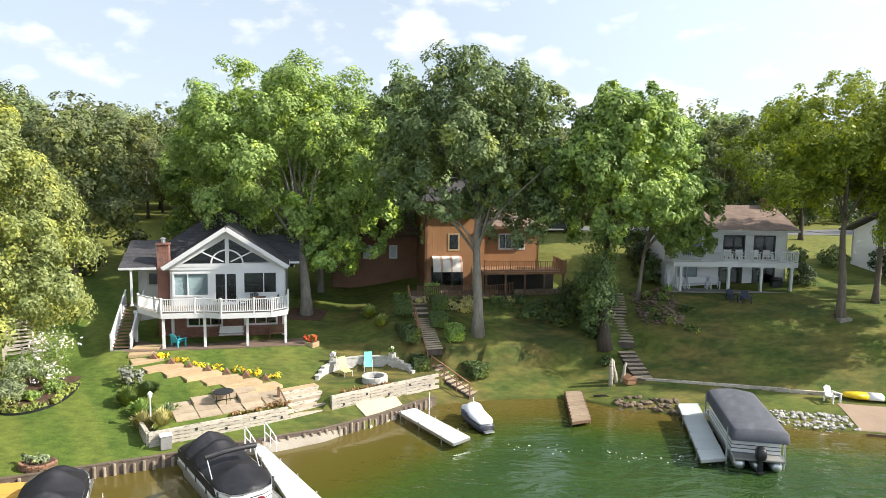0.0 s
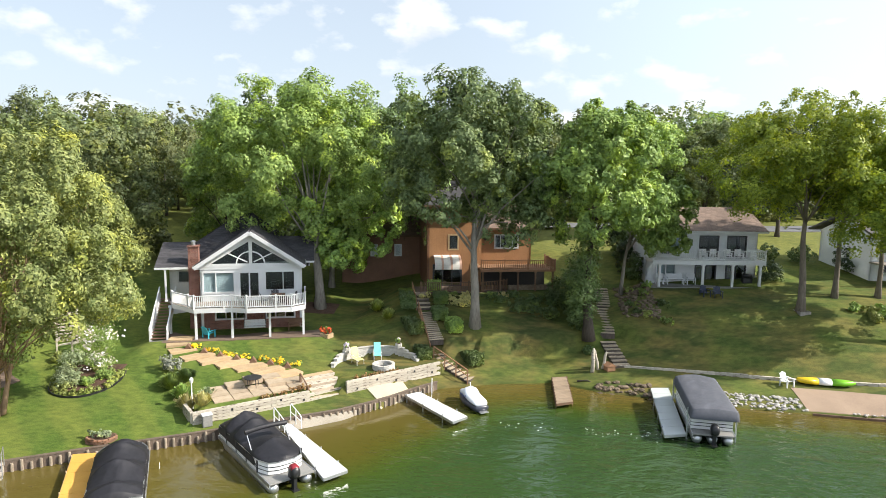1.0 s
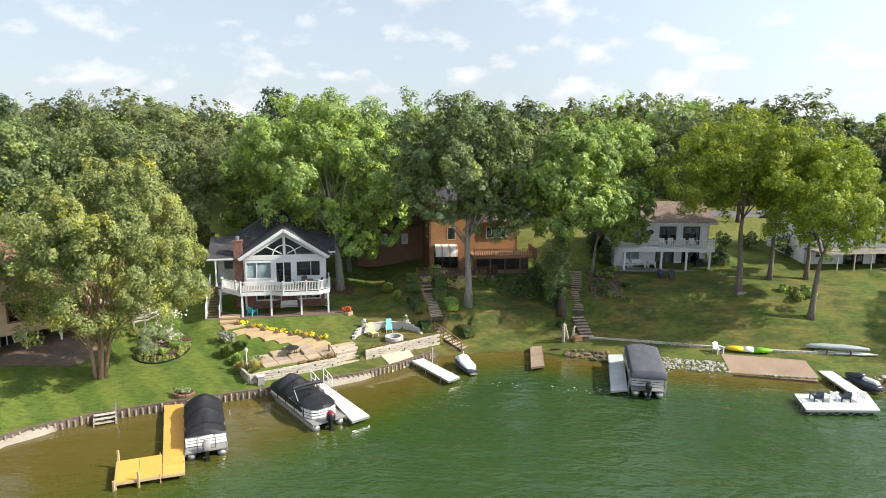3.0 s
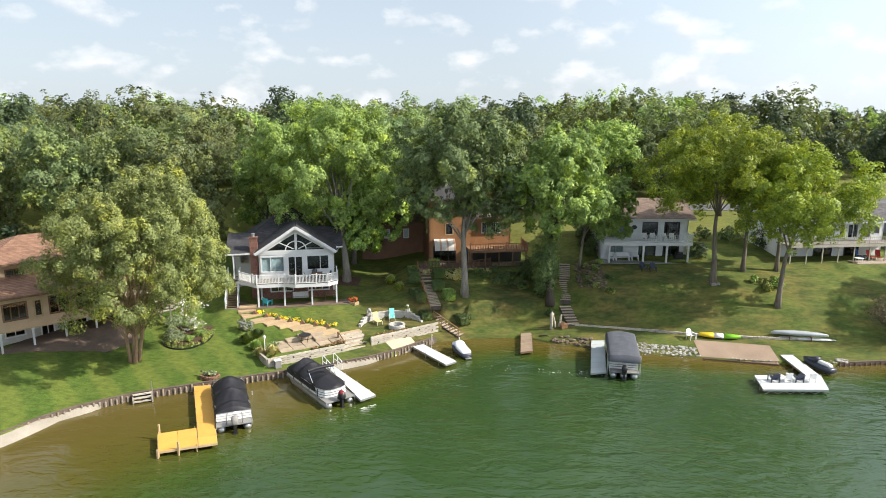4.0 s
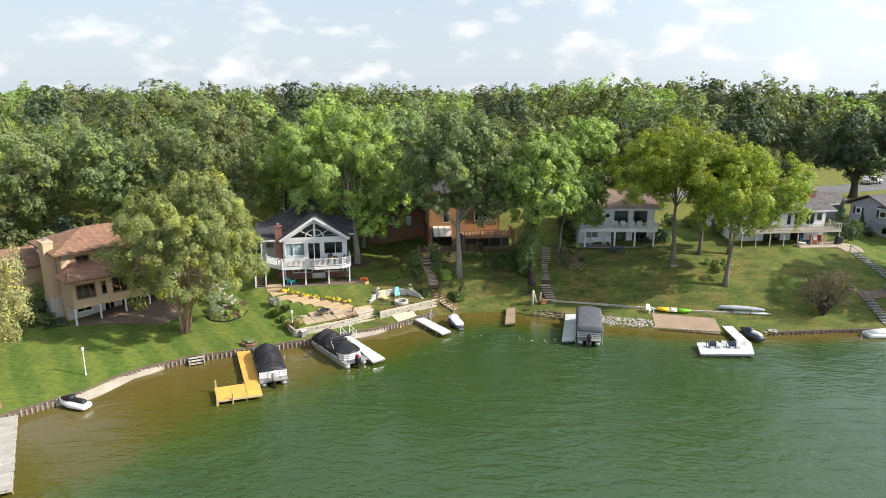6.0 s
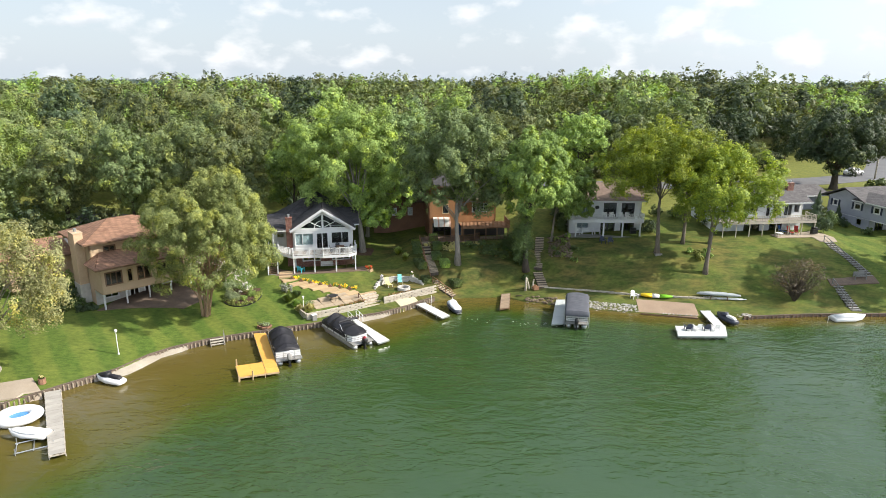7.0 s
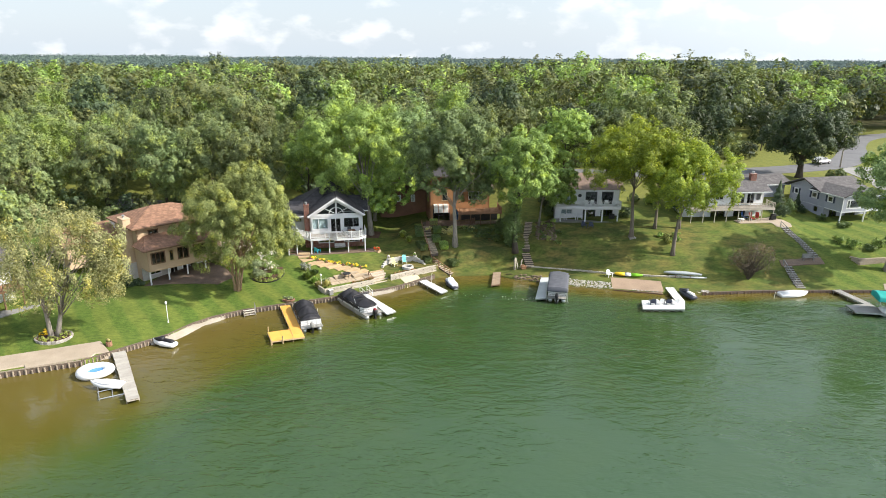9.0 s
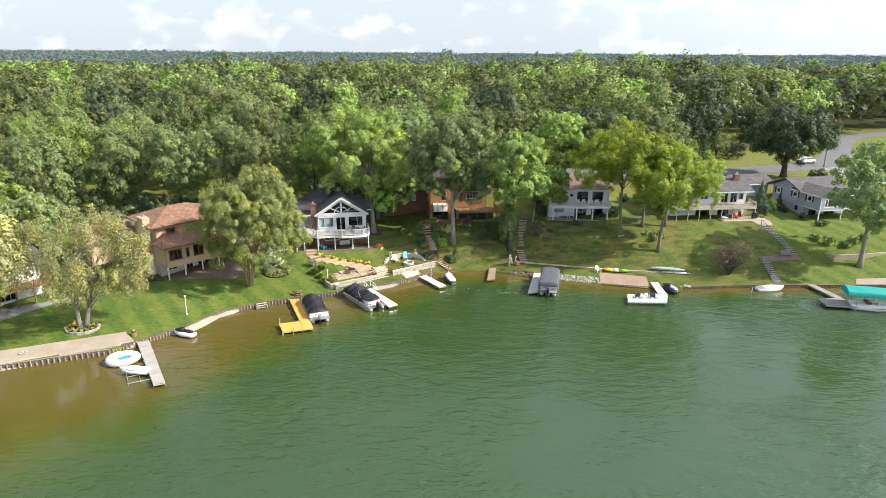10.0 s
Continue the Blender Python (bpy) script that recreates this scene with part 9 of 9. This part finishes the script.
def planter_box(x, y, s, h, material, bloom, label, turn=0.0, sides=4, lift=0.0):
    root = thing("planter", on_ground(x, y, turn, lift), label, "planter")
    for i in range(sides):
        a = 2 * math.pi * (i + 0.5) / sides
        r = s * math.cos(math.pi / sides)
        w = s * math.sin(math.pi / sides)
        part("side_panel", box(bmesh.new(), -w, w, -0.03, 0.03, -0.05, h, Matrix.Rotation(a + math.pi / 2, 4, "Z") @ Matrix.Translation((0, -r, 0))), material, root)
    bm = bmesh.new()
    prism(bm, [(s * 0.93 * math.cos(2 * math.pi * k / sides), s * 0.93 * math.sin(2 * math.pi * k / sides)) for k in range(sides)], 0.0, h * 0.85, "z")
    part("soil", bm, mulch, root)
    if bloom:
        shrub("flower_mound", x, y, s * 0.9, s * 0.9, 0.55, bloom, 300, 0.13, "flowers growing in the planter", int(abs(x * 3)), z=ground(x, y) + lift + h * 0.85, category="flowers")
        shrub("foliage", x, y, s * 0.8, s * 0.8, 0.5, fresh_leaf, 200, 0.15, "green leaves growing in the planter", int(abs(x * 5)), z=ground(x, y) + lift + h * 0.85, category="plants")
    return root


planter_box(-10.15, 46.9, 0.5, 0.32, timber_tan, bloom_red, "square timber planter with red flowers", 15)


def brick_planter(x, y):
    """A low half-round bed of rough bricks, higher at its front corner, with sage inside."""
    root = thing("planter", on_ground(x, y, 10), "low half-round planter of rough brown bricks by the seawall", "planter")
    bm = bmesh.new()
    prism(bm, [(0.72 * math.cos(2 * math.pi * k / 14), 0.6 * math.sin(2 * math.pi * k / 14)) for k in range(14)], -0.1, 0.2, "z")
    part("soil", bm, mulch, root)
    me = shared("brick", box(bmesh.new(), -0.13, 0.13, -0.06, 0.06, 0, 0.085, bevel=0.015), timber_brown)
    pale = shared("brick", box(bmesh.new(), -0.13, 0.13, -0.06, 0.06, 0, 0.085, bevel=0.015), terracotta)
    rng = random.Random(8)
    for row in range(4):
        for k in range(18):
            a = 2 * math.pi * (k + 0.5 * (row % 2)) / 18
            if row == 3 and not 3.6 < a < 4.6 or row == 2 and not 2.9 < a < 6.0:
                continue
            piece("brick", rng.choice((me, pale)), root, turned(0.78 * math.cos(a) + rng.uniform(-0.02, 0.02), 0.66 * math.sin(a) + rng.uniform(-0.02, 0.02), -0.03 + 0.09 * row, math.degrees(a) + 90 + rng.uniform(-8, 8)))
    shrub("shrub", x, y, 0.68, 0.56, 0.38, sage_leaf, 700, 0.09, "sage growing in the brick planter", 400, z=ground(x, y) + 0.18)


brick_planter(-20.5, 31.9)
planter_box(-8.25, 44.75, 0.24, 0.32, pale_stone, bloom_white, "pale urn of white flowers on the seat wall", 0, 8, 0.62)
planter_box(-4.3, 45.85, 0.24, 0.32, pale_stone, bloom_white, "pale urn of white flowers on the seat wall", 0, 8, 0.62)
planter_box(-37.3, 17.7, 0.3, 0.5, terracotta, straw_leaf, "pot of yellow-green grass at the dock", 0, 8)


def tree_ring():
    root = thing("flower_bed", on_ground(-44.2, 18.9), "round stone-edged bed of yellow flowers under the ash", "flower bed")
    bm = bmesh.new()
    prism(bm, [(1.85 * math.cos(2 * math.pi * k / 24), 1.6 * math.sin(2 * math.pi * k / 24)) for k in range(24)], -0.3, 0.14, "z")
    part("soil", bm, mulch, root)
    me = shared("edging_stone", box(bmesh.new(), -0.2, 0.2, -0.1, 0.1, -0.3, 0.2, bevel=0.03), stone)
    for k in range(28):
        a = 2 * math.pi * k / 28
        piece("edging_stone", me, root, turned(1.9 * math.cos(a), 1.65 * math.sin(a), 0, math.degrees(a) + 90))


tree_ring()
for k in range(7):
    a = k * 0.9
    shrub("flower_mound", -44.2 + 1.35 * math.cos(a), 18.9 + 1.1 * math.sin(a), 0.8, 0.7, 0.4, bloom_yellow if k == 3 else lime_leaf, 320, 0.12, "yellow-green plants in the round bed", 420 + k, z=ground(-44.2, 18.9) + 0.12, category="flowers")


# ---------------------------------------------------------------- rocks
ROCKS = []
for k in range(6):
    rock = bmesh.new()
    bmesh.ops.create_icosphere(rock, subdivisions=1, radius=1.0)
    for v in rock.verts:
        v.co *= 1 + 0.35 * noise.noise(v.co * 1.3 + Vector((k * 7, 0, 0)))
        v.co.z *= 0.62
    me = bpy.data.meshes.new("rock")
    rock.to_mesh(me)
    rock.free()
    ROCKS.append(me)


def rock_pile(name, corners, count, r0, r1, material, label, seed, z=None, spread=0.4):
    rng = np.random.default_rng(seed)
    root = thing(name, turned(0, 0, 0), label, "rocks")
    meshes = []
    for me in ROCKS:
        c = me.copy()
        c.materials.clear()
        c.materials.append(material)
        meshes.append(c)
    (ax, ay), (bx, by), (cx, cy), (dx, dy) = corners
    for k in range(count):
        u, v = rng.random(), rng.random()
        x = (ax * (1 - u) + bx * u) * (1 - v) + (dx * (1 - u) + cx * u) * v
        y = (ay * (1 - u) + by * u) * (1 - v) + (dy * (1 - u) + cy * u) * v
        s = rng.uniform(r0, r1)
        piece("rock", meshes[k % 6], root, turned(x, y, max(ground(x, y), -0.15) + s * 0.2, rng.uniform(0, 360)) @ Matrix.Diagonal((s * rng.uniform(0.8, 1.3), s, s * rng.uniform(0.8, 1.2), 1)))
    return root


rock_pile("riprap", ((17.2, 40.2), (24.4, 38.5), (24.6, 40.6), (17.6, 42.2)), 298, 0.07, 0.18, riprap_stone, "bank of grey riprap stones at the waterline", 1)
rock_pile("riprap", ((10.6, 42.6), (14.6, 41.2), (14.8, 43.0), (11.2, 44.0)), 64, 0.1, 0.28, brown_stone, "heap of brown rocks at the waterline", 2)
rock_pile("shore_stones", ((27.2, 37.9), (31.3, 37.0), (31.4, 37.6), (27.4, 38.5)), 60, 0.06, 0.15, stone, "small stones along the sand", 3)
rock_pile("rock_garden", ((14.9, 50.6), (18.0, 50.0), (18.6, 56.2), (15.6, 56.8)), 280, 0.1, 0.23, brown_stone, "terraced brown rock garden beside the bank stairs", 4)
rock_pile("shore_stones", ((36.2, 36.5), (38.2, 36.9), (38.2, 37.8), (36.2, 37.6)), 30, 0.1, 0.25, stone, "stones where the seawall begins", 5)
def trunk_edging(x, y):
    root = thing("tree_edging", on_ground(x, y, 8), "low square of weathered blocks round the foot of the locust", "edging")
    for k in range(4):
        m = turned(0, 0, 0, 90 * k)
        part("block", box(bmesh.new(), -0.5, 0.0, -0.5, -0.38, -0.5, 0.09, bevel=0.02), stone, root, m=m)
        part("block", box(bmesh.new(), 0.008, 0.37, -0.505, -0.38, -0.5, 0.07, bevel=0.02), stone, root, m=m)
    return root


trunk_edging(29.9, 49.85)


# ---------------------------------------------------------------- small things about the shore
def lamp_post(x, y, h, label):
    root = thing("lamp_post", on_ground(x, y), label, "lamp post")
    part("pole", tube(bmesh.new(), [(0, 0, -0.1), (0, 0, 0.15), (0, 0, 0.2), (0, 0, h)], [0.1, 0.09, 0.045, 0.04], 10), white_plastic, root)
    part("lantern", tube(bmesh.new(), [(0, 0, h), (0, 0, h + 0.04), (0, 0, h + 0.25), (0, 0, h + 0.38)], [0.05, 0.1, 0.14, 0.03], 10), white_plastic, root)


lamp_post(-33.2, 23.8, 2.4, "white garden lamp post on the lawn")
lamp_post(-16.9, 36.1, 1.7, "white garden lamp post in the bed")


def utility_box():
    root = thing("utility_box", on_ground(-15.2, 34.05, 30), "grey utility box on the grass", "utility box")
    part("cabinet", boxes((-0.28, 0.28, -0.22, 0.22, 0, 0.72), bevel=0.03), grey_concrete, root)
    part("lid", boxes((-0.31, 0.31, -0.25, 0.25, 0.72, 0.79), bevel=0.02), white_plastic, root)


utility_box()


def wall_ladder():
    root = thing("seawall_steps", heading(-24.9, 28.75, 0.0, 0.9, 0.45), "small grey steps with a hand rail on the seawall", "steps")
    for k in range(3):
        part("tread", boxes((-0.7, 0.7, -0.75 + k * 0.27, -0.45 + k * 0.27, 0.12 + k * 0.2, 0.18 + k * 0.2)), timber_grey, root)
    for x in (-0.7, 0.7):
        part("side", boxes((x - 0.04, x + 0.04, -0.8, 0.1, -0.4, 0.4)), timber_grey, root)
    part("hand_rail", tube(bmesh.new(), [(0.75, -0.7, -0.3), (0.75, -0.5, 1.3), (0.75, 0.1, 1.45), (0.75, 0.15, 0.4)], 0.03, 8), aluminium, root)


wall_ladder()


def logs():
    for k, (x, y, h, r, lean) in enumerate(((11.0, 45.2, 1.9, 0.16, 2), (11.5, 45.5, 1.6, 0.12, -9), (11.9, 45.6, 1.4, 0.13, 12))):
        root = thing("driftwood_post", on_ground(x, y) @ pose(0, 0, 0, 0, lean, 0), "weathered grey driftwood log set upright", "log")
        part("log", tube(bmesh.new(), [(0, 0, -0.3), (0.05, 0, h * 0.4), (-0.03, 0.03, h * 0.8), (0.02, 0, h)], [r, r * 0.9, r * 0.8, r * 0.5], 8), timber_grey, root, smooth=True)
    root = thing("wood_box", on_ground(12.4, 45.3, 15), "small red-brown wooden box by the stairs", "box")
    part("body", boxes((-0.35, 0.35, -0.3, 0.3, 0, 0.4), bevel=0.02), deck_brown, root)
    bm = bmesh.new()
    prism(bm, ((-0.42, 0.4), (0.42, 0.4), (0.0, 0.66)), -0.36, 0.36, "y")
    part("lid", bm, deck_brown, root)
    for k, (a, b) in enumerate((((9.6, 44.1), (11.2, 43.6)), ((12.9, 44.0), (13.9, 41.6)))):
        root = thing("fallen_branch", turned(0, 0, 0), "bare fallen branch at the waterline", "branch")
        part("branch", tube(bmesh.new(), [(a[0], a[1], 0.35), ((a[0] + b[0]) / 2, (a[1] + b[1]) / 2 + 0.2, 0.45), (b[0], b[1], 0.05)], [0.07, 0.05, 0.02], 6), dark_bark, root, smooth=True)


logs()


def mooring_post(x, y, h, label, r=0.038):
    root = thing("mooring_post", turned(x, y, 0), label, "post")
    part("post", tube(bmesh.new(), [(0, 0, -1), (0.04, 0, h)], [r, r * 0.9], 8), white_plastic, root)


mooring_post(-1.6, 41.0, 1.5, "white leaning mooring post in the shallows")
mooring_post(46.4, 36.0, 0.9, "white mooring post in the shallows")
mooring_post(-16.3, 29.8, 0.4, "short white stick standing in the shallows", 0.018)

# small flat white specks scattered in a band on the water
bm = bmesh.new()
for k in range(50):
    x, y = 3.0 + 11.5 * random.random(), 35.6 + random.gauss(0, 0.45)
    bmesh.ops.create_icosphere(bm, subdivisions=1, radius=random.uniform(0.02, 0.05), matrix=Matrix.Translation((x, y - 0.12 * (x - 8), 0.004)) @ Matrix.Diagonal((1.6, 1.0, 0.12, 1)))
tagged(part("drifting_petals", bm, white_plastic), "band of pale flecks on the water", "flotsam", kind="stuff")


def garden_stairs():
    """Timber stairs with open rails, from the garden bed up to a landing behind the tan house's corner."""
    root = thing("garden_stairs", on_ground(-29.6, 44.6, 34), "grey timber garden stairs with open rails", "stairs")
    for i in range(8):
        part("tread", boxes((-0.75, 0.75, i * 0.36, i * 0.36 + 0.38, i * 0.19 + 0.02, i * 0.19 + 0.08)), timber_grey, root)
    for x in (-0.8, 0.8):
        bm = bmesh.new()
        beam(bm, (x, 0, 1.0), (x, 2.9, 2.5), 0.12, 0.06)
        part("hand_rail", bm, timber_grey, root)
        part("stringer", beam(bmesh.new(), (x, -0.1, 0.0), (x, 2.95, 1.5), 0.06, 0.24), timber_grey, root)
        for y, z in ((0, 1.0), (2.9, 2.5)):
            part("post", boxes((x - 0.06, x + 0.06, y - 0.06, y + 0.06, -0.4, z)), timber_grey, root)
    part("landing", boxes((-3.4, 0.9, 2.88, 4.6, 1.46, 1.6)), timber_grey, root)
    for x in (-3.3, -1.6):
        part("post", boxes((x - 0.06, x + 0.06, 2.9, 3.02, -0.6, 2.5)), timber_grey, root)
    part("hand_rail", beam(bmesh.new(), (-3.3, 2.96, 2.45), (-0.9, 2.96, 2.45), 0.12, 0.06), timber_grey, root)
    # low rail round the foot of the flight
    for x, y in ((-0.9, -1.9), (0.1, -1.5), (1.5, -0.3)):
        part("post", boxes((x - 0.06, x + 0.06, y - 0.06, y + 0.06, -0.5, 0.95)), timber_grey, root)
    for p, q in (((-0.9, -1.9), (0.1, -1.5)), ((0.1, -1.5), (1.5, -0.3))):
        for z in (0.92, 0.5):
            part("rail", beam(bmesh.new(), (*p, z), (*q, z), 0.1, 0.06), timber_grey, root)


garden_stairs()


def block_wall():
    root = thing("retaining_wall", turned(0, 0, 0), "tan block retaining wall on the lawn", "retaining wall")
    me = shared("block", box(bmesh.new(), -0.3, 0.3, -0.15, 0.15, 0.005, 0.24, bevel=0.015), concrete)
    for row in range(5):
        for k, (x, y, turn, d) in enumerate(along(((62.6, 45.8), (63.3, 44.9), (68.6, 45.6), (73.2, 46.8)), 0.61)):
            piece("block", me, root, turned(x, y, 1.9 + row * 0.245, turn) @ Matrix.Translation((0.3 * (row % 2), 0, 0)))


block_wall()
drape("pavement_2", ((63.5, 38.7), (80, 39.2), (80, 41.5), (64.5, 40.6)), concrete, "tan concrete apron behind the seawall", "pavement", lift=0.05, nu=14, nv=4)


def car(m, paint, label, truck=False):
    root = thing("car", m, label, "car")
    if truck:
        prof = [(-2.7, 0.5), (-2.7, 1.1), (-0.9, 1.15), (-0.7, 1.75), (0.7, 1.78), (1.35, 1.15), (2.6, 1.05), (2.7, 0.5)]
    else:
        prof = [(-2.2, 0.45), (-2.2, 0.95), (-1.7, 1.05), (-1.2, 1.5), (0.5, 1.52), (1.2, 1.02), (2.1, 0.9), (2.25, 0.45)]
    bm = bmesh.new()
    prism(bm, prof, -0.88, 0.88, "y")
    bmesh.ops.bevel(bm, geom=bm.edges[:], offset=0.06, segments=2, affect="EDGES")
    part("body", bm, paint, root, smooth=False)
    for y in (-0.885, 0.885):
        w = [(-1.1, 1.1), (-0.95, 1.42), (0.45, 1.44), (0.95, 1.1)] if not truck else [(-0.6, 1.2), (-0.55, 1.66), (0.6, 1.68), (1.05, 1.2)]
        bm = bmesh.new()
        prism(bm, w, y - 0.005, y + 0.005, "y")
        part("side_window", bm, glass, root)
        for x in (-1.5, 1.45):
            wheel = part("wheel", tube(bmesh.new(), [(x, y - 0.1, 0.34), (x, y + 0.1, 0.34)], 0.34, 16), black_plastic, root)
            part("rim", tube(bmesh.new(), [(x, y - 0.11, 0.34), (x, y + 0.11, 0.34)], 0.19, 12), aluminium, wheel)
    return root


silver = surface("silver-green car paint", (0.35, 0.38, 0.36), rough=0.25, metal=0.4, bump=0)
car(turned(84.6, 95.6, ground(84.6, 95.6) + 0.12, 27), surface("white car paint", (0.75, 0.75, 0.75), rough=0.25, bump=0), "white car parked by the lane")
car(turned(91.0, 82.5, ground(91, 82.5) + 0.08, 100), silver, "silver car parked by the lane")

car(turned(13.3, 80.3, ground(13.3, 80.3) + 0.02, 176), surface("dark green car paint", (0.055, 0.075, 0.06), rough=0.25, metal=0.3, bump=0), "dark green wagon parked on the lane behind the houses")


def utility_pole(x, y, h):
    root = thing("utility_pole", on_ground(x, y, 30, -0.3), "grey wooden utility pole with a crossarm beside the lane", "utility pole")
    part("pole", tube(bmesh.new(), [(0, 0, 0), (0, 0, h * 0.5), (0.03, 0, h)], [0.17, 0.15, 0.11], 10), timber_grey, root, smooth=True)
    part("crossarm", boxes((-1.1, 1.1, -0.06, 0.06, h - 0.75, h - 0.6), bevel=0.01), timber_brown, root)
    for u in (-0.95, -0.35, 0.35, 0.95):
        part("insulator", tube(bmesh.new(), [(u, 0, h - 0.6), (u, 0, h - 0.42)], [0.05, 0.03], 8), dark_steel, root)
    part("transformer", tube(bmesh.new(), [(0.3, 0, h - 2.0), (0.3, 0, h - 1.95), (0.3, 0, h - 1.1), (0.3, 0, h - 1.05)], [0.2, 0.24, 0.24, 0.16], 12), aluminium, root, smooth=True)
    return root


utility_pole(86.9, 92.2, 8.4)


def barn():
    root = thing("barn", turned(-186, 655, ground(-186, 655), 10), "white metal barn in a clearing far off", "barn")
    part("wall", boxes((-12, 12, -7, 7, -1, 6)), white_siding, root)
    bm = bmesh.new()
    prism(bm, ((-8, 5.9), (8, 5.9), (0, 10)), -12.6, 12.6, "x")
    part("roof", bm, white_paint, root)


barn()


def parasol(x, y, z, cloth, label):
    root = thing("parasol", turned(x, y, z), label, "parasol")
    part("pole", tube(bmesh.new(), [(0, 0, 0), (0, 0, 1.7)], 0.025, 8), aluminium, root)
    bm = bmesh.new()
    tube(bm, [(0, 0, 1.15), (0, 0, 1.5), (0, 0, 1.72), (0, 0, 1.75)], [0.95, 0.6, 0.1, 0.02], 10, caps=False)
    part("canopy", bm, cloth, root)


lounge(turned(51.6, 56.4, 6.05, 10), surface("red sling fabric", (0.55, 0.06, 0.05), rough=0.8), "red sling chair on the patio")
lounge(turned(52.6, 56.6, 6.05, -20), surface("red sling fabric", (0.55, 0.06, 0.05), rough=0.8), "red sling chair on the patio")
lounge(turned(50.6, 56.9, 6.05, 30), surface("blue sling fabric", (0.06, 0.16, 0.4), rough=0.8), "blue sling chair on the patio")
table(turned(49.4, 55.2, 6.05, 0), 0.5, 0.5, white_plastic, "white low table on the patio")
